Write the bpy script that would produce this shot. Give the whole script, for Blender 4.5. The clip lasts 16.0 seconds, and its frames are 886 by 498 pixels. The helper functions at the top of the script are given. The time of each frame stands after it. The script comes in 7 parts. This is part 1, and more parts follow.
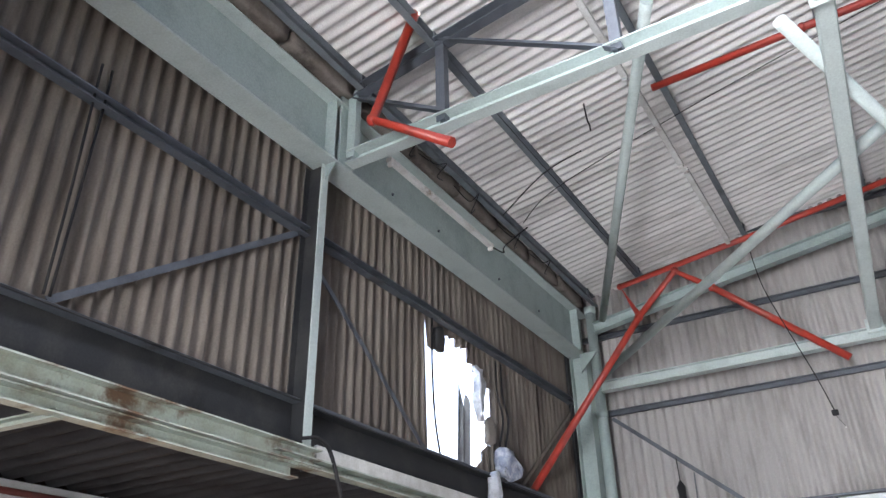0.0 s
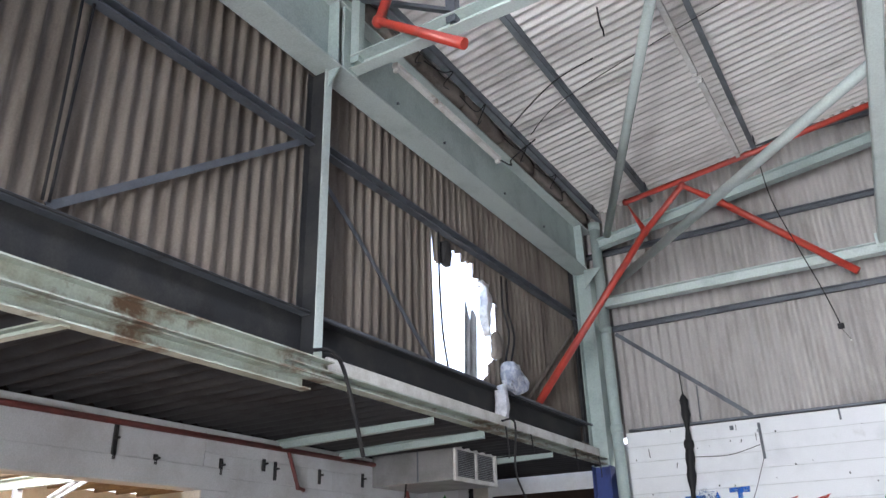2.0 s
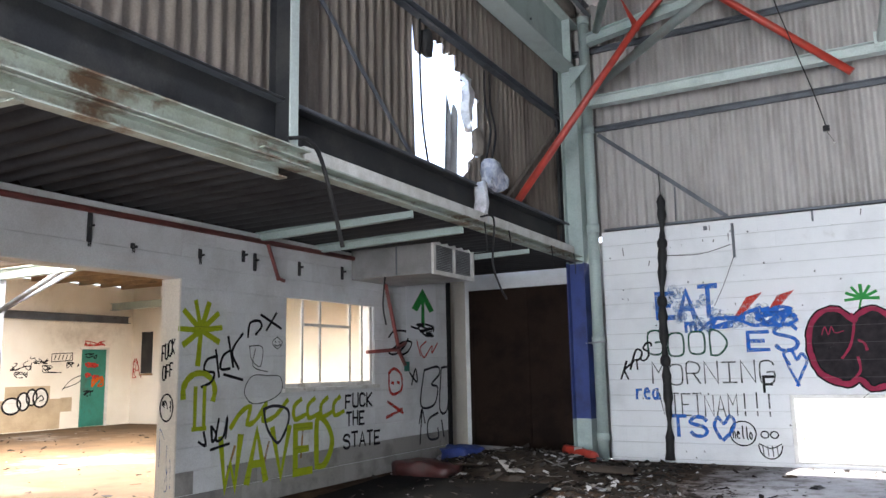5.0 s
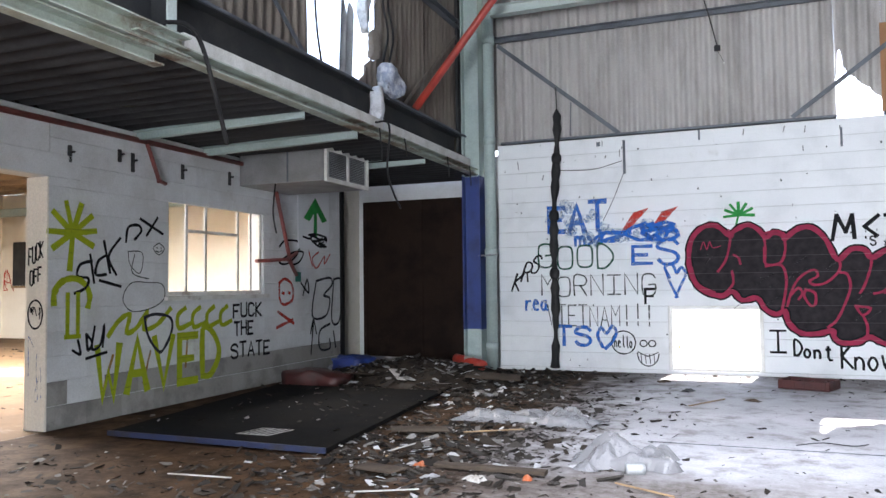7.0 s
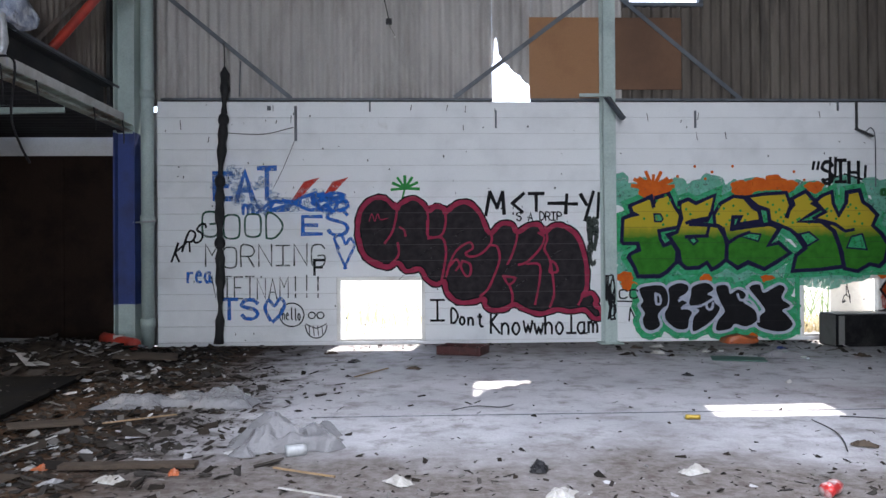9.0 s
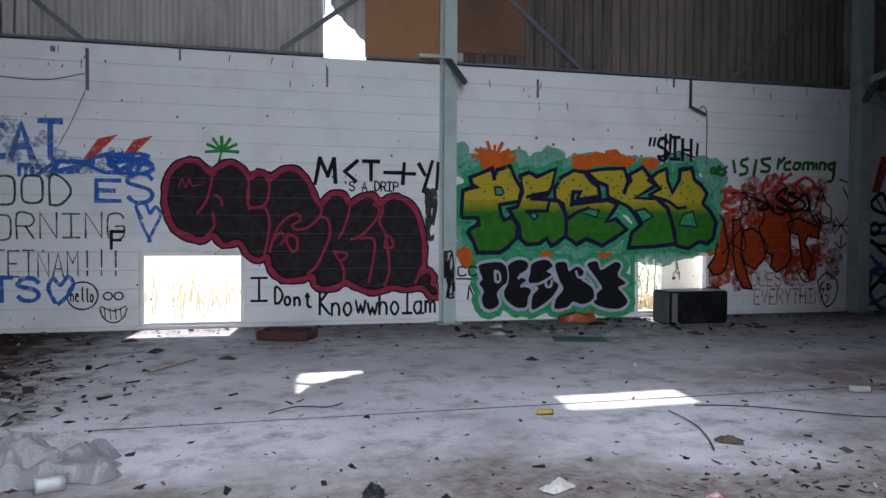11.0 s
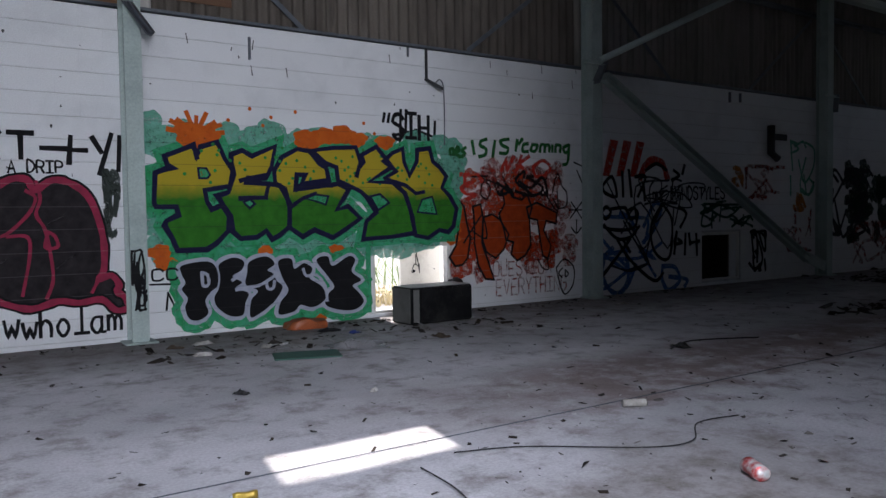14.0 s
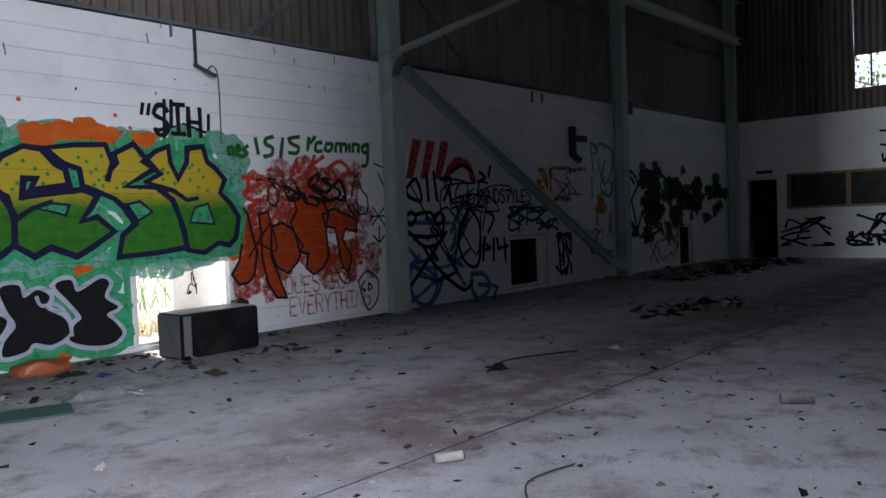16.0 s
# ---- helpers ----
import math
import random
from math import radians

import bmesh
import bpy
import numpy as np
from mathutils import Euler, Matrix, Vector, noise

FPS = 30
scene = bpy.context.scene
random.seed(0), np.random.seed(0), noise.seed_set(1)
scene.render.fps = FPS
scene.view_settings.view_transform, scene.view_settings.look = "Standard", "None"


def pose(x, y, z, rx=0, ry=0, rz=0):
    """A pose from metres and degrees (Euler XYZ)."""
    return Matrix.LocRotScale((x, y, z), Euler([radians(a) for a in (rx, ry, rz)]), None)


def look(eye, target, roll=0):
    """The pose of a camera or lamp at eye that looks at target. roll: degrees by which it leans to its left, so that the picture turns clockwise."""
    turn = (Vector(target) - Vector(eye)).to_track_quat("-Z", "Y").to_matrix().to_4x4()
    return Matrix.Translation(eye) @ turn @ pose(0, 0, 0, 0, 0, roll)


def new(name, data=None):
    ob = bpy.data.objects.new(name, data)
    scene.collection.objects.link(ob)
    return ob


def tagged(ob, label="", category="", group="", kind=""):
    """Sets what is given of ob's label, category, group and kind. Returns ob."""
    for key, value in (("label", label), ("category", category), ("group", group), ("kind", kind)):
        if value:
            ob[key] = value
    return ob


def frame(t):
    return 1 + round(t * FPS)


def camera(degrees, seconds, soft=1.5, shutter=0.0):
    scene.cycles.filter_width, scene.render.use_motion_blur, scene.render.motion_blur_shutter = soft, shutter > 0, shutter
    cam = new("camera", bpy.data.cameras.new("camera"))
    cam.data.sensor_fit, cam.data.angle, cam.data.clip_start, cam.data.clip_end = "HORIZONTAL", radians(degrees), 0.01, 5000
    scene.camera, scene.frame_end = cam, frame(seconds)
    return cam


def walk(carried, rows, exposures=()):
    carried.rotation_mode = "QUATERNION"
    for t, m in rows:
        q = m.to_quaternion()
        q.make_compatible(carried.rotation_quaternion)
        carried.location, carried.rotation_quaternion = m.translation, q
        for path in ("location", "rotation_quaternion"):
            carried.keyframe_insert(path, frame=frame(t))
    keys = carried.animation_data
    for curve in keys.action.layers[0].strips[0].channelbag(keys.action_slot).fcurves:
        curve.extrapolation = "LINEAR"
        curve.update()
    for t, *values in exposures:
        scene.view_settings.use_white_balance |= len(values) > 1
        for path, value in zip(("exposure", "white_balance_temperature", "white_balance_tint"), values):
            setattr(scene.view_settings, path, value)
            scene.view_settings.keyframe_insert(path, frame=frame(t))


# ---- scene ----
cam = camera(60.0, 16.0)
PATH = [
    (0, (0.25, 0.246, 1.457), (-0.653, 1.743, 2.427), -1.2),
    (0.5, (0.165, 0.285, 1.456), (-0.733, 1.804, 2.397), -1.7),
    (1, (0.087, 0.317, 1.454), (-0.814, 1.853, 2.366), -1.7),
    (1.5, (0.022, 0.343, 1.452), (-0.894, 1.897, 2.318), -1.7),
    (2, (-0.027, 0.369, 1.45), (-0.962, 1.95, 2.241), -1.6),
    (2.5, (-0.058, 0.398, 1.451), (-1.006, 2.002, 2.176), -1.3),
    (3, (-0.074, 0.427, 1.452), (-1.043, 2.056, 2.093), -1.2),
    (3.5, (-0.088, 0.45, 1.451), (-1.064, 2.1, 2.02), -1.0),
    (4, (-0.107, 0.47, 1.444), (-1.099, 2.146, 1.9), -1.1),
    (4.2, (-0.117, 0.484, 1.44), (-1.106, 2.168, 1.869), -1.1),
    (6.3, (-0.227, 0.664, 1.277), (-1.104, 2.455, 1.426), -0.9),
    (6.5, (-0.228, 0.677, 1.273), (-1.077, 2.482, 1.415), -1.0),
    (7, (-0.211, 0.716, 1.276), (-0.947, 2.573, 1.372), -0.7),
    (7.5, (-0.191, 0.792, 1.279), (-0.748, 2.712, 1.342), -0.5),
    (8, (-0.184, 0.89, 1.278), (-0.464, 2.87, 1.29), -0.7),
    (8.5, (-0.195, 1.01, 1.266), (-0.217, 3.009, 1.303), -2.1),
    (9, (-0.211, 1.153, 1.253), (-0.13, 3.151, 1.269), -0.4),
    (9.2, (-0.207, 1.227, 1.249), (-0.086, 3.223, 1.247), -0.4),
    (11.3, (-0.028, 2.241, 1.243), (0.496, 4.17, 1.191), 0.3),
    (11.5, (0.008, 2.337, 1.245), (0.53, 4.268, 1.217), 0.1),
    (12, (0.123, 2.576, 1.253), (0.732, 4.48, 1.219), 0.1),
    (12.5, (0.237, 2.82, 1.258), (1.009, 4.665, 1.224), -0.5),
    (13, (0.388, 3.078, 1.256), (1.276, 4.87, 1.222), -0.9),
    (13.5, (0.551, 3.319, 1.246), (1.504, 5.074, 1.157), -0.2),
    (14, (0.746, 3.573, 1.25), (1.868, 5.227, 1.167), -0.8),
    (14.5, (0.965, 3.811, 1.241), (2.165, 5.408, 1.149), -0.9),
    (15, (1.212, 4.025, 1.238), (2.463, 5.583, 1.164), -0.8),
    (15.5, (1.455, 4.211, 1.234), (2.84, 5.652, 1.149), -1.0),
    (16, (1.663, 4.386, 1.229), (3.154, 5.718, 1.156), -2.2),
]
EXPOSURES = [(0, 2.5, 6750, 16), (3.0, 2.56, 6720, 15), (4.2, 2.38, 6700, 14), (7.0, 2.4, 6550, 14), (9.0, 1.57, 6450, 15), (12.0, 1.06, 6350, 16), (14.5, 1.14, 6450, 18), (15.5, 1.36, 6450, 19), (16.0, 1.65, 6450, 19)]
walk(cam, [(t, look(eye, target, roll)) for t, eye, target, roll in PATH], EXPOSURES)

# ---- light ----
SUN_WAY = Vector((-0.53, -3.3, -3.45)).normalized()
world = bpy.data.worlds.new("sky")
scene.world = world
world.use_nodes = True
sky = world.node_tree.nodes.new("ShaderNodeTexSky")
sky.sky_type, sky.sun_disc = "NISHITA", False
sky.sun_elevation = math.asin(-SUN_WAY.z)
sky.sun_rotation = math.atan2(-SUN_WAY.x, -SUN_WAY.y)
world.node_tree.links.new(sky.outputs[0], world.node_tree.nodes["Background"].inputs[0])
world.node_tree.nodes["Background"].inputs[1].default_value = 0.14
sun = new("sun", bpy.data.lights.new("sun", "SUN"))
sun.data.energy, sun.data.angle, sun.data.color = 5.0, radians(0.5), (1.0, 0.95, 0.88)
sun.matrix_world = look(-SUN_WAY * 40, (0, 0, 0))


X_SIDE = -6.1


def daylight(name, eye, target, width, height, power, color=(0.86, 0.93, 1.0), spread=180):
    """Area lamp of that size, standing in for sky light at an opening."""
    lamp = new(name, bpy.data.lights.new(name, "AREA"))
    lamp.data.shape, lamp.data.size, lamp.data.size_y = "RECTANGLE", width, height
    lamp.data.energy, lamp.data.color = power, color
    lamp.data.spread = radians(spread)
    lamp.matrix_world = look(eye, target)
    return lamp


# fill lamp at an unseen doorway, both added to light the hall
daylight("added_doorway_fill", (-1.7, -4.9, 2.4), (-1.7, 4.0, 2.6), 4.0, 4.6, 800)
# weak fill lamp at an unseen side opening, added
daylight("added_side_fill", (X_SIDE, 0.6, 1.3), (4.0, 0.6, 2.0), 4.4, 2.2, 8, (0.9, 0.95, 1.0))
# fill lamp under an unseen roof gap, added to brighten the floor
daylight("added_roof_fill", (1.0, 2.8, 7.75), (1.0, 3.4, 0.0), 4.8, 3.8, 150, (0.84, 0.9, 1.0), 100)
daylight("annex_skylight", (-11.5, 8.6, 4.3), (-11.5, 8.6, 0.0), 5.0, 4.0, 980, (1.0, 0.96, 0.9))

# ---- materials ----


def material(name, rough=0.8, metal=0.0):
    m = bpy.data.materials.new(name)
    m.use_nodes = True
    b = m.node_tree.nodes["Principled BSDF"]
    b.inputs["Roughness"].default_value, b.inputs["Metallic"].default_value = rough, metal
    return m, m.node_tree.nodes, m.node_tree.links, b


def coords(n, l, scale=(1, 1, 1)):
    geo = n.new("ShaderNodeNewGeometry")
    mp = n.new("ShaderNodeMapping")
    mp.inputs["Scale"].default_value = scale
    l.new(geo.outputs["Position"], mp.inputs["Vector"])
    return mp.outputs["Vector"]


def noise_tex(n, l, scale, vec=None, detail=4.0, rough=0.6):
    t = n.new("ShaderNodeTexNoise")
    t.inputs["Scale"].default_value, t.inputs["Detail"].default_value, t.inputs["Roughness"].default_value = scale, detail, rough
    l.new(vec if vec is not None else coords(n, l), t.inputs["Vector"])
    return t.outputs["Fac"]


def ramp(n, l, fac, stops):
    r = n.new("ShaderNodeValToRGB")
    while len(r.color_ramp.elements) < len(stops):
        r.color_ramp.elements.new(0.5)
    for e, (p, c) in zip(r.color_ramp.elements, stops):
        e.position, e.color = p, (*c, 1) if len(c) == 3 else c
    l.new(fac, r.inputs[0])
    return r.outputs[0]


def mix(n, l, fac, a, b, kind="MIX"):
    m = n.new("ShaderNodeMix")
    m.data_type, m.blend_type = "RGBA", kind
    for socket, v in ((m.inputs[0], fac), (m.inputs[6], a), (m.inputs[7], b)):
        if isinstance(v, (int, float)):
            socket.default_value = v
        elif isinstance(v, tuple):
            socket.default_value = (*v, 1)
        else:
            l.new(v, socket)
    return m.outputs[2]


def bump(n, l, b, height, strength=0.3, distance=0.01):
    k = n.new("ShaderNodeBump")
    k.inputs["Strength"].default_value, k.inputs["Distance"].default_value = strength, distance
    l.new(height, k.inputs["Height"])
    l.new(k.outputs[0], b.inputs["Normal"])


def grey(v):
    return (v, v, v)


def surface(name, base, worn, stain=None, scale=3.0, fine=60.0, rough=0.8, metal=0.0, cover=(0.45, 0.62), stretch=(1, 1, 1), stain_cover=(0.58, 0.7), relief=0.25, random_tone=0.0):
    """Base colour with a worn second tone in patches, a stain at a larger size, fine grain and relief."""
    m, n, l, b = material(name, rough, metal)
    v = coords(n, l, stretch)
    big = noise_tex(n, l, scale, v, 6.0)
    small = noise_tex(n, l, fine, None, 3.0)
    c = mix(n, l, ramp(n, l, big, [(cover[0], grey(0)), (cover[1], grey(1))]), base, worn)
    if stain:
        c = mix(n, l, ramp(n, l, noise_tex(n, l, scale * 0.37, v, 8.0, 0.7), [(stain_cover[0], grey(0)), (stain_cover[1], grey(1))]), c, stain)
    c = mix(n, l, 0.35, c, ramp(n, l, small, [(0.3, grey(0.45)), (0.7, grey(1.0))]), "MULTIPLY")
    if random_tone:
        info = n.new("ShaderNodeObjectInfo")
        c = mix(n, l, 1.0, c, ramp(n, l, info.outputs["Random"], [(0.0, grey(1 - random_tone)), (1.0, grey(1.0))]), "MULTIPLY")
    l.new(c, b.inputs["Base Color"])
    rr = n.new("ShaderNodeMapRange")
    rr.inputs["To Min"].default_value, rr.inputs["To Max"].default_value = max(rough - 0.15, 0.05), min(rough + 0.1, 1)
    l.new(big, rr.inputs["Value"])
    l.new(rr.outputs[0], b.inputs["Roughness"])
    bump(n, l, b, small, relief, 0.004)
    if rough >= 0.9:
        b.inputs["Specular IOR Level"].default_value = 0.2
    return m


WHITE_BLOCK = surface("white_painted_block", (0.74, 0.76, 0.78), (0.62, 0.64, 0.66), (0.45, 0.44, 0.42), 1.6, 90, 0.75, cover=(0.5, 0.72), stain_cover=(0.66, 0.8), random_tone=0.03)
WALL_CORE = surface("mortar", (0.56, 0.57, 0.58), (0.44, 0.44, 0.44), None, 5, 80, 0.9)
OFFICE_WALL = surface("dirty_white_block", (0.72, 0.74, 0.75), (0.58, 0.585, 0.58), (0.2, 0.155, 0.115), 1.3, 90, 0.8, cover=(0.45, 0.68), stain_cover=(0.6, 0.76), random_tone=0.1)
GREY_BLOCK = surface("bare_grey_block", (0.34, 0.33, 0.31), (0.24, 0.23, 0.22), (0.15, 0.14, 0.13), 3, 90, 0.9, random_tone=0.2)
CREAM = surface("cream_wall", (0.82, 0.78, 0.69), (0.74, 0.69, 0.59), (0.5, 0.44, 0.36), 0.7, 70, 0.85)
# west sheets: weathered, and toned down to stand in for weaker light
SHEET = surface("dimmed_weathered_cement_sheet", (0.235, 0.205, 0.175), (0.165, 0.14, 0.12), (0.085, 0.074, 0.066), 1.6, 70, 0.92, stretch=(3, 3, 0.45), stain_cover=(0.52, 0.78), random_tone=0.16)
# the same sheet darkened to stand in for shade in the dim bays
SHADED_SHEET = surface("shaded_cement_sheet", (0.15, 0.13, 0.112), (0.105, 0.09, 0.078), (0.06, 0.052, 0.046), 1.6, 70, 0.92, stretch=(3, 3, 0.45), random_tone=0.2)
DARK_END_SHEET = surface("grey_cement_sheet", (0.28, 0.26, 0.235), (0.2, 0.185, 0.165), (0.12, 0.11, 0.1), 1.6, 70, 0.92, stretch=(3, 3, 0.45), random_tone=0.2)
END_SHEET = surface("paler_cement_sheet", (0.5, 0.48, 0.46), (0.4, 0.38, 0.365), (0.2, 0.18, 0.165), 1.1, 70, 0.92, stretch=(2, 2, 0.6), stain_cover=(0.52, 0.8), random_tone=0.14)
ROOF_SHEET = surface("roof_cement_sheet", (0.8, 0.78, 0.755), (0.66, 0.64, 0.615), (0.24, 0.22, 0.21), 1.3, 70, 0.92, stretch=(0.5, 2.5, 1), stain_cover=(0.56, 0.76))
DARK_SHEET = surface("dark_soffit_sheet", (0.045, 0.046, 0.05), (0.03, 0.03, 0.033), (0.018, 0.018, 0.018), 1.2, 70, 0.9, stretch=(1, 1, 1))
GREEN_STEEL = surface("pale_green_steel", (0.39, 0.475, 0.455), (0.3, 0.37, 0.355), (0.13, 0.1, 0.075), 2.2, 50, 0.6, cover=(0.48, 0.7), stain_cover=(0.68, 0.76))
# lighter copy of the green steel, for members that catch the light
LIT_GREEN = surface("lit_pale_green_steel", (0.52, 0.6, 0.575), (0.42, 0.49, 0.47), (0.2, 0.17, 0.14), 2.6, 50, 0.55, cover=(0.5, 0.72), stain_cover=(0.7, 0.78))
RUSTY_GREEN = surface("rust_streaked_green_steel", (0.44, 0.50, 0.44), (0.33, 0.35, 0.28), (0.14, 0.085, 0.05), 4.0, 60, 0.6, cover=(0.42, 0.66), stain_cover=(0.52, 0.62))
PURLIN_STEEL = surface("blue_grey_purlin_steel", (0.19, 0.215, 0.235), (0.14, 0.16, 0.175), (0.08, 0.075, 0.07), 2.5, 60, 0.55)
DARK_STEEL = surface("dark_blue_grey_steel", (0.105, 0.12, 0.14), (0.075, 0.085, 0.1), (0.04, 0.035, 0.03), 2.5, 60, 0.55)
BLACK_STEEL = surface("black_grimy_and_shaded_steel", (0.035, 0.037, 0.04), (0.055, 0.055, 0.055), (0.02, 0.02, 0.02), 2.5, 60, 0.6)
BLUE_PAINT = surface("blue_paint", (0.02, 0.045, 0.2), (0.015, 0.03, 0.13), (0.03, 0.03, 0.05), 3, 60, 0.5)
RED_PAINT = surface("red_pipe_paint", (0.44, 0.045, 0.028), (0.32, 0.035, 0.025), (0.2, 0.09, 0.06), 4, 60, 0.42)
OLD_RED = surface("old_red_pipe", (0.22, 0.05, 0.04), (0.15, 0.05, 0.045), (0.08, 0.06, 0.05), 4, 60, 0.6)
DARK_BROWN = surface("dark_brown_board", (0.024, 0.016, 0.013), (0.014, 0.01, 0.009), (0.008, 0.007, 0.006), 1.4, 60, 0.95)
DARK_BOARD = surface("darker_hardboard", (0.15, 0.075, 0.04), (0.11, 0.055, 0.03), (0.07, 0.035, 0.022), 1.2, 70, 0.75)
BOARD = surface("brown_hardboard", (0.3, 0.145, 0.062), (0.245, 0.115, 0.05), (0.15, 0.07, 0.035), 1.2, 70, 0.7)
GALV = surface("grey_galvanised", (0.42, 0.44, 0.45), (0.33, 0.34, 0.35), (0.2, 0.19, 0.18), 3, 60, 0.55, 0.3)
WHITE_PAINT = surface("chipped_white_paint", (0.72, 0.72, 0.69), (0.58, 0.57, 0.53), (0.3, 0.24, 0.19), 4, 70, 0.55, stain_cover=(0.62, 0.7))
AC_GREY = surface("grey_sheet_metal", (0.26, 0.26, 0.265), (0.2, 0.2, 0.2), (0.1, 0.095, 0.09), 2, 60, 0.5, 0.2)
BLACK_RUBBER = surface("black_rubber", (0.018, 0.018, 0.02), (0.03, 0.03, 0.03), None, 4, 60, 0.55)
TIMBER = surface("bare_timber", (0.33, 0.22, 0.12), (0.24, 0.16, 0.09), (0.12, 0.08, 0.05), 2, 50, 0.8, stretch=(1, 4, 4))
TEAL_DOOR = surface("teal_door_paint", (0.02, 0.2, 0.155), (0.016, 0.16, 0.12), (0.05, 0.06, 0.05), 2, 50, 0.5)
GROUND_OUT = surface("dry_ground", (0.54, 0.52, 0.46), (0.46, 0.44, 0.37), (0.32, 0.33, 0.22), 1.2, 30, 0.95)
DIRT_FLOOR = surface("brown_dirt_floor", (0.12, 0.075, 0.04), (0.08, 0.052, 0.03), (0.26, 0.23, 0.2), 1.0, 40, 0.95, stain_cover=(0.55, 0.66))


def concrete_floor():
    m, n, l, b = material("dusty_concrete_floor", 0.85)
    v = coords(n, l)
    big = noise_tex(n, l, 0.55, v, 8.0, 0.62)
    mid = noise_tex(n, l, 3.2, v, 8.0, 0.7)
    fine = noise_tex(n, l, 55, v, 4.0)
    c = mix(n, l, ramp(n, l, big, [(0.38, grey(0)), (0.62, grey(1))]), (0.36, 0.36, 0.385), (0.52, 0.52, 0.55))
    c = mix(n, l, ramp(n, l, mid, [(0.5, grey(0)), (0.66, grey(0.85))]), c, (0.2, 0.185, 0.18))
    # reddish worn track along the hall
    sep = n.new("ShaderNodeSeparateXYZ")
    l.new(v, sep.inputs[0])
    wob = n.new("ShaderNodeMath")
    wob.operation = "MULTIPLY_ADD"
    l.new(mid, wob.inputs[0])
    wob.inputs[1].default_value = 1.2
    l.new(sep.outputs[1], wob.inputs[2])
    rng = n.new("ShaderNodeMapRange")
    rng.inputs["From Min"].default_value, rng.inputs["From Max"].default_value = 7.4, 9.4
    l.new(wob.outputs[0], rng.inputs["Value"])
    track = ramp(n, l, rng.outputs[0], [(0.0, grey(0)), (0.2, grey(1)), (0.65, grey(1)), (0.9, grey(0))])
    east = n.new("ShaderNodeMapRange")
    east.inputs["From Min"].default_value, east.inputs["From Max"].default_value = 2.5, 5.0
    l.new(sep.outputs[0], east.inputs["Value"])
    both = n.new("ShaderNodeMath")
    both.operation = "MULTIPLY"
    l.new(track, both.inputs[0])
    l.new(east.outputs[0], both.inputs[1])
    patch = n.new("ShaderNodeMath")
    patch.operation = "MULTIPLY"
    l.new(both.outputs[0], patch.inputs[0])
    l.new(ramp(n, l, noise_tex(n, l, 2.0, v, 9.0, 0.75), [(0.36, grey(0.1)), (0.54, grey(0.9))]), patch.inputs[1])
    c = mix(n, l, patch.outputs[0], c, (0.17, 0.125, 0.12))
    c = mix(n, l, 0.5, c, ramp(n, l, fine, [(0.3, grey(0.5)), (0.65, grey(1.0))]), "MULTIPLY")
    # brown soil drifts near the wreckage and the near floor
    west = n.new("ShaderNodeMapRange")
    west.inputs["From Min"].default_value, west.inputs["From Max"].default_value = -1.2, -2.3
    wx = n.new("ShaderNodeMath")
    wx.operation = "MULTIPLY_ADD"
    l.new(mid, wx.inputs[0])
    wx.inputs[1].default_value = -2.4
    l.new(sep.outputs[0], wx.inputs[2])
    wy = n.new("ShaderNodeMath")
    wy.operation = "ADD"
    l.new(wx.outputs[0], wy.inputs[0])
    wy.inputs[1].default_value = 1.2
    l.new(wy.outputs[0], west.inputs["Value"])
    # gritty brown dirt on the near floor
    ny = n.new("ShaderNodeMath")
    ny.operation = "MULTIPLY_ADD"
    l.new(big, ny.inputs[0])
    ny.inputs[1].default_value = 3.2
    l.new(sep.outputs[1], ny.inputs[2])
    nm = n.new("ShaderNodeMapRange")
    nm.inputs["From Min"].default_value, nm.inputs["From Max"].default_value = 8.1, 7.1
    l.new(ny.outputs[0], nm.inputs["Value"])
    nx = n.new("ShaderNodeMapRange")
    nx.inputs["From Min"].default_value, nx.inputs["From Max"].default_value = 3.9, 2.1
    l.new(wx.outputs[0], nx.inputs["Value"])
    nb = n.new("ShaderNodeMath")
    nb.operation = "MULTIPLY"
    l.new(nm.outputs[0], nb.inputs[0])
    l.new(nx.outputs[0], nb.inputs[1])
    c = mix(n, l, nb.outputs[0], c, mix(n, l, ramp(n, l, noise_tex(n, l, 11, v, 8, 0.75), [(0.38, grey(0)), (0.6, grey(1))]), (0.075, 0.058, 0.047), (0.18, 0.165, 0.16)))
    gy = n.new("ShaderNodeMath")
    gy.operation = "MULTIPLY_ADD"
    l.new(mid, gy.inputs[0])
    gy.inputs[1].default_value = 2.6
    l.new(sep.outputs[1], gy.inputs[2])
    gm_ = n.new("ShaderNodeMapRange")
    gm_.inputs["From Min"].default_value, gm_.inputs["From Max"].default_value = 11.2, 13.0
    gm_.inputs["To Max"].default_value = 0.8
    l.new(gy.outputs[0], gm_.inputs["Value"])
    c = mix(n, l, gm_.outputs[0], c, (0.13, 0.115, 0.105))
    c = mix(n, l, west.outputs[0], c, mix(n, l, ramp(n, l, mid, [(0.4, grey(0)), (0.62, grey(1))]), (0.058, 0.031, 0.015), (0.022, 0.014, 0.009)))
    l.new(c, b.inputs["Base Color"])
    l.new(ramp(n, l, mid, [(0.3, grey(0.62)), (0.7, grey(0.95))]), b.inputs["Roughness"])
    # loose dirt has no sheen
    l.new(ramp(n, l, west.outputs[0], [(0.0, grey(0.5)), (1.0, grey(0.08))]), b.inputs["Specular IOR Level"])
    bump(n, l, b, mix(n, l, 0.5, fine, mid), 0.5, 0.012)
    return m


FLOOR = concrete_floor()
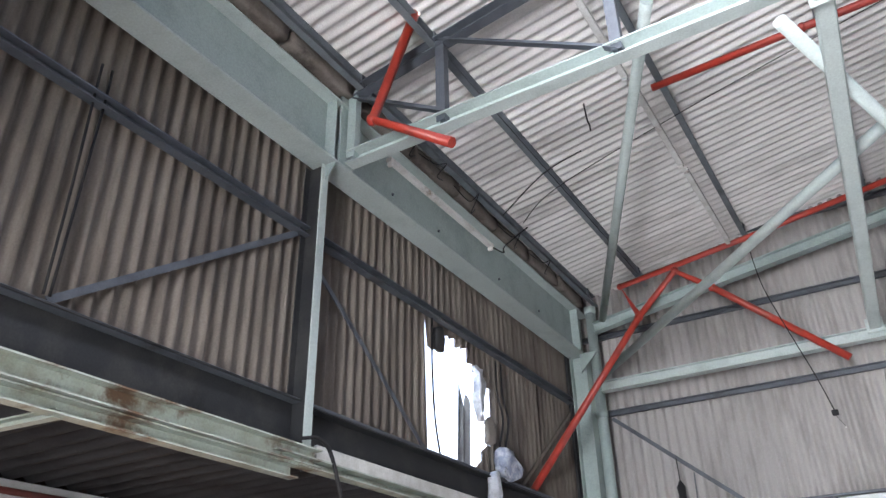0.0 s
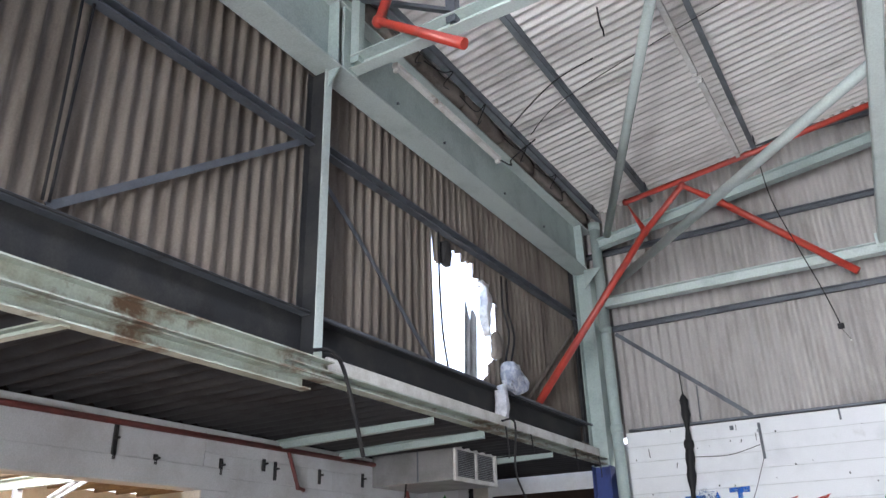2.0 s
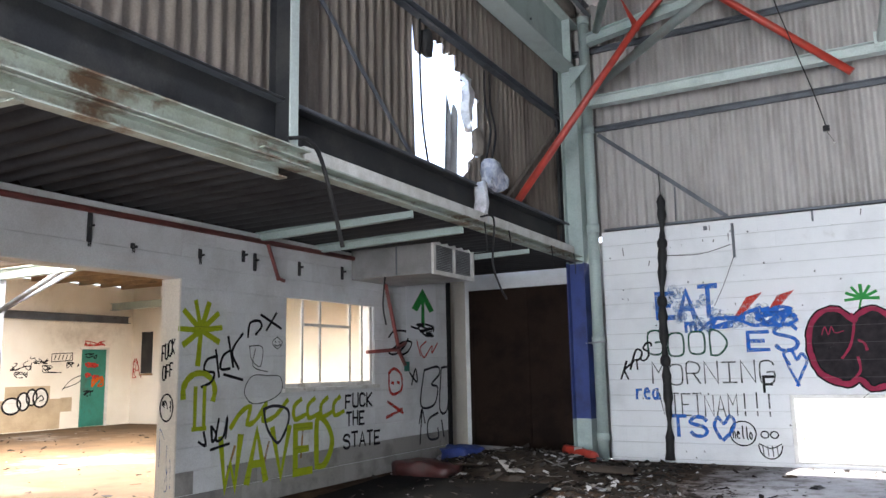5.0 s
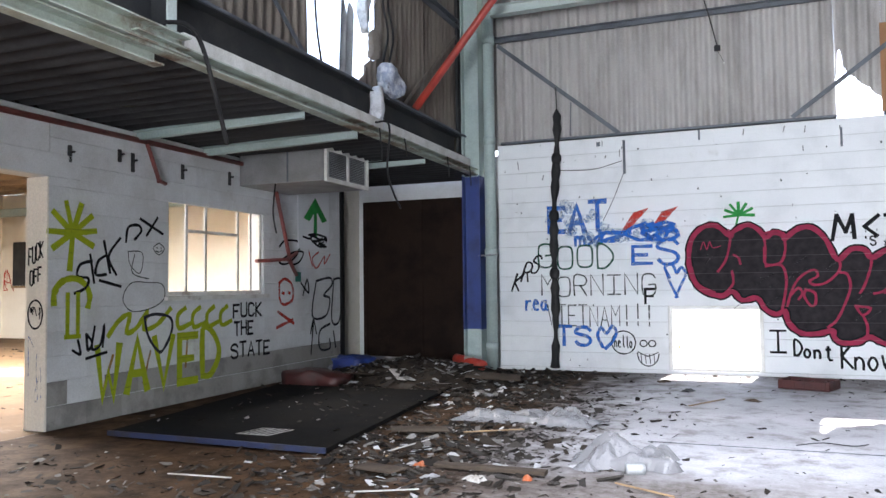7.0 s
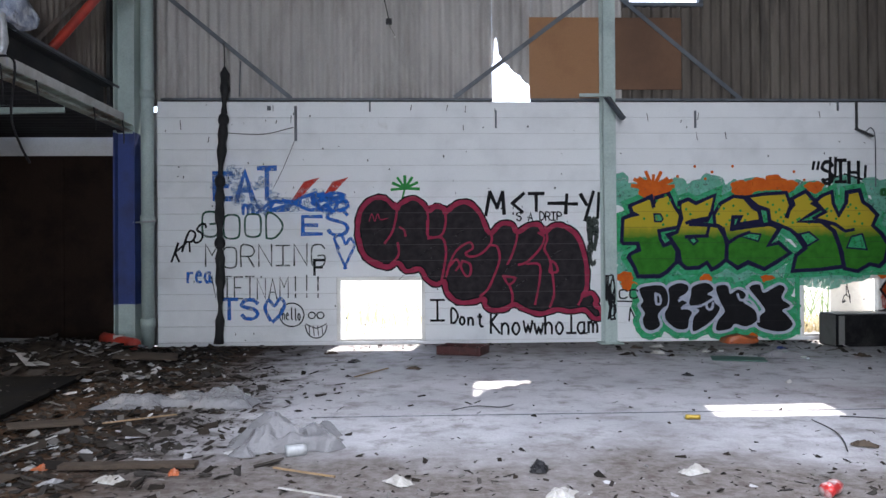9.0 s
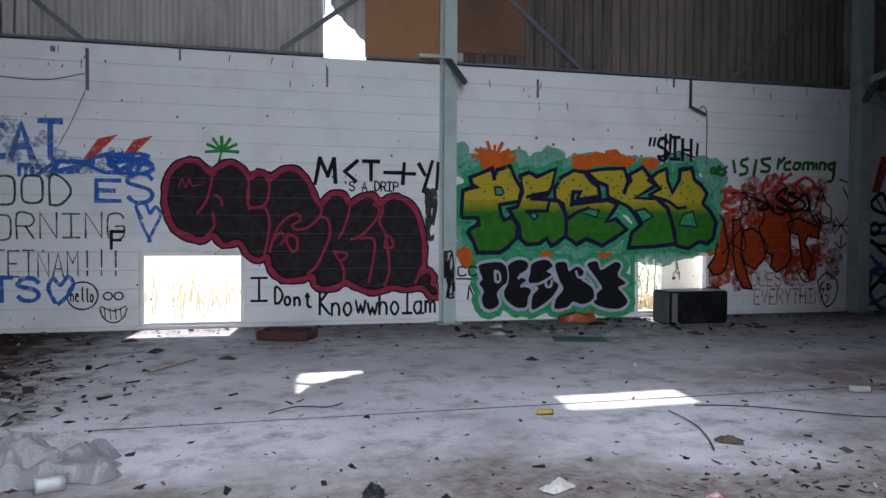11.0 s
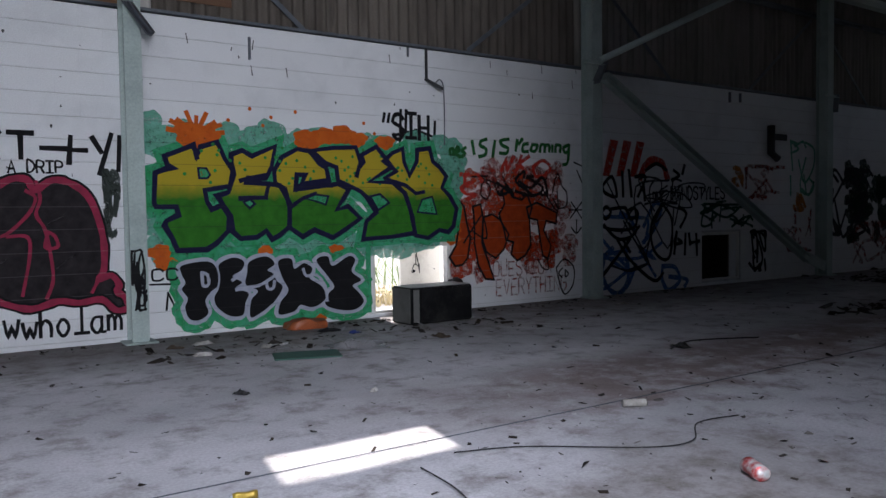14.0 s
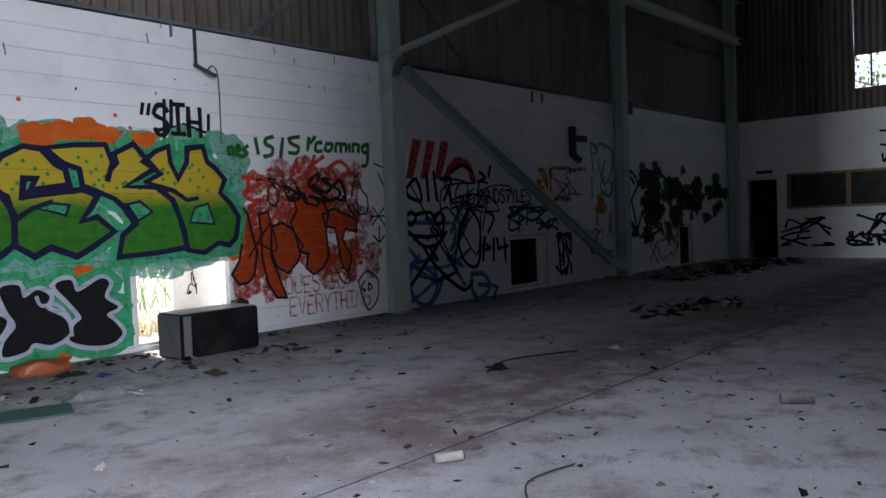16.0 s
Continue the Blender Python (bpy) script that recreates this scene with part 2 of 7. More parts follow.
for dull in (BLACK_STEEL, SHEET, BLACK_RUBBER):
    dull.node_tree.nodes["Principled BSDF"].inputs["Specular IOR Level"].default_value = 0.15
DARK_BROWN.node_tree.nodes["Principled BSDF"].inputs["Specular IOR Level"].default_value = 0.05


def glass():
    m, n, l, b = material("window_glass", 0.08)
    b.inputs["Base Color"].default_value = (0.9, 0.95, 0.93, 1)
    b.inputs["Transmission Weight"].default_value = 1.0
    b.inputs["IOR"].default_value = 1.1
    return m


GLASS = glass()

# ---- building helpers ----


def thing(name, label, category, at=(0, 0, 0), group="", kind=""):
    ob = new(name)
    ob.location = at
    ob.empty_display_size = 0.1
    return tagged(ob, label, category, group, kind)


def under(ob, parent, label=""):
    if parent is not None:
        ob.parent = parent
        if parent.type == "EMPTY":
            ob.matrix_parent_inverse = Matrix.Translation(-Vector(parent.location))
    return tagged(ob, label)


def solid(name, verts, faces, mat, parent=None, label="", smooth=False):
    me = bpy.data.meshes.new(name)
    me.from_pydata([tuple(v) for v in verts], [], faces)
    me.materials.append(mat)
    if smooth:
        me.polygons.foreach_set("use_smooth", [True] * len(me.polygons))
    me.update()
    return under(new(name, me), parent, label)


def part(name, bm, mat, parent=None, label="", smooth=False):
    me = bpy.data.meshes.new(name)
    bmesh.ops.recalc_face_normals(bm, faces=bm.faces)
    bm.to_mesh(me)
    bm.free()
    me.materials.append(mat)
    if smooth:
        me.polygons.foreach_set("use_smooth", [True] * len(me.polygons))
    return under(new(name, me), parent, label)


CUBE_FACES = [(0, 3, 2, 1), (4, 5, 6, 7), (0, 1, 5, 4), (1, 2, 6, 5), (2, 3, 7, 6), (3, 0, 4, 7)]


def corners(lo, hi):
    (a, b, c), (d, e, f) = lo, hi
    return [(a, b, c), (d, b, c), (d, e, c), (a, e, c), (a, b, f), (d, b, f), (d, e, f), (a, e, f)]


def box(name, lo, hi, mat, parent=None, label="", bevel=0.006, m=None):
    bm = bmesh.new()
    vs = [bm.verts.new(v) for v in corners(lo, hi)]
    for f in CUBE_FACES:
        bm.faces.new([vs[i] for i in f])
    if bevel:
        bmesh.ops.bevel(bm, geom=bm.edges[:], offset=bevel, segments=1, affect="EDGES")
    if m is not None:
        bm.transform(m)
    return part(name, bm, mat, parent, label)


def boxes(name, spans, mat, parent=None, label=""):
    vs, fs = [], []
    for lo, hi in spans:
        k = len(vs)
        vs += corners(lo, hi)
        fs += [tuple(i + k for i in f) for f in CUBE_FACES]
    return solid(name, vs, fs, mat, parent, label)


def profile_i(w, h, t=0.014, web=0.01):
    a, b = w / 2, h / 2
    return [(-a, -b), (a, -b), (a, -b + t), (web, -b + t), (web, b - t), (a, b - t), (a, b), (-a, b), (-a, b - t), (-web, b - t), (-web, -b + t), (-a, -b + t)]


def profile_c(w, h, t=0.012):
    a, b = w / 2, h / 2
    return [(-a, -b), (a, -b), (a, -b + t), (-a + t, -b + t), (-a + t, b - t), (a, b - t), (a, b), (-a, b)]


def profile_l(w, h, t=0.008):
    return [(0, 0), (w, 0), (w, t), (t, t), (t, h), (0, h)]


def profile_r(w, h):
    a, b, c = w / 2, h / 2, min(w, h) * 0.12
    return [(-a + c, -b), (a - c, -b), (a, -b + c), (a, b - c), (a - c, b), (-a + c, b), (-a, b - c), (-a, -b + c)]


def profile_o(r, k=14):
    return [(r * math.cos(2 * math.pi * i / k), r * math.sin(2 * math.pi * i / k)) for i in range(k)]


def member(name, a, b, prof, mat, parent=None, label="", up=(0, 0, 1), smooth=False):
    """A straight bar of a given section from a to b; the section's second axis lies along up."""
    a, b, up = Vector(a), Vector(b), Vector(up)
    d = (b - a).normalized()
    side = d.cross(up)
    if side.length < 1e-4:
        side = d.cross(Vector((0, 1, 0)))
    side.normalize()
    top = side.cross(d)
    k = len(prof)
    vs = [p + side * u + top * v for p in (a, b) for u, v in prof]
    fs = [(i, (i + 1) % k, k + (i + 1) % k, k + i) for i in range(k)] + [tuple(range(k - 1, -1, -1)), tuple(range(k, 2 * k))]
    ob = solid(name, vs, fs, mat, parent, label)
    if smooth:
        for p in ob.data.polygons:
            p.use_smooth = len(p.vertices) == 4
    return ob


def tube_mesh(pts, r, k=10):
    vs, fs, pts = [], [], [Vector(p) for p in pts]
    ref = Vector((0.31, 0.52, 0.79))
    for i, p in enumerate(pts):
        d = (pts[min(i + 1, len(pts) - 1)] - pts[max(i - 1, 0)]).normalized()
        s = d.cross(ref).normalized()
        q = s.cross(d)
        rr = r[i] if isinstance(r, (list, tuple)) else r
        vs += [p + (s * math.cos(2 * math.pi * j / k) + q * math.sin(2 * math.pi * j / k)) * rr for j in range(k)]
    for i in range(len(pts) - 1):
        fs += [(i * k + j, i * k + (j + 1) % k, (i + 1) * k + (j + 1) % k, (i + 1) * k + j) for j in range(k)]
    fs += [tuple(range(k - 1, -1, -1)), tuple(range((len(pts) - 1) * k, len(pts) * k))]
    return vs, fs


def tube(name, pts, r, mat, parent=None, label="", k=10):
    vs, fs = tube_mesh(pts, r, k)
    ob = solid(name, vs, fs, mat, parent, label)
    for p in ob.data.polygons:
        p.use_smooth = len(p.vertices) == 4
    return ob


def smooth_line(pts, steps=5):
    """A rounded line through the given points."""
    pts = [Vector(p) for p in pts]
    out = []
    for i in range(len(pts) - 1):
        p0, p1, p2, p3 = pts[max(i - 1, 0)], pts[i], pts[i + 1], pts[min(i + 2, len(pts) - 1)]
        for s in range(steps):
            t = s / steps
            out.append(0.5 * (2 * p1 + (p2 - p0) * t + (2 * p0 - 5 * p1 + 4 * p2 - p3) * t * t + (3 * p1 - p0 - 3 * p2 + p3) * t ** 3))
    return out + [pts[-1]]


def corrugated(name, origin, along, across, length, spans, mat, parent, amp=0.026, pitch=0.146, out=None, thick=0.006):
    """A corrugated sheet: along is the way in which the waves repeat, across the way of the ribs. spans(u) gives the pieces of rib at u."""
    o, a, c = Vector(origin), Vector(along), Vector(across)
    nrm = Vector(out) if out else a.cross(c).normalized()
    step = pitch / 8
    count = int(round(length / step))
    vs, fs = [], []
    for i in range(count):
        u0, u1 = i * step, (i + 1) * step
        w0, w1 = amp * math.cos(2 * math.pi * u0 / pitch), amp * math.cos(2 * math.pi * u1 / pitch)
        for (l0, h0), (l1, h1) in zip(spans(u0 + 1e-4), spans(u1 - 1e-4)):
            if h0 - l0 < 0.004 and h1 - l1 < 0.004:
                continue
            k = len(vs)
            vs += [o + a * u0 + c * l0 + nrm * w0, o + a * u1 + c * l1 + nrm * w1, o + a * u1 + c * h1 + nrm * w1, o + a * u0 + c * h0 + nrm * w0]
            fs.append((k, k + 1, k + 2, k + 3))
    ob = solid(name, vs, fs, mat, parent)
    ob.data.update()
    bm = bmesh.new()
    bm.from_mesh(ob.data)
    bmesh.ops.remove_doubles(bm, verts=bm.verts[:], dist=0.0008)
    bm.to_mesh(ob.data)
    bm.free()
    ob.data.polygons.foreach_set("use_smooth", [True] * len(ob.data.polygons))
    return ob
# ---- setting: ground, floors, walls, roof ----
Y_WALL, X_WALL, X_END, Y_BACK, X_OFFICE = 12.0, -4.33, 21.4, -5.0, -6.15
TOP, COURSE, BLOCK = 3.43, 0.225, 0.45
COLUMNS = (2.56, 9.1, 15.45)
RIDGE = 8.7


def roof_z(x):
    return 7.2 + 0.16 * (min(x, 2 * RIDGE - x) + 4.0)


def plate(name, lo, hi, mat, label, category, kind="structure"):
    return tagged(box(name, lo, hi, mat, bevel=0), label, category, "", kind)


def grid_sheet(name, x0, x1, y0, y1, step, mat, amp, label, category):
    nx, ny = int((x1 - x0) / step), int((y1 - y0) / step)
    vs = []
    for j in range(ny + 1):
        for i in range(nx + 1):
            x, y = x0 + (x1 - x0) * i / nx, y0 + (y1 - y0) * j / ny
            vs.append((x, y, amp * (noise.noise((x * 0.6, y * 0.6, 0)) + 0.5 * noise.noise((x * 2.1, y * 2.1, 3)))))
    fs = [(j * (nx + 1) + i, j * (nx + 1) + i + 1, (j + 1) * (nx + 1) + i + 1, (j + 1) * (nx + 1) + i) for j in range(ny) for i in range(nx)]
    return tagged(solid(name, vs, fs, mat, smooth=True), label, category, "", "structure")


ground = plate("ground", (-900, -900, -0.4), (900, 900, -0.12), GROUND_OUT, "dry sunlit open ground round the building", "ground")
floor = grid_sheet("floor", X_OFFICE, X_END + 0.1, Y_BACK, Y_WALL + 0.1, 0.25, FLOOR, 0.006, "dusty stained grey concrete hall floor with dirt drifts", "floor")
annex_floor = grid_sheet("annex_floor", -19.4, X_OFFICE + 0.002, -5, 16.0, 0.4, DIRT_FLOOR, 0.012, "brown dirt-covered floor of the next room", "floor")
slab = plate("floor_slab", (-19.6, -5.1, -0.119), (X_END + 0.2, 16.1, -0.03), WALL_CORE, "concrete slab under the floors", "floor")

# openings in the long block wall: x0, x1, z0, z1
LOW_OPENINGS = [(-1.27, -0.03, 0.05, 0.95), (5.4, 6.6, 0.05, 0.92), (11.85, 12.95, 0.08, 0.92), (18.3, 19.0, 0.0, 0.92)]

wall_north = tagged(thing("wall_north", "white-painted concrete block wall covered in graffiti", "wall"), kind="structure")


def wall_core(name, x0, x1, y0, y1, z1, holes, mat, parent):
    spans, x = [], x0
    for a, b, c, d in holes:
        spans += [((x, y0, 0), (a, y1, z1)), ((a, y0, d), (b, y1, z1))]
        if c > 0.01:
            spans.append(((a, y0, 0), (b, y1, c)))
        x = b
    spans.append(((x, y0, 0), (x1, y1, z1)))
    return boxes(name, spans, mat, parent)


wall_core("mortar_core", -3.75, X_END, Y_WALL + 0.008, Y_WALL + 0.2, TOP - 0.004, LOW_OPENINGS, WALL_CORE, wall_north)
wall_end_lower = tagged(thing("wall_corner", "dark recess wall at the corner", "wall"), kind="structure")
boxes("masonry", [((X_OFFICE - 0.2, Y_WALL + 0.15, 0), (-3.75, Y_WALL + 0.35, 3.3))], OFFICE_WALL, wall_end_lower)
box("brown_panel", (X_OFFICE, Y_WALL + 0.09, 0), (-4.1, Y_WALL + 0.146, 2.68), DARK_BROWN, wall_end_lower, "dark brown door panel")
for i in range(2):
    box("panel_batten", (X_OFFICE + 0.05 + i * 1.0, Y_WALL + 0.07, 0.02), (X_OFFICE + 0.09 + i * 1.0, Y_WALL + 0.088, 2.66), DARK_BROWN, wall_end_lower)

# end wall at the far side
FAR_DOOR, FAR_WINDOW = (10.86, 11.56, 0.0, 1.95), (6.6, 10.62, 1.2, 2.06)
wall_east = tagged(thing("wall_east", "white block end wall in shade with graffiti", "wall"), kind="structure")
spans = [((X_END, Y_BACK, 0), (X_END + 0.2, 6.6, TOP)), ((X_END, 6.6, 0), (X_END + 0.2, 10.62, 1.2)), ((X_END, 6.6, 2.06), (X_END + 0.2, 10.62, TOP)),
         ((X_END, 10.62, 0), (X_END + 0.2, 10.86, TOP)), ((X_END, 10.86, 1.95), (X_END + 0.2, 11.56, TOP)), ((X_END, 11.56, 0), (X_END + 0.2, 12.2, TOP))]
boxes("block_face", spans, WHITE_BLOCK, wall_east)
# closed dark box added behind the door and window to keep light out
boxes("dark_backing_box", [((X_END + 0.9, 5, -0.119), (X_END + 1.0, 12.2, 2.6)), ((X_END + 0.2, 5.1, -0.119), (X_END + 0.9, 12.1, -0.02)), ((X_END + 0.2, 5, 2.5), (X_END + 1.0, 12.2, 2.6)), ((X_END + 0.2, 5.0, 0), (X_END + 0.9, 5.1, 2.5)), ((X_END + 0.2, 12.1, 0), (X_END + 0.9, 12.2, 2.5))], DARK_BROWN, wall_east)
wall_back = tagged(thing("wall_south", "plain unseen block wall with a doorway added for the fill lamp", "wall"), kind="structure")
# the gap from -3.7 to 0.3 is assumed, to hold the fill lamp
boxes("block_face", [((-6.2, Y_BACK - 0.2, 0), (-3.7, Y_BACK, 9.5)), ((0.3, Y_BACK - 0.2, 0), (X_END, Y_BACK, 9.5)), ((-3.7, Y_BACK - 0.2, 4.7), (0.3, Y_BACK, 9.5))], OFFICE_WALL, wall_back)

# unseen dark wall, added only to keep light off the far bays
partition = tagged(thing("light_block_wall", "dark partition added out of view to block light from the far bays", "wall"), kind="structure")
boxes("light_stop", [((3.2, 3.7, 0), (12.5, 3.82, 9.2))], DARK_BROWN, partition)
# inner office wall with window and wide doorway
W_Y0, W_Y1, W_Z0, W_Z1 = 7.46, 9.26, 1.2, 2.3
D_Y0, D_Y1, D_Z1 = 3.3, 5.9, 2.33
S_Z = 2.93
wall_office = tagged(thing("wall_west", "dirty white block wall with window, doorway and graffiti", "wall"), kind="structure")
xo0, xo1 = X_OFFICE - 0.24, X_OFFICE - 0.008
# the open stretch before 2.9 is unseen, added for the side fill lamp
boxes("mortar_core", [((xo0, Y_BACK, 2.5), (xo1, 2.9, S_Z)), ((xo0, Y_BACK, 0), (xo1, -4.5, 2.5)), ((xo0, 2.9, 0), (xo1, D_Y0, S_Z)), ((xo0, D_Y0, D_Z1), (xo1, D_Y1, S_Z)), ((xo0, D_Y1, 0), (xo1, W_Y0, S_Z)),
                      ((xo0, W_Y0, 0), (xo1, W_Y1, W_Z0)), ((xo0, W_Y0, W_Z1), (xo1, W_Y1, S_Z)), ((xo0, W_Y1, 0), (xo1, 11.3, S_Z))], OFFICE_WALL, wall_office)
box("lintel", (xo1 - 0.2, D_Y0 - 0.2, D_Z1 - 0.004), (X_OFFICE + 0.02, D_Y1 + 0.35, D_Z1 + 0.22), OFFICE_WALL, wall_office, "white concrete lintel with grime")
box("doorway_lining", (xo0 - 0.02, D_Y1 - 0.02, 0), (X_OFFICE + 0.004, D_Y1 + 0.004, D_Z1 - 0.006), CREAM, wall_office, "cream painted reveal")
box("end_pier", (X_OFFICE - 0.24, 11.3, 0), (X_OFFICE + 0.02, 11.42, S_Z), BLACK_RUBBER, wall_office, "black wall edge")

# room beyond the doorway
annex = tagged(thing("annex_walls", "cream block walls of the sunlit next room", "wall"), kind="structure")
boxes("masonry", [((-19.4, -5, 0), (-19.2, 16.0, 3.9)), ((-19.2, 15.8, 0), (X_OFFICE - 0.24, 16.0, 3.9)), ((-19.2, -5.2, 0), (X_OFFICE - 0.24, -5.0, 3.9)), ((X_OFFICE - 0.24, 11.42, 0), (X_OFFICE - 0.1, 15.8, 3.9)),
                  ((X_OFFICE - 0.24, Y_BACK, S_Z), (X_OFFICE - 0.14, 11.42, 3.9))], CREAM, annex)
skylights = [(-18.6, -15.6), (-14.4, -8.6)]
roof_spans = []
for y0, y1 in ((-5.2, 6.6), (10.8, 16.0)):
    roof_spans.append(((-19.4, y0, 3.95), (X_OFFICE - 0.1, y1, 4.02)))
roof_spans += [((-19.4, 6.6, 3.95), (-18.6, 10.8, 4.02)), ((-15.6, 6.6, 3.95), (-14.4, 10.8, 4.02)), ((-8.6, 6.6, 3.95), (X_OFFICE - 0.1, 10.8, 4.02))]
tagged(boxes("annex_ceiling", roof_spans, TIMBER), "timber-lined roof with open skylights over the next room", "ceiling", "", "structure")

# ---- corrugated cladding ----
cladding_west = tagged(thing("cladding_west", "grimy corrugated cement sheet cladding, dimmed in tone for weaker light", "cladding"), kind="structure")


def hole_edges(y):
    """The torn hole in the western cladding at y: lower and upper edge, or None."""
    if not 7.42 < y < 8.98:
        return None
    n = noise.noise((y * 4.0, 1.7, 0)) * 0.07 + noise.noise((y * 19.0, 0.2, 0)) * 0.035
    up = 5.14 + n if y > 7.6 else 4.86 + n
    if y > 8.35:
        up = 5.02 - (y - 8.35) * 0.45 + n
    low = 3.52 if y < 8.3 else 3.52 + (y - 8.3) * 0.9 + n * 2
    return (low, up) if up - low > 0.06 else None


def west_spans(base, z0, z1):
    def spans(u):
        y = base + u
        h = hole_edges(y)
        if h and z0 < h[1] and z1 > h[0]:
            return [(0.0, max(h[0] - z0, 0.0)), (min(h[1], z1) - z0, z1 - z0)]
        return [(0.0, z1 - z0), (z1 - z0, z1 - z0)]
    return spans


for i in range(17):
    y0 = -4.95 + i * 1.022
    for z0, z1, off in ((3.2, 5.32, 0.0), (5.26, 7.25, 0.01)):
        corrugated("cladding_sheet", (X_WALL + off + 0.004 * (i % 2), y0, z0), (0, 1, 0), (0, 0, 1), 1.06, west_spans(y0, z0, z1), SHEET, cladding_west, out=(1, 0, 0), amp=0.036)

cladding_north = tagged(thing("cladding_north", "weathered corrugated cement sheet cladding with a torn gap", "cladding"), kind="structure")


def north_spans(base, z1):
    def spans(u):
        x = base + u
        top = min(z1, roof_z(x))
        a = [(0.0, top - 3.38)]
        if 0.96 < x < 1.52:
            # torn gap: a spire at one side, ragged and lower towards the other
            t = (x - 0.96) / 0.56
            peak = (4.42 - abs(t - 0.09) * 3.0 if t < 0.14 else 4.12 - (t - 0.14) * 0.55) + noise.noise((x * 21, 3, 0)) * 0.06
            if t < 0.06:
                peak = 4.0
            return [(0.0, 0.0), (max(peak - 3.38, 0.02), top - 3.38)]
        if 2.93 < x < 3.98:
            return [(0.0, 4.87 - 3.38), (5.47 - 3.38, top - 3.38)]
        return [(0.0, top - 3.38), (top - 3.38, top - 3.38)]
    return spans


# sheet tone steps along the wall, imitating the light on each stretch
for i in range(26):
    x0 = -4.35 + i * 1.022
    corrugated("cladding_sheet", (x0, Y_WALL + 0.12 + 0.004 * (i % 2), 3.38), (1, 0, 0), (0, 0, 1), 1.06, north_spans(x0, 10.0), END_SHEET if x0 < 2.7 else (SHADED_SHEET if x0 < 8.4 else DARK_END_SHEET), cladding_north, out=(0, -1, 0), amp=0.034)

for lo, hi in (((2.88, 12.07, 4.83), (4.03, 12.18, 4.885)), ((2.88, 12.07, 5.455), (4.03, 12.18, 5.51)), ((2.88, 12.07, 4.886), (2.945, 12.18, 5.454)), ((3.965, 12.07, 4.886), (4.03, 12.18, 5.454))):
    box("opening_trim", lo, hi, DARK_STEEL, cladding_north)
cladding_east = tagged(thing("cladding_east", "dark corrugated cladding with shade put into its colour", "cladding"), kind="structure")
EAST_LIGHT = (7.6, 9.12, 3.93, 4.68)


def east_spans(base):
    def spans(u):
        y = base + u
        if EAST_LIGHT[0] < y < EAST_LIGHT[1]:
            return [(0.0, EAST_LIGHT[2] - 3.38), (EAST_LIGHT[3] - 3.38, 4.6)]
        return [(0.0, 4.6), (4.6, 4.6)]
    return spans


# east sheets take the tone with shade in its colour
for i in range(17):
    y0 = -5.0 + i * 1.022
    corrugated("cladding_sheet", (X_END + 0.1 + 0.004 * (i % 2), y0, 3.38), (0, 1, 0), (0, 0, 1), 1.06, east_spans(y0), SHADED_SHEET, cladding_east, out=(-1, 0, 0))

# roof: one sheet a slope, ribs down the slope
slope = Vector((1, 0, 0.16)).normalized()
run = (RIDGE + 4.6) / slope.x
# the gap in the sheeting is out of view, added over the roof fill
ceiling = tagged(corrugated("ceiling", (-4.6, Y_BACK - 0.3, roof_z(-4.6)), (0, 1, 0), slope, 17.7, lambda u: [(0.0, 3.2), (8.0, run)] if 6.0 < u < 10.1 else [(0.0, run), (run, run)], ROOF_SHEET, None, out=(0, 0, 1), amp=0.024), "pale corrugated cement roof sheeting seen from below", "roof", "", "structure")
fall = Vector((1, 0, -0.16)).normalized()
tagged(corrugated("ceiling_east", (RIDGE, Y_BACK - 0.3, roof_z(RIDGE)), (0, 1, 0), fall, 17.7, lambda u: [(0.0, run)], ROOF_SHEET, None, out=(0, 0, 1), amp=0.024), "pale corrugated cement roof sheeting seen from below", "roof", "", "structure")
# unseen wall added to shape light; strip closing the wall head under the soffit
light_baffle = tagged(thing("light_baffle", "unseen stepped wall added to shape the doorway light", "wall"), kind="structure")
boxes("block_face", [((X_OFFICE + 0.02, -2.6, 0), (-2.0, -2.4, 2.5)), ((X_OFFICE + 0.02, -2.6, 2.5), (-1.15, -2.4, 7.4))], OFFICE_WALL, light_baffle)
tagged(boxes("wall_head", [((X_OFFICE - 0.13, Y_BACK, S_Z), (X_OFFICE - 0.09, 11.4, S_Z + 0.12))], DARK_BROWN), "dark brown strip closing the gap at the wall head", "trim", "", "structure")
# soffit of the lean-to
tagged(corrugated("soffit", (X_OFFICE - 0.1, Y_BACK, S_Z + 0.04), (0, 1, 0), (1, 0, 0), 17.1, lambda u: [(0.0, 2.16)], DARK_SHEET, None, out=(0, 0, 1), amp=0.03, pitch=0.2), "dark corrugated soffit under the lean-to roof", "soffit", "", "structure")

# ---- steel frame ----
eaves_beam = thing("eaves_beam", "deep pale green steel eaves beam", "steel beam", (-4.08, 3.4, 6.02))
# light on the flange underside and shade on the web are put into their colours
member("web", (-4.08, Y_BACK, 6.42), (-4.08, 11.95, 6.42), profile_r(0.016, 0.756), GREEN_STEEL, eaves_beam, "green web in the darker, shaded tone")
for z in (6.03, 6.81):
    member("flange", (-4.08, Y_BACK, z), (-4.08, 11.95, z), profile_r(0.3, 0.022), LIT_GREEN, eaves_beam, "flange plate in the lit pale green")
for y in (5.1, 5.42, 11.5):
    box("stiffener", (-4.07, y - 0.008, 6.04), (-3.94, y + 0.008, 6.8), GREEN_STEEL, eaves_beam, bevel=0.002)
for y in (6.3, 7.3, 8.9, 10.2):
    tube("bolt_head", [(-4.07, y, 6.3), (-4.05, y, 6.3)], 0.018, DARK_STEEL, eaves_beam, k=6)

POST_Y = 5.12
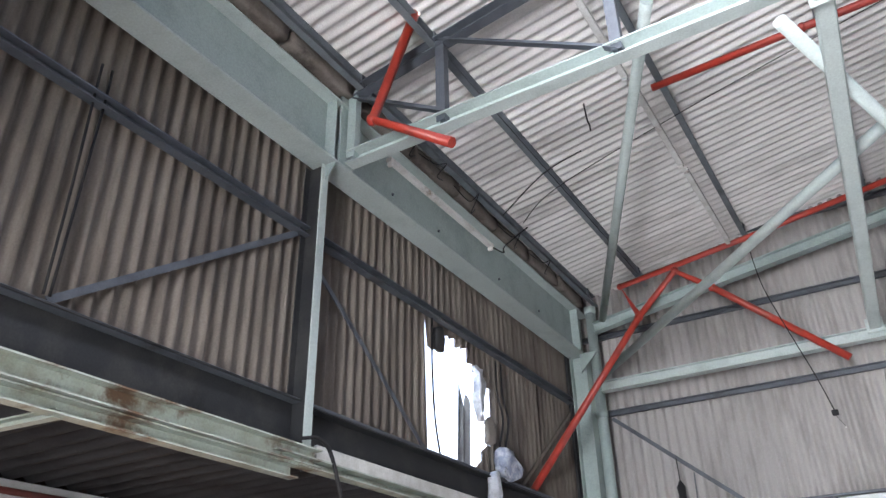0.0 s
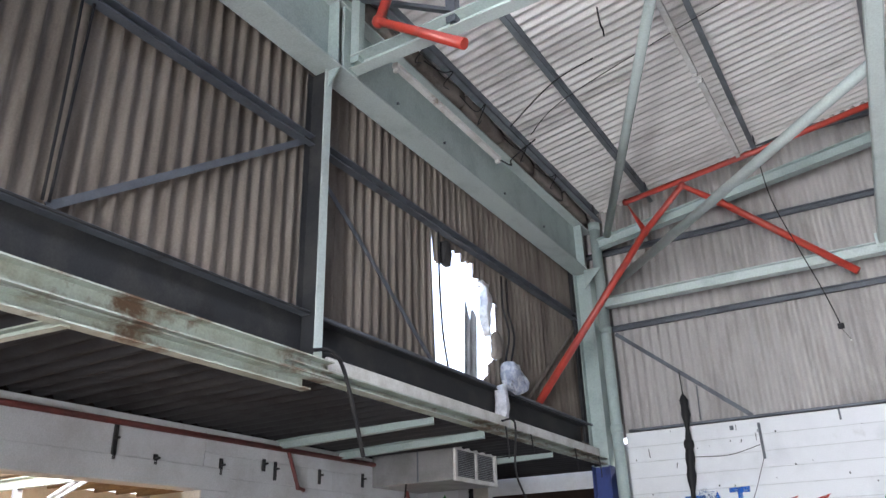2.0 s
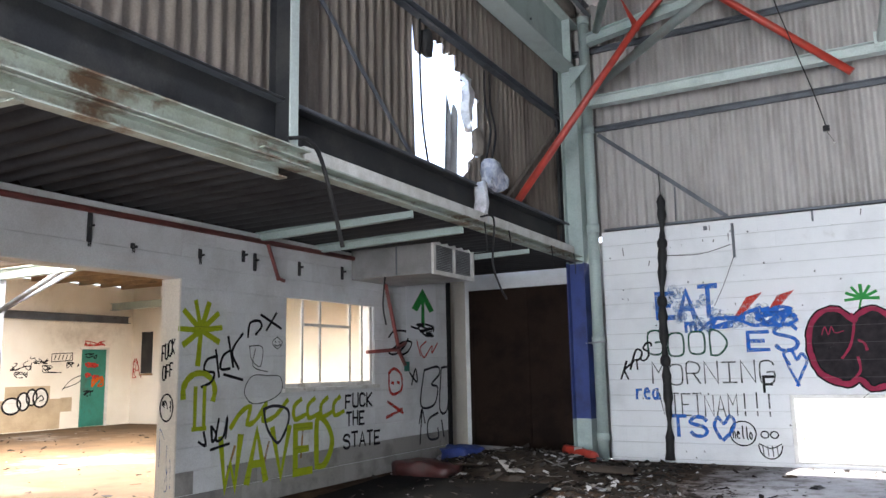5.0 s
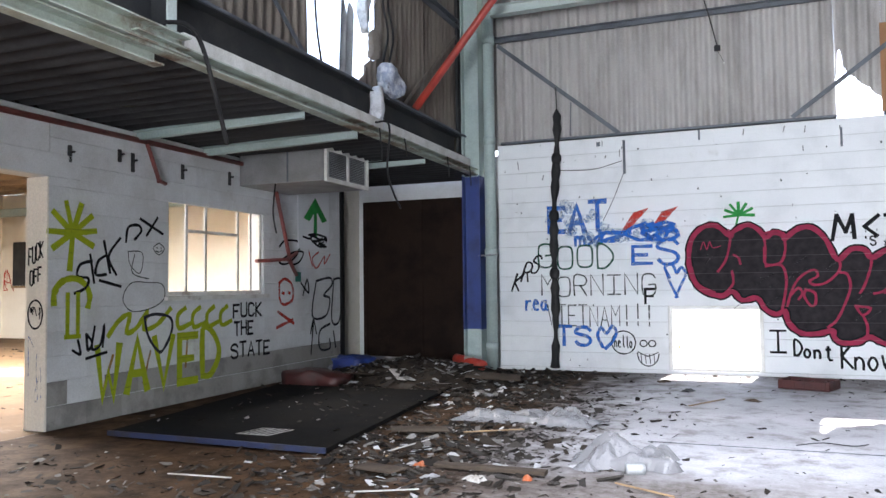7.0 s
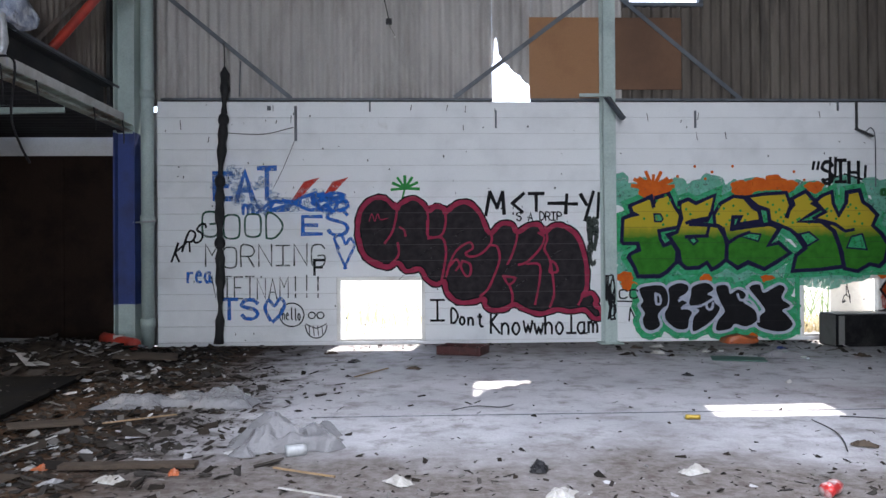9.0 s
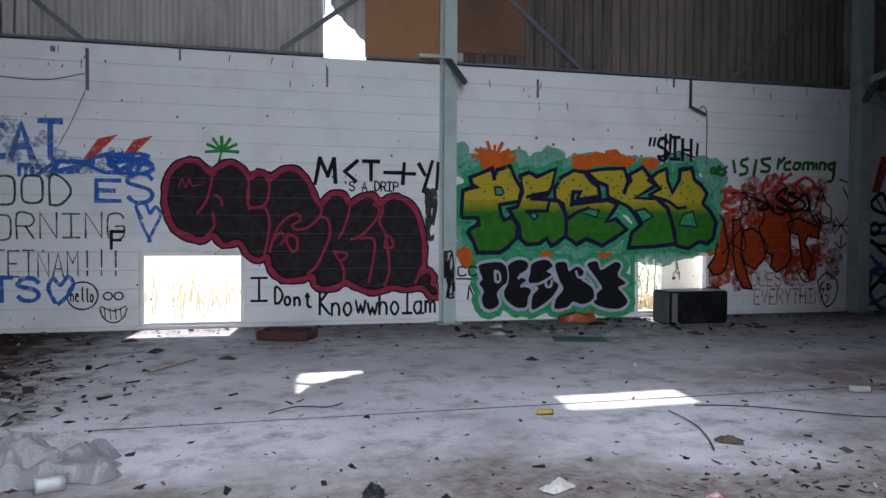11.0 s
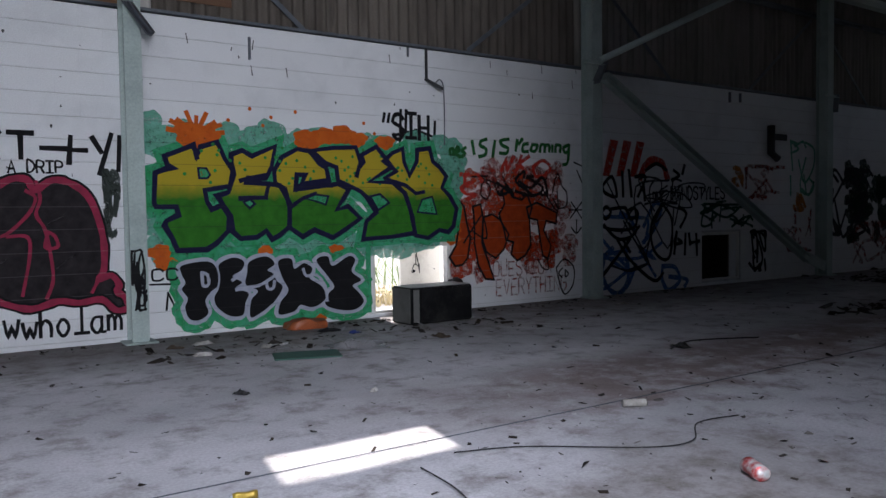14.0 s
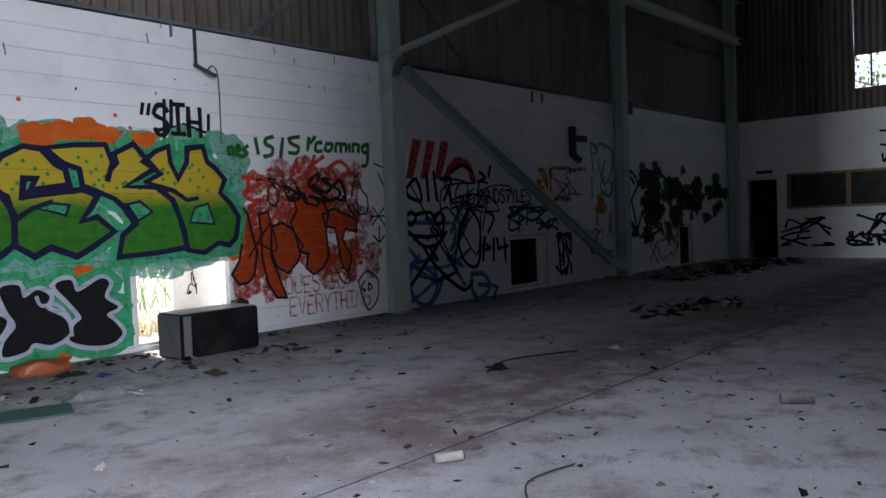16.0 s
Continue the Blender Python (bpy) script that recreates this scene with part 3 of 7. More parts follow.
upper_post = thing("steel_post", "steel post on the lean-to beam, pale green flange, web darkened as shaded", "steel column", (-4.17, 5.12, 3.12))
# web and rear flange black: the post's shaded side is put into the colour
member("web", (-4.17, POST_Y, 3.136), (-4.17, POST_Y, 6.015), profile_r(0.012, 0.176), BLACK_STEEL, upper_post, "web with shade put into its colour", up=(1, 0, 0))
member("inner_flange", (-4.263, POST_Y, 3.136), (-4.263, POST_Y, 6.015), profile_r(0.15, 0.012), BLACK_STEEL, upper_post, "rear flange with shade put into its colour", up=(1, 0, 0))
member("flange", (-4.076, POST_Y + 0.01, 3.136), (-4.076, POST_Y + 0.01, 6.015), profile_r(0.1, 0.014), LIT_GREEN, upper_post, up=(1, 0, 0))
solid("gusset", [(-4.07, 5.12, 6.015), (-3.94, 5.12, 6.015), (-4.07, 5.12, 5.84), (-4.07, 5.14, 6.015), (-3.94, 5.14, 6.015), (-4.07, 5.14, 5.84)], [(0, 2, 1), (3, 4, 5), (0, 1, 4, 3), (1, 2, 5, 4), (2, 0, 3, 5)], GREEN_STEEL, upper_post)
box("foot_plate", (-4.3, 5.0, 3.11), (-4.04, 5.24, 3.135), GREEN_STEEL, upper_post)

corner_column = thing("corner_column", "steel corner column, pale green above and blue below", "steel column", (-4.06, 11.72, 0))
member("upper_shaft", (-4.06, 11.72, 2.93), (-4.06, 11.72, 6.02), profile_i(0.26, 0.28, 0.016, 0.008), GREEN_STEEL, corner_column, up=(1, 0, 0))
member("lower_shaft", (-4.06, 11.72, 0.62), (-4.06, 11.72, 2.93), profile_i(0.264, 0.284, 0.018, 0.01), BLUE_PAINT, corner_column, "flaking dark blue paint", up=(1, 0, 0))
member("foot", (-4.06, 11.72, 0), (-4.06, 11.72, 0.62), profile_i(0.26, 0.28, 0.016, 0.008), GREEN_STEEL, corner_column, up=(1, 0, 0))
solid("gusset", [(-4.0, 11.56, 6.02), (-3.7, 11.56, 6.02), (-4.0, 11.56, 5.7), (-4.0, 11.58, 6.02), (-3.7, 11.58, 6.02), (-4.0, 11.58, 5.7)], [(0, 2, 1), (3, 4, 5), (0, 1, 4, 3), (1, 2, 5, 4), (2, 0, 3, 5)], GREEN_STEEL, corner_column)

rain_pipe = thing("rainwater_pipe", "pale green painted rainwater downpipe beside the column", "pipe", (-3.8, 11.74, 0))
tube("pipe", [(-3.8, 11.74, 0.02), (-3.8, 11.74, 6.85)], 0.085, GREEN_STEEL, rain_pipe, k=18)
for z in (1.7, 4.95, 3.4, 6.75, 0.3):
    tube("socket", [(-3.8, 11.74, z), (-3.8, 11.74, z + 0.12)], 0.098, GREEN_STEEL, rain_pipe, k=18)
tube("clip", [(-3.95, 11.62, 1.72), (-3.64, 11.62, 1.74)], 0.012, GALV, rain_pipe, k=6)

for x in COLUMNS + (21.2,):
    col = thing("wall_column", "pale green steel column set against the block wall", "steel column", (x, 11.86, 0), "columns along the wall")
    member("shaft", (x, 11.87, 0), (x, 11.87, 5.5 if x < 20 else 7.2), profile_i(0.17 if x < 9 else 0.2, 0.24, 0.014, 0.007), GREEN_STEEL, col, up=(0, 1, 0))
    box("base_plate", (x - 0.16, 11.68, 0), (x + 0.16, 11.99, 0.02), GREEN_STEEL, col)
    if x < 3:
        member("bracket_arm", (x - 0.45, 11.64, 3.42), (x - 0.02, 11.64, 3.42), profile_l(0.07, 0.05), GREEN_STEEL, col)
        member("bracket_strut", (x - 0.07, 11.7, 3.46), (x + 0.12, 11.5, 3.1), profile_c(0.08, 0.06), DARK_STEEL, col)
    elif x < 20:
        member("bracket_arm", (x - 0.4, 11.64, 3.44), (x, 11.64, 3.44), profile_l(0.07, 0.05), GREEN_STEEL, col)
        member("bracket_strut", (x + 0.06, 11.66, 3.5), (x - 0.28, 11.5, 3.16), profile_c(0.09, 0.06), DARK_STEEL, col)

brace = thing("diagonal_brace", "grey-green steel diagonal brace against the wall", "steel brace", (12, 11.68, 0.4))
member("strut", (9.2, 11.7, 3.3), (14.6, 11.7, 0.36), profile_c(0.12, 0.14), GREEN_STEEL, brace)
member("foot_plate", (14.5, 11.7, 0.42), (15.2, 11.7, 0.2), profile_r(0.02, 0.2), GREEN_STEEL, brace)
knee = thing("knee_brace", "pale green tubular knee brace at a column head", "steel brace", (9.1, 11.5, 3.5))
tube("strut", [(9.0, 11.6, 3.5), (11.6, 10.9, 4.75)], 0.05, GREEN_STEEL, knee)

# girts and wall bracing
girts = thing("wall_girts", "dark grey steel girts behind the cladding", "girt", (-4.3, 4, 3.5))
member("girt", (X_WALL + 0.09, Y_BACK, 5.27), (X_WALL + 0.09, 11.9, 5.27), profile_c(0.09, 0.1), DARK_STEEL, girts, up=(0, 0, 1))
member("sill_angle", (X_WALL + 0.1, Y_BACK, 3.56), (X_WALL + 0.1, 11.8, 3.56), profile_r(0.14, 0.03), DARK_STEEL, girts)
member("flat_brace", (X_WALL + 0.07, 5.0, 5.22), (X_WALL + 0.07, 2.75, 3.62), profile_r(0.012, 0.06), DARK_STEEL, girts)
member("flat_brace", (X_WALL + 0.07, 5.3, 4.98), (X_WALL + 0.07, 7.25, 3.6), profile_r(0.012, 0.055), DARK_STEEL, girts)
member("flat_brace", (X_WALL + 0.07, 11.6, 5.1), (X_WALL + 0.07, 9.6, 3.6), profile_r(0.012, 0.055), SHEET, girts)
boxes("corner_closer", [((X_WALL + 0.06, 11.55, 3.3), (X_WALL + 0.1, 12.05, 6.9))], BLACK_STEEL, girts)
north_girts = thing("end_wall_girts", "dark grey steel girts and flat braces on the cladding", "girt", (0, 12.0, 3.5))
for z in (5.1, 6.42, 7.7):
    for x0, x1 in (((-4.2, 2.86), (4.05, X_END)) if z < 6 else ((-4.2, X_END),)):
        member("girt", (x0, Y_WALL + 0.05, z), (x1, Y_WALL + 0.05, z), profile_c(0.07, 0.09), DARK_STEEL, north_girts)
member("sill_angle", (-3.7, Y_WALL + 0.04, TOP + 0.03), (0.95, Y_WALL + 0.04, TOP + 0.03), profile_r(0.1, 0.035), DARK_STEEL, north_girts)
member("sill_angle", (1.5, Y_WALL + 0.04, TOP + 0.03), (X_END, Y_WALL + 0.04, TOP + 0.03), profile_r(0.1, 0.035), DARK_STEEL, north_girts)
for x in (-3.9,) + COLUMNS:
    member("flat_brace", (x + 0.15, Y_WALL + 0.06, 5.02), (x + 2.0, Y_WALL + 0.06, 3.48), profile_r(0.012, 0.06), DARK_STEEL, north_girts)
    if x > 0:
        member("flat_brace", (x - 0.15, Y_WALL + 0.06, 5.0), (x - 2.15, Y_WALL + 0.06, 3.5), profile_r(0.012, 0.06), DARK_STEEL, north_girts)

# lean-to edge beams
edge_beam = thing("lean_to_beam", "rust-streaked pale green channel along the lean-to", "steel beam", (-4.0, 2, 2.86))
member("upper_channel", (-4.0, Y_BACK, 3.04), (-4.0, 5.2, 3.04), profile_c(0.1, 0.15), RUSTY_GREEN, edge_beam, up=(0, 0, 1))
member("lower_channel", (-4.03, Y_BACK, 2.9), (-4.03, 4.95, 2.9), profile_c(0.1, 0.11), RUSTY_GREEN, edge_beam)
edge_beam_2 = thing("lean_to_beam", "paint-stripped pale channel along the lean-to", "steel beam", (-4.0, 8, 2.95))
member("channel", (-4.04, 4.7, 3.0), (-4.04, 11.72, 3.0), profile_c(0.12, 0.09), RUSTY_GREEN, edge_beam_2)
box("fascia_strip", (-4.1, 5.25, 3.05), (-4.06, 11.6, 3.19), WHITE_PAINT, edge_beam_2, "peeling white fascia strip")
sill_beam = thing("sill_channel", "dark grimy steel channel below the cladding", "steel beam", (-4.2, 3, 3.2))
member("web_near", (-4.2, Y_BACK, 3.36), (-4.2, 5.1, 3.36), profile_c(0.12, 0.4), BLACK_STEEL, sill_beam)
member("web_middle", (-4.2, 5.3, 3.34), (-4.2, 8.62, 3.34), profile_c(0.12, 0.38), BLACK_STEEL, sill_beam)
member("web_far", (-4.24, 8.78, 3.36), (-4.24, 11.5, 3.36), profile_c(0.12, 0.34), BLACK_STEEL, sill_beam)
for y, label in ((1.2, ""), (6.95, ""), (8.02, ""), (9.9, "")):
    joist = thing("lean_to_joist", "pale green steel joist under the soffit", "steel beam", (-5.1, y, 2.85), "joists of the lean-to")
    member("bar", (X_OFFICE + 0.01, y, 2.885), (-4.1, y, 2.93), profile_c(0.07, 0.1), GREEN_STEEL, joist)
diag = thing("soffit_brace", "pale rusty flat brace under the soffit", "steel brace", (-4.4, 2.9, 2.85))
member("strut", (-5.2, 2.7, 2.84), (-4.02, 2.86, 2.86), profile_c(0.06, 0.06), RUSTY_GREEN, diag)

# purlins
for x in (-3.8, -2.88, -1.13, 0.65, 2.4, 4.2, 6.0, 7.8, 9.6, 11.4, 13.2, 15.0, 16.8, 18.6, 20.4):
    z = roof_z(x) - 0.13
    p = thing("purlin", "dark blue-grey steel roof purlin", "purlin", (x, 3.5, z), "roof purlins")
    member("bar", (x, Y_BACK, z), (x, 12.05, z), profile_c(0.07, 0.2), PURLIN_STEEL, p, up=(-0.16, 0, 1))
    for y in (-1.2, 5.32, 11.65):
        box("cleat", (x + 0.037, y - 0.05, z - 0.09), (x + 0.049, y + 0.05, z + 0.08), DARK_STEEL, p, bevel=0.002)
        for dz in (-0.04, 0.04):
            tube("bolt", [(x + 0.049, y, z + dz), (x + 0.064, y, z + dz)], 0.012, DARK_STEEL, p, k=6)

# trusses across the hall
for y in (-1.2, 5.32):
    truss = thing("roof_truss", "pale green steel roof truss of channels", "roof truss", (-1, y, 6.0), "roof trusses")
    zb, zt = 6.14, 7.0
    member("bottom_chord", (-3.92, y, zb), (X_END - 0.3, y, zb), profile_c(0.14, 0.16), LIT_GREEN, truss)
    member("top_chord", (-3.92, y, zt), (RIDGE, y, zt + 0.16 * 12.6), profile_c(0.12, 0.14), DARK_STEEL, truss)
    member("top_chord", (RIDGE, y, zt + 0.16 * 12.6), (X_END - 0.3, y, zt), profile_c(0.12, 0.14), DARK_STEEL, truss)
    nodes = [-3.88, -2.78, -1.0, 0.62, 2.4, 4.2, 6.0, 7.8, 9.6, 11.4, 13.2, 15.0, 16.8, 18.6, 20.2]
    for i, x in enumerate(nodes):
        t = zt + 0.16 * (min(x, 2 * RIDGE - x) + 3.92)
        member("post", (x, y, zb), (x, y, t), profile_c(0.1, 0.09), DARK_STEEL if i else GREEN_STEEL, truss, up=(0, 1, 0))
        if i + 1 < len(nodes):
            x2 = nodes[i + 1]
            t2 = zt + 0.16 * (min(x2, 2 * RIDGE - x2) + 3.92)
            a, b = ((x, y, t), (x2, y, zb)) if i % 2 else ((x, y, t - 0.1), (x2, y, zb + 0.1))
            member("diagonal", a, b, profile_l(0.07, 0.07), DARK_STEEL, truss)
    box("end_plate", (-3.99, y - 0.13, 6.06), (-3.95, y + 0.13, 7.05), GREEN_STEEL, truss)
end_truss = thing("end_wall_truss", "pale green steel end truss along the wall", "roof truss", (0, 11.65, 5.4))
member("bottom_chord", (-3.72, 11.65, 5.42), (X_END - 0.2, 11.65, 5.42), profile_i(0.16, 0.16, 0.014, 0.007), LIT_GREEN, end_truss)
member("top_chord", (-3.72, 11.65, 6.44), (RIDGE, 11.65, 6.44 + 0.15 * 12.4), profile_i(0.16, 0.17, 0.014, 0.007), GREEN_STEEL, end_truss)
member("top_chord", (RIDGE, 11.65, 6.44 + 0.15 * 12.4), (X_END - 0.2, 11.65, 6.44), profile_i(0.16, 0.17, 0.014, 0.007), GREEN_STEEL, end_truss)
tie = thing("longitudinal_tie", "pale green steel tie between the frames", "steel brace", (0.3, 8.5, 5.5))
member("bar", (0.6, 5.36, 6.0), (0.25, 11.6, 5.5), profile_r(0.15, 0.12), LIT_GREEN, tie)
for y, z in ((5.42, 6.0), (11.54, 5.505)):
    box("end_plate", (0.6 - (y - 5.36) * 0.056 - 0.11, y - 0.012, z - 0.1), (0.6 - (y - 5.36) * 0.056 + 0.11, y + 0.012, z + 0.1), LIT_GREEN, tie)
bracing = thing("plan_bracing", "pale green tubular bracing below the roof", "steel brace", (-1, 8.5, 5.7))
tube("tube", [(-3.65, 11.7, 5.66), (0.84, 7.55, 6.02), (2.6, 5.5, 6.1)], 0.065, LIT_GREEN, bracing, k=14)
tube("tube", [(-3.55, 11.6, 6.55), (-0.78, 5.85, 7.1)], 0.062, LIT_GREEN, bracing, k=14)
tube("tube", [(0.26, 5.6, 6.05), (2.4, 11.6, 5.5)], 0.06, LIT_GREEN, bracing, k=14)

# boards that close the two far low openings
WEATHERED = surface("weathered_grey_board", (0.2, 0.17, 0.14), (0.14, 0.12, 0.1), (0.07, 0.06, 0.05), 2.5, 60, 0.9)
for x0, x1, z0, z1 in LOW_OPENINGS[2:]:
    cover = thing("opening_board", "weathered grey board closing a low wall opening", "board", (x0, Y_WALL + 0.1, z0))
    box("sheet", (x0 + 0.002, Y_WALL + 0.1, z0 + 0.002), (x1 - 0.002, Y_WALL + 0.118, z1 - 0.002), WEATHERED, cover, bevel=0)
    box("batten", (x0 + 0.01, Y_WALL + 0.07, z0 + 0.01), (x0 + 0.06, Y_WALL + 0.099, z1 - 0.01), WHITE_PAINT, cover, "chipped white batten", bevel=0.003)
    box("batten", (x1 - 0.06, Y_WALL + 0.07, z0 + 0.01), (x1 - 0.01, Y_WALL + 0.099, z1 - 0.01), WHITE_PAINT, cover, "chipped white batten", bevel=0.003)
# ---- pipes and lights under the roof ----
def ball(name, at, r, mat, parent, stretch=(1, 1, 1), label=""):
    bm = bmesh.new()
    bmesh.ops.create_uvsphere(bm, u_segments=12, v_segments=8, radius=r)
    bm.transform(Matrix.Translation(at) @ Matrix.Diagonal((*stretch, 1)))
    return part(name, bm, mat, parent, label, smooth=True)


def pipe_thing(name, label, at, pts, r, mat):
    p = thing(name, label, "pipe", at)
    tube("pipe", pts, r, mat, p, k=14)
    for q in pts[1:-1]:
        ball("elbow", q, r * 1.25, mat, p)
    return p


pipe_thing("sprinkler_pipe", "bright red sprinkler pipe with an elbow at the truss", (-3.4, 5.0, 6.2), [(-2.82, 5.0, 7.55), (-3.39, 5.0, 6.22), (-2.5, 5.0, 5.58)], 0.052, RED_PAINT)
pipe_thing("sprinkler_pipe", "red sprinkler pipe under the roof", (0.5, 7.0, 7.0), [(-1.1, 6.9, 6.93), (0.43, 6.86, 6.95), (6.0, 6.7, 7.0)], 0.04, RED_PAINT)
pipe_thing("sprinkler_pipe", "red sprinkler pipe sloping down across the corner", (-2.5, 11.3, 5), [(-4.28, 10.0, 3.62), (-2.86, 11.3, 6.3), (-2.2, 11.35, 6.95), (-1.7, 11.4, 6.55), (-0.14, 11.5, 5.11)], 0.052, RED_PAINT)
pipe_thing("sprinkler_pipe", "red sprinkler pipe along the end wall under the roof", (-1, 11.4, 7), [(-2.86, 11.3, 6.35), (-3.1, 11.35, 6.92), (-0.82, 11.4, 7.25), (3.0, 11.4, 7.85)], 0.045, RED_PAINT)
pipe_thing("sprinkler_pipe", "old red pipe along the top of the office wall", (X_OFFICE + 0.06, 5, 2.83), [(X_OFFICE + 0.07, -3.0, 2.8), (X_OFFICE + 0.07, 8.7, 2.84)], 0.028, OLD_RED)
pipe_thing("drop_pipe", "dark red drop pipe beside the window", (X_OFFICE + 0.1, 9.6, 1.5), [(X_OFFICE + 0.12, 9.37, 2.58), (X_OFFICE + 0.1, 9.75, 1.62), (X_OFFICE + 0.1, 9.9, 1.45)], 0.026, OLD_RED)
pipe_thing("stub_pipe", "dark red stub pipe by the window", (X_OFFICE + 0.14, 9.4, 1.6), [(X_OFFICE + 0.14, 8.9, 1.62), (X_OFFICE + 0.14, 9.6, 1.66), (X_OFFICE + 0.14, 9.85, 1.76)], 0.024, OLD_RED)
pipe_thing("stub_pipe", "red stub pipe bent down from the wall pipe", (X_OFFICE + 0.07, 7.1, 2.5), [(X_OFFICE + 0.07, 7.05, 2.84), (X_OFFICE + 0.09, 7.22, 2.44), (X_OFFICE + 0.09, 7.32, 2.42)], 0.022, OLD_RED)

for x0, y0, y1, z in ((-3.62, 5.6, 7.85, 6.2), (-1.36, 5.0, 6.9, 7.2), (-1.33, 6.95, 8.9, 7.2), (-1.3, 8.95, 11.2, 7.15)):
    lamp = thing("fluorescent_batten", "dead white fluorescent batten without its tube", "light fixture", (x0, y0, z), "fluorescent battens")
    member("spine", (x0, y0, z), (x0, y1, z), profile_r(0.07, 0.05), WHITE_PAINT, lamp)
    for y in (y0 + 0.03, y1 - 0.03):
        box("lamp_holder", (x0 - 0.03, y - 0.02, z - 0.07), (x0 + 0.03, y + 0.02, z - 0.026), WHITE_PAINT, lamp, bevel=0.004)


def wire(name, label, pts, r=0.006, mat=None, steps=6):
    pts = smooth_line(pts, steps)
    ob = tube(name, pts, r, mat or BLACK_RUBBER, k=6)
    return tagged(ob, label, "cable")


wire("pendant_cable", "thin black cable hanging from the roof", [(-1.05, 11.3, 7.1), (-1.0, 11.4, 6.4), (-0.8, 11.4, 5.6), (-0.62, 11.45, 4.95), (-0.5, 11.45, 4.42)], 0.008)
pend = thing("pull_switch", "small black switch at the end of a hanging cable", "switch", (-0.5, 11.45, 4.35))
box("body", (-0.54, 11.42, 4.36), (-0.46, 11.48, 4.43), BLACK_RUBBER, pend)
tube("cord", [(-0.5, 11.45, 4.36), (-0.42, 11.45, 4.2)], 0.003, BLACK_RUBBER, pend, k=5)
ball("pull_knob", (-0.42, 11.45, 4.19), 0.012, WHITE_PAINT, pend)
# wires along the roof and at the eaves
wire("roof_cable", "black cable slung across the purlins", [(-3.4, 8.4, 6.75), (-2.85, 8.3, 7.05), (-1.1, 8.05, 7.35), (0.7, 7.9, 7.65), (2.4, 7.8, 7.95)], 0.006)
wire("roof_cable", "black cable slung across the purlins", [(-3.5, 8.0, 6.7), (-2.85, 7.9, 7.05), (-2.3, 7.9, 7.2)], 0.008)
wire("loose_wire", "loose black wire hanging off a roof purlin", [(-2.0, 7.3, 7.4), (-2.0, 7.35, 7.2), (-1.97, 7.32, 7.08), (-1.98, 7.36, 7.02)], 0.01)
for i, (y, dz) in enumerate(((6.0, 0.0), (6.6, 0.05), (7.4, -0.05), (8.6, 0.0), (9.6, 0.04))):
    wire("loose_wire", "loose tangled black wire at the eaves", [(-3.9, y, 7.0), (-3.72, y + 0.1, 6.78 + dz), (-3.66, y + 0.25, 6.9), (-3.7, y + 0.1, 6.6 + dz), (-3.75, y + 0.3, 6.72)], 0.007)
wire("loose_wire", "black cable hanging off the lamp end", [(-3.62, 7.85, 6.2), (-3.5, 7.95, 6.12), (-3.55, 8.1, 6.3), (-3.3, 8.3, 6.6)], 0.009)

# bulging insulation behind the eaves beam
INSULATION = surface("dirty_insulation", (0.24, 0.215, 0.19), (0.17, 0.15, 0.13), (0.08, 0.07, 0.06), 3.0, 40, 0.95)


def lumpy(name, lo, hi, n, mat, amp, label, category, parent=None, seed=0.0, squash=1.0):
    """A soft box with a lumpy skin."""
    bm = bmesh.new()
    bmesh.ops.create_cube(bm, size=1.0)
    bmesh.ops.subdivide_edges(bm, edges=bm.edges[:], cuts=n, use_grid_fill=True)
    lo, hi = Vector(lo), Vector(hi)
    for v in bm.verts:
        d = v.co.normalized() * 0.5
        v.co = v.co.lerp(d, 0.35 * squash)
        p = Vector((lo[i] + (v.co[i] + 0.5) * (hi[i] - lo[i]) for i in range(3)))
        k = noise.noise_vector(p * 3.1 + Vector((seed, 0, 0))) * amp + noise.noise_vector(p * 9.0 + Vector((0, seed, 0))) * amp * 0.5
        v.co = p + k
    ob = part(name, bm, mat, parent, smooth=True)
    return tagged(ob, label, category) if label else ob


for i in range(6):
    lumpy("insulation_batt", (-4.27, 5.48 + i * 1.05, 6.9), (-3.9, 6.52 + i * 1.05, 7.1), 5, INSULATION, 0.035, "dirty bulging insulation batt at the eaves", "insulation", seed=i, squash=0.4)
for i in range(3):
    lumpy("insulation_batt", (-4.27, 2.18 + i * 1.05, 6.92), (-3.86, 3.22 + i * 1.05, 7.12), 5, INSULATION, 0.035, "dirty bulging insulation batt at the eaves", "insulation", seed=i + 9, squash=0.4)

# ---- lean-to ----
ac = thing("air_handler", "grey metal air handling unit hung under the lean-to", "air conditioner", (-5.45, 9.25, 2.56))
box("casing", (-6.12, 8.7, 2.56), (-4.9, 9.8, 2.97), AC_GREY, ac, bevel=0.012)
box("casing_seam", (-5.42, 8.692, 2.57), (-5.4, 8.699, 2.96), DARK_STEEL, ac, bevel=0)
gr = box("grille_backing", (-4.898, 8.78, 2.6), (-4.885, 9.72, 2.93), BLACK_STEEL, ac, bevel=0)
for lo, hi in (((-4.9, 8.7, 2.55), (-4.86, 9.8, 2.605)), ((-4.9, 8.7, 2.925), (-4.86, 9.8, 2.975)), ((-4.9, 8.7, 2.606), (-4.86, 8.76, 2.924)), ((-4.9, 9.74, 2.606), (-4.86, 9.8, 2.924)), ((-4.9, 9.22, 2.606), (-4.86, 9.27, 2.924))):
    box("grille_frame", lo, hi, WHITE_PAINT, ac)
for j in range(14):
    z = 2.618 + j * 0.022
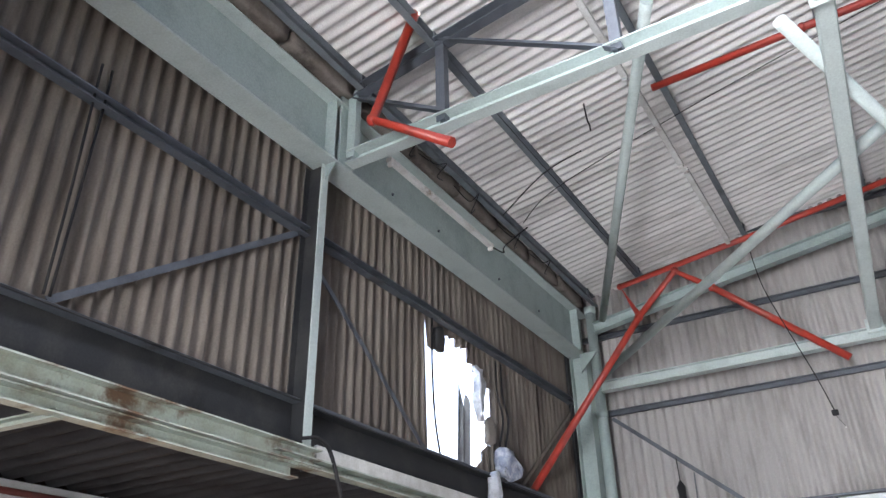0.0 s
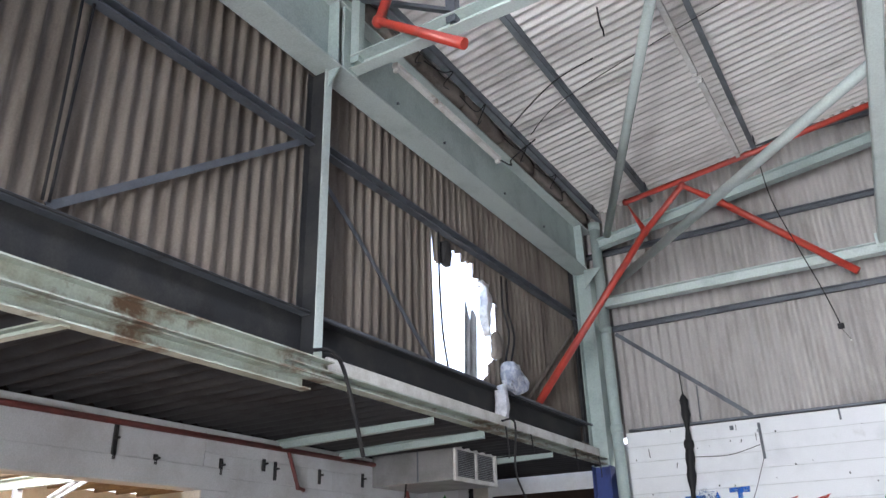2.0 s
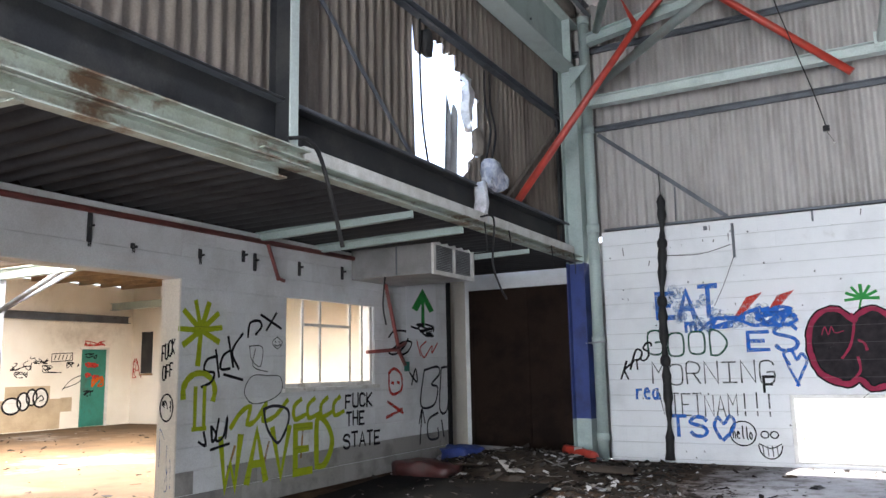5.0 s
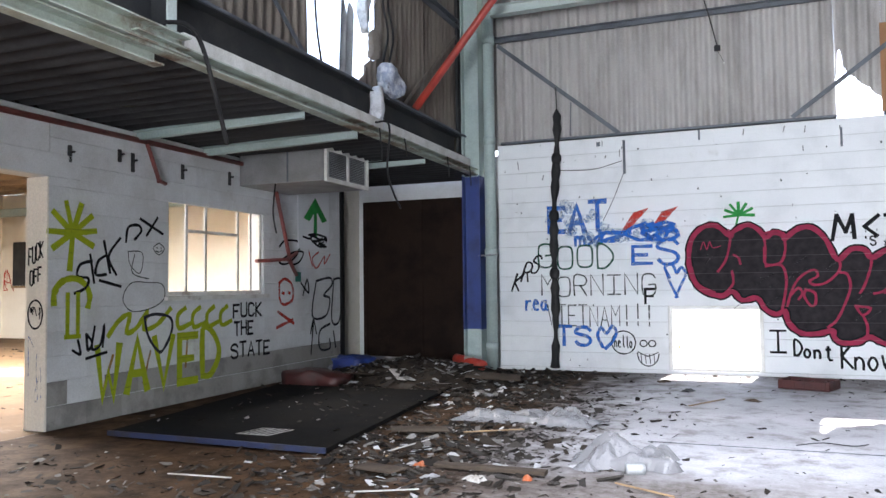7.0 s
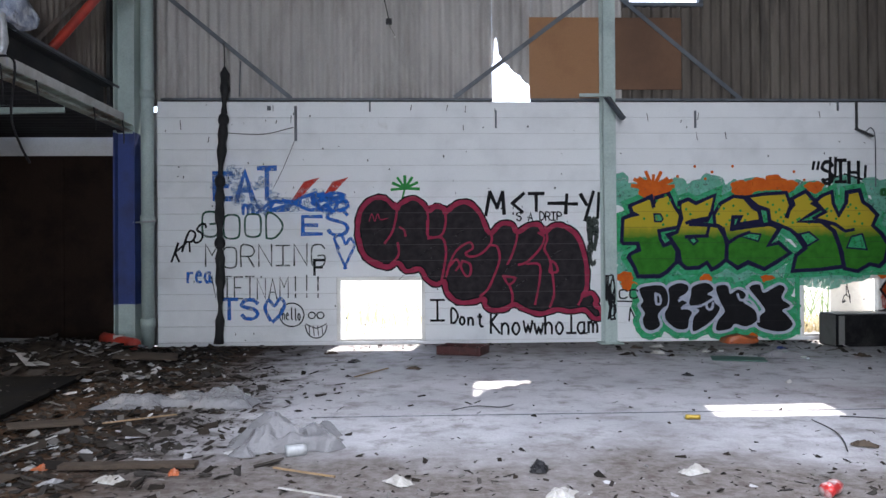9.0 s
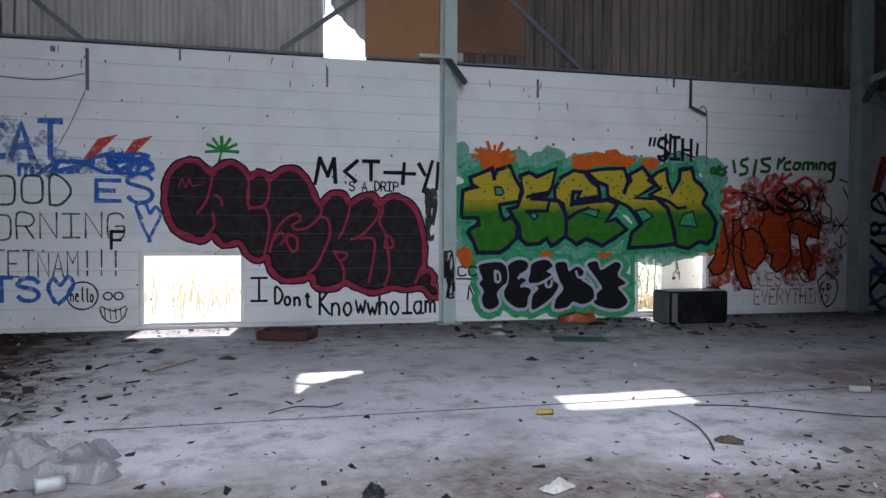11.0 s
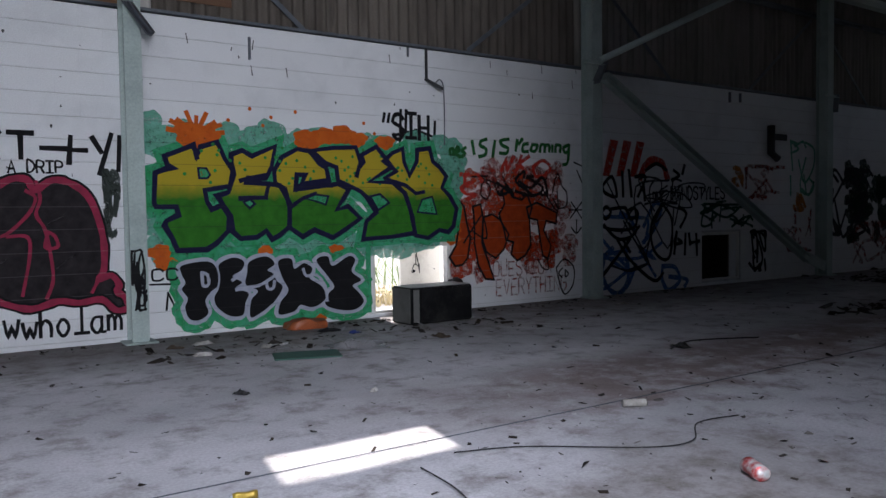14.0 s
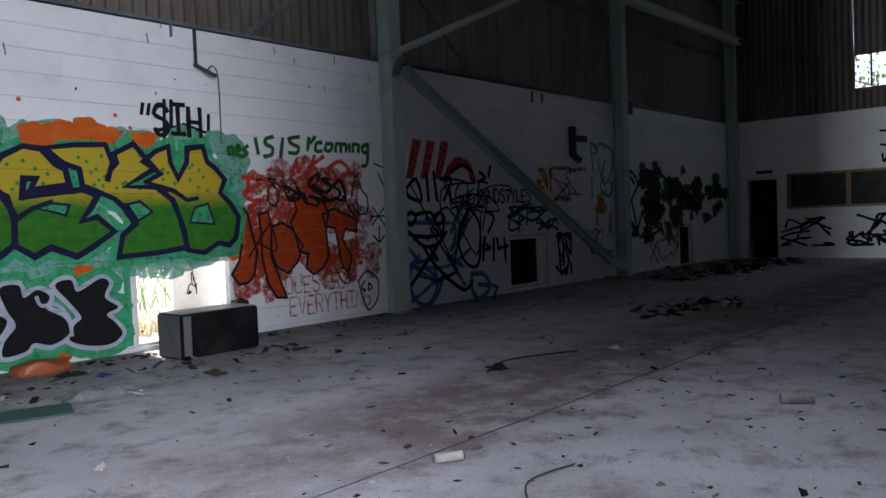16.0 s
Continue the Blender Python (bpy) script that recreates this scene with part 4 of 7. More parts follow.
    for y0, y1 in ((8.762, 9.218), (9.272, 9.738)):
        box("slat", (-4.884, y0, z), (-4.872, y1, z + 0.008), GALV, ac, bevel=0)
for y in (8.9, 9.6):
    tube("hanger_rod", [(-5.9, y, 2.97), (-5.9, y, 3.0)], 0.01, GALV, ac, k=6)
    tube("hanger_rod", [(-5.1, y, 2.97), (-5.1, y, 3.0)], 0.01, GALV, ac, k=6)
wire("drain_cable", "black cable hanging below the air handler", [(-5.6, 8.72, 2.56), (-5.62, 8.7, 2.2), (-5.6, 8.74, 1.95)], 0.01)

wire("hanging_cable", "thick black cable looping down from the lean-to beam", [(-4.05, 5.05, 3.2), (-4.0, 5.2, 3.22), (-3.98, 5.34, 3.12), (-3.98, 5.5, 2.79), (-4.0, 5.68, 2.41)], 0.018)
wire("hanging_cable", "black cable hanging from the lean-to beam", [(-4.0, 8.3, 3.1), (-3.98, 8.6, 3.12), (-3.97, 8.52, 2.6), (-3.97, 8.68, 2.35), (-3.96, 8.85, 2.19)], 0.012)
for y, d in ((8.33, 0.35), (9.0, 0.22), (10.4, 0.28), (11.3, 0.3)):
    wire("loose_wire", "thin wire dangling from the lean-to beam", [(-3.97, y, 3.04), (-3.96, y + 0.02, 3.04 - d * 0.6), (-3.97, y + 0.05, 3.04 - d)], 0.008)
for y0 in (9.0, 9.15):
    wire("hanging_cable", "black cable hanging down the western cladding", [(-4.24, y0, 5.15), (-4.22, y0 - 0.04, 4.7), (-4.2, y0 + 0.05, 4.35), (-4.22, y0 - 0.05, 3.95), (-4.22, y0, 3.7)], 0.014)
wire("hanging_cable", "black cable beside the hole in the cladding", [(-4.24, 7.4, 5.2), (-4.22, 7.36, 4.6), (-4.23, 7.42, 4.0), (-4.22, 7.5, 3.6)], 0.012)

for dy in (0.0, 0.09):
    wire("hanging_cable", "black cable running down the western cladding", [(-4.25, 2.71 + dy, 5.6), (-4.25, 2.71 + dy, 5.26), (-4.24, 2.71 + dy * 0.7, 4.46), (-4.25, 2.71 + dy * 0.5, 3.65)], 0.012)
FOIL = surface("torn_foil_insulation", (0.72, 0.74, 0.78), (0.5, 0.52, 0.56), (0.25, 0.25, 0.27), 9, 60, 0.45, 0.2)
BLUE_RAG = surface("blue_grey_wadding", (0.34, 0.38, 0.48), (0.6, 0.63, 0.68), (0.1, 0.1, 0.12), 12, 60, 0.9)
lumpy("insulation_wad", (-4.3, 8.86, 3.6), (-4.08, 9.24, 4.0), 6, BLUE_RAG, 0.11, "blue-grey wad of torn insulation on the sill", "insulation", seed=3)
lumpy("insulation_wad", (-4.22, 8.5, 3.02), (-4.06, 8.66, 3.58), 5, FOIL, 0.07, "silver foil insulation hanging over the sill", "insulation", seed=5)
lumpy("insulation_strip", (-4.32, 8.46, 4.2), (-4.22, 8.64, 4.95), 6, FOIL, 0.08, "ragged silver insulation strip beside the hole", "insulation", seed=7)
lumpy("insulation_strip", (-4.32, 8.72, 3.95), (-4.24, 8.84, 4.35), 5, INSULATION, 0.07, "ragged insulation strip beside the hole", "insulation", seed=8)
lumpy("insulation_tuft", (-4.34, 7.5, 4.85), (-4.24, 7.68, 5.15), 4, BLACK_STEEL, 0.06, "blackened tuft of insulation at the hole", "insulation", seed=11)
flap = thing("torn_sheet", "bent strip of cladding hanging in the hole", "cladding", (-4.4, 8.3, 3.5))
corrugated("sheet", (-4.4, 8.14, 3.5), (0, 1, 0), (0.03, 0.02, 1), 0.36, lambda u: [(0.0, 1.0 + 0.5 * noise.noise((u * 9, 0, 0)))], GALV, flap, out=(1, 0, 0))

# office window
win = tagged(thing("window_1", "pale steel-framed window without panes in the office wall", "window", (X_OFFICE, 8.36, 1.2)), kind="structure")
xw = X_OFFICE - 0.06
for lo, hi in (((xw - 0.03, W_Y0, W_Z0), (xw + 0.03, W_Y0 + 0.05, W_Z1)), ((xw - 0.03, W_Y1 - 0.05, W_Z0), (xw + 0.03, W_Y1, W_Z1)), ((xw - 0.03, W_Y0 + 0.051, W_Z1 - 0.05), (xw + 0.03, W_Y1 - 0.051, W_Z1)), ((xw - 0.03, W_Y0 + 0.051, W_Z0), (xw + 0.03, W_Y1 - 0.051, W_Z0 + 0.05))):
    box("window_frame", lo, hi, WHITE_PAINT, win)
for y in (7.82, 8.16, 8.78, 9.05):
    box("mullion", (xw - 0.015, y - 0.02, W_Z0 + 0.051), (xw + 0.015, y + 0.02, W_Z1 - 0.051), WHITE_PAINT, win)
box("transom", (xw - 0.02, 7.84, 1.93), (xw + 0.02, 8.76, 1.965), WHITE_PAINT, win)
box("window_sill", (X_OFFICE - 0.2, W_Y0 - 0.06, W_Z0 - 0.05), (X_OFFICE + 0.06, W_Y1 + 0.06, W_Z0 - 0.004), WHITE_PAINT, win)
box("pane", (xw - 0.004, 7.52, 1.26), (xw + 0.004, 7.795, 2.24), GLASS, win, bevel=0).visible_shadow = False
# small black fixings along the wall head
for y, z, h in ((5.3, 2.5, 0.1), (6.12, 2.48, 0.17), (6.74, 2.58, 0.13), (6.92, 2.5, 0.2), (7.68, 2.52, 0.17), (8.53, 2.55, 0.17), (4.84, 2.5, 0.32)):
    f = thing("wall_bracket", "short blackened steel bracket on the office wall", "bracket", (X_OFFICE, y, z), "brackets on the office wall")
    box("plate", (X_OFFICE + 0.002, y - 0.025, z), (X_OFFICE + 0.02, y + 0.025, z + h), BLACK_STEEL, f)
    tube("stub", [(X_OFFICE + 0.02, y, z + h * 0.6), (X_OFFICE + 0.07, y, z + h * 0.6)], 0.012, BLACK_STEEL, f, k=6)
panel = thing("white_panel", "white board with a stencilled green arrow on the wall", "panel", (X_OFFICE, 10.55, 1.85))
box("board", (X_OFFICE + 0.004, 10.08, 1.84), (X_OFFICE + 0.016, 10.95, 2.85), WHITE_BLOCK, panel, bevel=0.003)

# ---- long wall fittings ----
for x0, x1, z0, z1 in LOW_OPENINGS:
    w = tagged(thing("window_low", "white-framed low opening in the block wall", "window", (x0, Y_WALL, z0)), kind="structure")
    for lo, hi in (((x0, 12.03, z0), (x0 + 0.05, 12.13, z1)), ((x1 - 0.05, 12.03, z0), (x1, 12.13, z1)), ((x0 + 0.051, 12.03, z1 - 0.05), (x1 - 0.051, 12.13, z1)), ((x0 + 0.051, 12.03, z0), (x1 - 0.051, 12.13, z0 + 0.03))):
        box("window_frame", lo, hi, WHITE_PAINT, w)
    if x0 > 10:
        box("blocking_board", (x0 + 0.052, 12.09, z0 + 0.032), (x1 - 0.052 if x0 > 17 else x1 - 0.25, 12.11, z1 - 0.052), DARK_BROWN, w, "dark board closing the opening")
        if x0 < 17:
            box("blocking_board", (x1 - 0.24, 12.06, z0 + 0.032), (x1 - 0.052, 12.08, z1 - 0.052), OFFICE_WALL, w, "pale board beside the dark one")
    elif x0 > 0:
        box("blocking_board", (6.1, 12.5, 0), (6.75, 12.55, 1.3), CREAM, w, "cream board standing outside the opening")
box_board = thing("hardboard_sheet", "brown hardboard sheet fixed over the cladding", "board", (2.7, 12.08, 3.6))
box("sheet", (1.49, 12.074, 3.48), (2.56, 12.088, 4.66), BOARD, box_board, bevel=0.003)
box("sheet", (2.565, 12.07, 3.62), (3.7, 12.086, 4.66), DARK_BOARD, box_board, bevel=0.003)
for x, z0, z1, w in ((-1.83, 2.87, 3.36, 0.035), (-0.79, 3.28, 3.43, 0.025), (0.99, 3.05, 3.3, 0.025), (3.86, 3.05, 3.3, 0.025), (-2.2, 3.3, 3.36, 0.05), (5.95, 3.3, 3.44, 0.02), (12.6, 3.2, 3.38, 0.04), (12.9, 3.22, 3.38, 0.04)):
    f = thing("wall_bracket", "rusty steel bracket bar on the block wall", "bracket", (x, Y_WALL, z0), "brackets on the block wall")
    box("bar", (x - w / 2, Y_WALL - 0.035, z0), (x + w / 2, Y_WALL - 0.002, z1), DARK_STEEL, f, bevel=0.003)
lb = thing("wall_bracket", "bent black steel bracket at the top of the wall", "bracket", (6.22, Y_WALL, 2.95))
member("upright", (6.22, 11.97, 3.02), (6.22, 11.97, 3.42), profile_r(0.03, 0.03), BLACK_STEEL, lb)
member("arm", (6.2, 11.97, 3.04), (6.36, 11.8, 2.9), profile_r(0.04, 0.04), BLACK_STEEL, lb)
wire("thin_conduit", "thin dark conduit down the block wall", [(6.36, 11.97, 3.0), (6.44, 11.98, 3.05), (6.5, 11.985, 2.9), (6.5, 11.985, 2.2)], 0.008, DARK_STEEL)
elbow = thing("wall_duct", "dark stub duct on the wall", "duct", (13.95, 11.95, 2.3))
tube("duct", [(13.75, 11.92, 2.85), (13.75, 11.92, 2.35), (13.95, 11.92, 2.25)], 0.07, BLACK_STEEL, elbow)
box("sign_plate", (13.95, 11.97, 2.6), (14.35, 11.992, 2.72), BLACK_STEEL, elbow)
bundle = []
for i in range(40):
    t = i / 39
    bundle.append((-2.8 - 0.1 * t + 0.02 * math.sin(9 * t), 11.9 + 0.01 * math.sin(13 * t), 4.22 - 4.17 * t))
cab = thing("cable_bundle", "black plastic-wrapped cable bundle hanging down the wall", "cable", (-2.9, 11.9, 0))
tube("wrapping", bundle, [0.008 if t < 4 else 0.02 + 0.045 * abs(math.sin(t * 0.37)) ** 0.7 + 0.012 * math.sin(t * 2.3) for t in range(40)], BLACK_RUBBER, cab, k=9)
for i in range(7):
    a = bundle[6 + i * 4]
    ball("knot", a, 0.05 + 0.02 * (i % 2), BLACK_RUBBER, cab, (1.1, 1, 1.4))
tagged(member("loose_strap", (-2.6, 12.02, 4.0), (-2.62, 12.02, 3.5), profile_r(0.04, 0.01), DARK_STEEL), "dark strap hanging on the cladding", "strap")
wire("thin_wire", "thin sagging wire on the block wall", [(-2.8, 11.95, 2.98), (-2.3, 11.97, 2.96), (-1.86, 11.97, 3.06)], 0.005)
wire("thin_wire", "thin wire hanging to the graffiti", [(-1.84, 11.97, 2.88), (-2.0, 11.98, 2.5), (-2.15, 11.98, 2.2)], 0.004)

# far end
fd = tagged(thing("door_1", "dark brown closed door in the end wall", "door", (X_END, 11.2, 0)), kind="structure")
box("door_leaf", (X_END + 0.1, 10.9, 0.01), (X_END + 0.14, 11.52, 1.93), DARK_BROWN, fd)
for lo, hi in (((X_END - 0.02, 10.8, 0), (X_END + 0.1, 10.86, 2.0)), ((X_END - 0.02, 11.56, 0), (X_END + 0.1, 11.62, 2.0)), ((X_END - 0.02, 10.861, 1.95), (X_END + 0.1, 11.559, 2.0))):
    box("door_frame", lo, hi, OFFICE_WALL, fd)
box("door_sign", (X_END - 0.02, 10.95, 2.1), (X_END - 0.004, 11.35, 2.18), BLACK_STEEL, fd)
fw = tagged(thing("window_2", "dark brown framed window with black panes", "window", (X_END, 8.6, 1.2)), kind="structure")
for y in (6.6, 7.9, 9.2, 10.52):
    box("mullion", (X_END - 0.03, y, 1.2), (X_END + 0.05, y + 0.1, 2.06), TIMBER, fw)
for z in (1.2, 2.0):
    box("window_frame", (X_END - 0.025, 6.71, z), (X_END + 0.045, 10.51, z + 0.06), TIMBER, fw)
for y in (6.72, 8.02, 9.32):
    box("pane", (X_END + 0.01, y, 1.27), (X_END + 0.02, y + 1.16, 1.99), BLACK_STEEL, fw, bevel=0)
lw = tagged(thing("window_3", "small bright window high in the end cladding", "window", (X_END, 8.3, 3.95)), kind="structure")
for y in (7.6, 8.0, 8.35, 8.72, 9.08):
    box("mullion", (X_END + 0.05, y, 3.95), (X_END + 0.1, y + 0.04, 4.68), DARK_STEEL, lw, bevel=0)
box("window_frame", (X_END + 0.05, 7.6, 3.88), (X_END + 0.1, 9.12, 3.928), DARK_STEEL, lw)

# ---- annex ----
far_door = tagged(thing("door_2", "scuffed teal door in the far cream wall", "door", (-19.2, 14.5, 0)), kind="structure")
box("door_leaf", (-19.2, 14.18, 0.02), (-19.15, 14.92, 2.1), TEAL_DOOR, far_door)
box("door_frame", (-19.2, 14.925, 0.0), (-19.12, 15.0, 2.16), WHITE_PAINT, far_door)
box("door_frame", (-19.2, 14.1, 2.105), (-19.12, 14.92, 2.16), WHITE_PAINT, far_door)
rail = thing("steel_rail", "grey steel channel along the far wall", "steel beam", (-19.1, 10, 2.9))
member("channel", (-19.1, 2.0, 2.95), (-19.1, 15.6, 2.95), profile_c(0.12, 0.2), DARK_STEEL, rail)
for y in (9.0, 15.0):
    b2 = thing("annex_beam", "pale steel roof beam in the next room", "steel beam", (-13, y, 3.4))
    member("beam", (-19.1, y, 3.3), (X_OFFICE - 0.3, y, 3.3), profile_i(0.14, 0.2), GREEN_STEEL, b2)
apost = thing("annex_post", "grey steel post with roof braces in the next room", "steel column", (-14.45, 9.0, 0))
member("shaft", (-14.45, 9.0, 0), (-14.45, 9.0, 3.2), profile_r(0.14, 0.14), DARK_STEEL, apost, up=(0, 1, 0))
tube("brace", [(-14.45, 9.0, 2.6), (-12.6, 9.0, 3.25)], 0.05, DARK_STEEL, apost)
tube("brace", [(-14.45, 9.0, 2.6), (-14.45, 10.6, 3.6)], 0.05, DARK_STEEL, apost)
for i in range(22):
    y = 1.0 + i * 0.68
    r = thing("rafter", "bare timber rafter in the next room", "rafter", (-12.8, y, 3.8), "rafters")
    member("timber", (-19.1, y, 3.88), (X_OFFICE - 0.3, y, 3.82), profile_r(0.05, 0.12), TIMBER, r)
sw = tagged(thing("window_4", "narrow dark window in the side wall of the next room", "window", (-18.5, 15.8, 1.4)), kind="structure")
box("pane", (-18.75, 15.77, 1.42), (-18.3, 15.79, 2.6), BLACK_STEEL, sw, bevel=0)
box("window_frame", (-18.8, 15.76, 1.36), (-18.25, 15.785, 1.415), TIMBER, sw)
stain = thing("bare_patch", "tan bare patch low on the far wall", "wall patch", (-19.2, 12.5, 0))
TAN = surface("bare_tan_block", (0.5, 0.4, 0.27), (0.42, 0.33, 0.22), (0.3, 0.24, 0.17), 2.5, 60, 0.9)
boxes("patch", [((-19.196, 11.6, 0.02), (-19.19, 13.62, 0.8)), ((-19.196, 12.1, 0.803), (-19.19, 13.3, 1.14)), ((-19.196, 13.623, 0.45), (-19.19, 13.95, 0.82))], TAN, stain)
# ---- loose things on the floor ----
PLASTIC, n_, l_, b_ = material("clear_plastic_film", 0.25)
b_.inputs["Base Color"].default_value = (0.3, 0.3, 0.315, 1)
b_.inputs["Transmission Weight"].default_value = 0.45
bump(n_, l_, b_, noise_tex(n_, l_, 26, None, 5), 0.8, 0.02)
CRATE_RED = surface("dull_red_plastic", (0.06, 0.014, 0.013), (0.035, 0.011, 0.01), None, 5, 60, 0.5)
APPLIANCE = surface("black_appliance_panel", (0.008, 0.008, 0.009), (0.014, 0.014, 0.015), (0.03, 0.03, 0.028), 3, 60, 0.35)
APPLIANCE.node_tree.nodes["Principled BSDF"].inputs["Specular IOR Level"].default_value = 0.1
PALE_METAL = surface("pale_appliance_side", (0.13, 0.13, 0.125), (0.09, 0.09, 0.085), (0.2, 0.19, 0.18), 3, 60, 0.5)
CAN_YELLOW = surface("yellow_can", (0.4, 0.28, 0.04), (0.3, 0.2, 0.03), None, 8, 60, 0.35, 0.5)
CAN_RED = surface("red_and_white_can", (0.5, 0.03, 0.03), (0.75, 0.75, 0.75), None, 14, 60, 0.35, 0.3)
CARD = surface("old_cardboard", (0.07, 0.053, 0.04), (0.05, 0.038, 0.029), (0.028, 0.022, 0.017), 4, 60, 0.9)
PAPER = surface("dirty_paper", (0.46, 0.45, 0.43), (0.34, 0.325, 0.3), (0.17, 0.14, 0.11), 6, 60, 0.9)
GREEN_MESH = surface("green_plastic_sheet", (0.03, 0.1, 0.08), (0.05, 0.12, 0.1), (0.16, 0.16, 0.155), 6, 80, 0.7)
MAT_BLACK = surface("sooty_black_panel", (0.007, 0.007, 0.0075), (0.012, 0.011, 0.01), (0.026, 0.021, 0.017), 1.6, 50, 0.9, stain_cover=(0.55, 0.72))
MAT_BLACK.node_tree.nodes["Principled BSDF"].inputs["Specular IOR Level"].default_value = 0.03
NAVY_EDGE = surface("grimy_navy_edge", (0.012, 0.02, 0.06), (0.02, 0.02, 0.03), (0.05, 0.045, 0.04), 5, 60, 0.6)
ORANGE = surface("faded_orange_plastic", (0.38, 0.09, 0.025), (0.26, 0.07, 0.02), None, 6, 60, 0.5)
RUBBLE, n_, l_, b_ = material("mixed_rubbish", 0.9)
isl = n_.new("ShaderNodeNewGeometry")
c_ = ramp(n_, l_, isl.outputs["Random Per Island"], [(0.0, (0.01, 0.008, 0.007)), (0.28, (0.022, 0.017, 0.013)), (0.5, (0.04, 0.031, 0.024)), (0.6, (0.03, 0.027, 0.025)), (0.8, (0.06, 0.052, 0.045)), (0.92, (0.2, 0.19, 0.18)), (0.975, (0.5, 0.5, 0.51))])
c_ = mix(n_, l_, 0.6, c_, ramp(n_, l_, noise_tex(n_, l_, 40, None, 4), [(0.3, grey(0.4)), (0.7, grey(1))]), "MULTIPLY")
l_.new(c_, b_.inputs["Base Color"])
bump(n_, l_, b_, noise_tex(n_, l_, 60), 0.4, 0.006)
b_.inputs["Specular IOR Level"].default_value = 0.2



def crumple(name, x, y, w, d, h, mat, label, category, seed, n=22, turn=0.0):
    """A crumpled film or paper: a folded sheet with sharp creases and a ragged outline."""
    r = random.Random(seed)
    ridges = [(r.uniform(0, math.pi), r.uniform(2.0, 6.0), r.uniform(0, 6)) for _ in range(9)]
    vs = []
    for j in range(n + 1):
        for i in range(n + 1):
            a, b = i / n * 2 - 1, j / n * 2 - 1
            e = max(0.0, 1 - max(abs(a), abs(b)) ** 2.4)
            k = sum(abs(((a * math.cos(q) + b * math.sin(q)) * f + p) % 2 - 1) for q, f, p in ridges) / 9
            z = h * e * (0.4 + 0.9 * abs(k - 0.5) + 0.75 * noise.noise((a * 1.6, b * 1.6, seed)))
            u = w / 2 * a * (1 + 0.25 * noise.noise((a * 2, b * 2, seed + 5)) + 0.07 * math.sin(9 * b + seed))
            v = d / 2 * b * (1 + 0.25 * noise.noise((b * 2, a * 2, seed + 9)) + 0.07 * math.sin(8 * a + seed))
            c, s = math.cos(turn), math.sin(turn)
            vs.append((x + u * c - v * s, y + u * s + v * c, 0.006 + max(z, 0)))
    fs = [(j * (n + 1) + i, j * (n + 1) + i + 1, (j + 1) * (n + 1) + i + 1, (j + 1) * (n + 1) + i) for j in range(n) for i in range(n)]
    return tagged(solid(name, vs, fs, mat), label, category)


fridge = thing("bar_fridge", "black bar fridge lying on its back edge by the opening", "fridge", (5.85, 11.3, 0))
m = pose(5.86, 11.32, 0.0, 0, 0, 2)
box("cabinet", (-0.47, -0.2, 0.0), (0.42, 0.2, 0.43), APPLIANCE, fridge, bevel=0.012, m=m)
box("side_panel", (-0.478, -0.19, 0.015), (-0.471, 0.19, 0.42), PALE_METAL, fridge, "scuffed pale side panel", bevel=0.002, m=m)
box("top_panel", (-0.46, -0.19, 0.432), (0.41, 0.19, 0.44), GALV, fridge, bevel=0.002, m=m)
box("door_edge", (-0.44, -0.215, 0.03), (-0.36, -0.202, 0.41), PALE_METAL, fridge, bevel=0.003, m=m)
box("door", (-0.34, -0.222, 0.02), (0.41, -0.203, 0.42), APPLIANCE, fridge, bevel=0.006, m=m)
tagged(lumpy("black_bag", (6.42, 11.74, 0.0), (6.64, 11.95, 0.42), 5, BLACK_RUBBER, 0.08, "black rubbish bag slumped against the wall", "bag", seed=4), "")


def crate(at, turn, mat, label):
    c = thing("plastic_crate", label, "crate", at)
    m = pose(*at, 0, 0, turn)
    w, d, h = 0.29, 0.2, 0.11
    box("base", (-w, -d, 0.005), (w, d, 0.02), mat, c, bevel=0.003, m=m)
    for lo, hi in (((-w, -d, 0.021), (w, -d + 0.02, h)), ((-w, d - 0.02, 0.021), (w, d, h)), ((-w, -d + 0.021, 0.021), (-w + 0.02, d - 0.021, h)), ((w - 0.02, -d + 0.021, 0.021), (w, d - 0.021, h))):
        box("side", lo, hi, mat, c, bevel=0.004, m=m)
    for i in range(5):
        box("rib", (-w + 0.06 + i * 0.115, -d - 0.008, 0.02), (-w + 0.08 + i * 0.115, -d - 0.001, h), mat, c, bevel=0.002, m=m)
    for i in range(3):
        box("divider", (-w + 0.13 + i * 0.15, -d + 0.022, 0.022), (-w + 0.14 + i * 0.15, d - 0.022, h - 0.03), mat, c, bevel=0, m=m)
    return c


crate((0.43, 10.88, 0.0), -22, CRATE_RED, "dull red plastic bottle crate on the concrete")
crate((-7.1, 5.55, 0.01), 25, CRATE_RED, "dull red plastic crate on the dirt floor")


def can(at, turn, mat, label, r=0.033, h=0.115, dent=0.25):
    c = thing("drink_can", label, "can", at)
    bm = bmesh.new()
    bmesh.ops.create_cone(bm, cap_ends=True, segments=16, radius1=r, radius2=r, depth=h)
    bmesh.ops.subdivide_edges(bm, edges=[e for e in bm.edges if abs(e.verts[0].co.z - e.verts[1].co.z) > 0.01], cuts=4)
    for v in bm.verts:
        v.co.x *= 1 - dent * abs(math.sin(v.co.z * 40 + at[0]))
        v.co.y *= 1 - dent * 0.6 * abs(math.cos(v.co.z * 30))
    bm.transform(pose(at[0], at[1], at[2] + r * 0.8, 0, 90, turn))
    part("body", bm, mat, c, smooth=True)
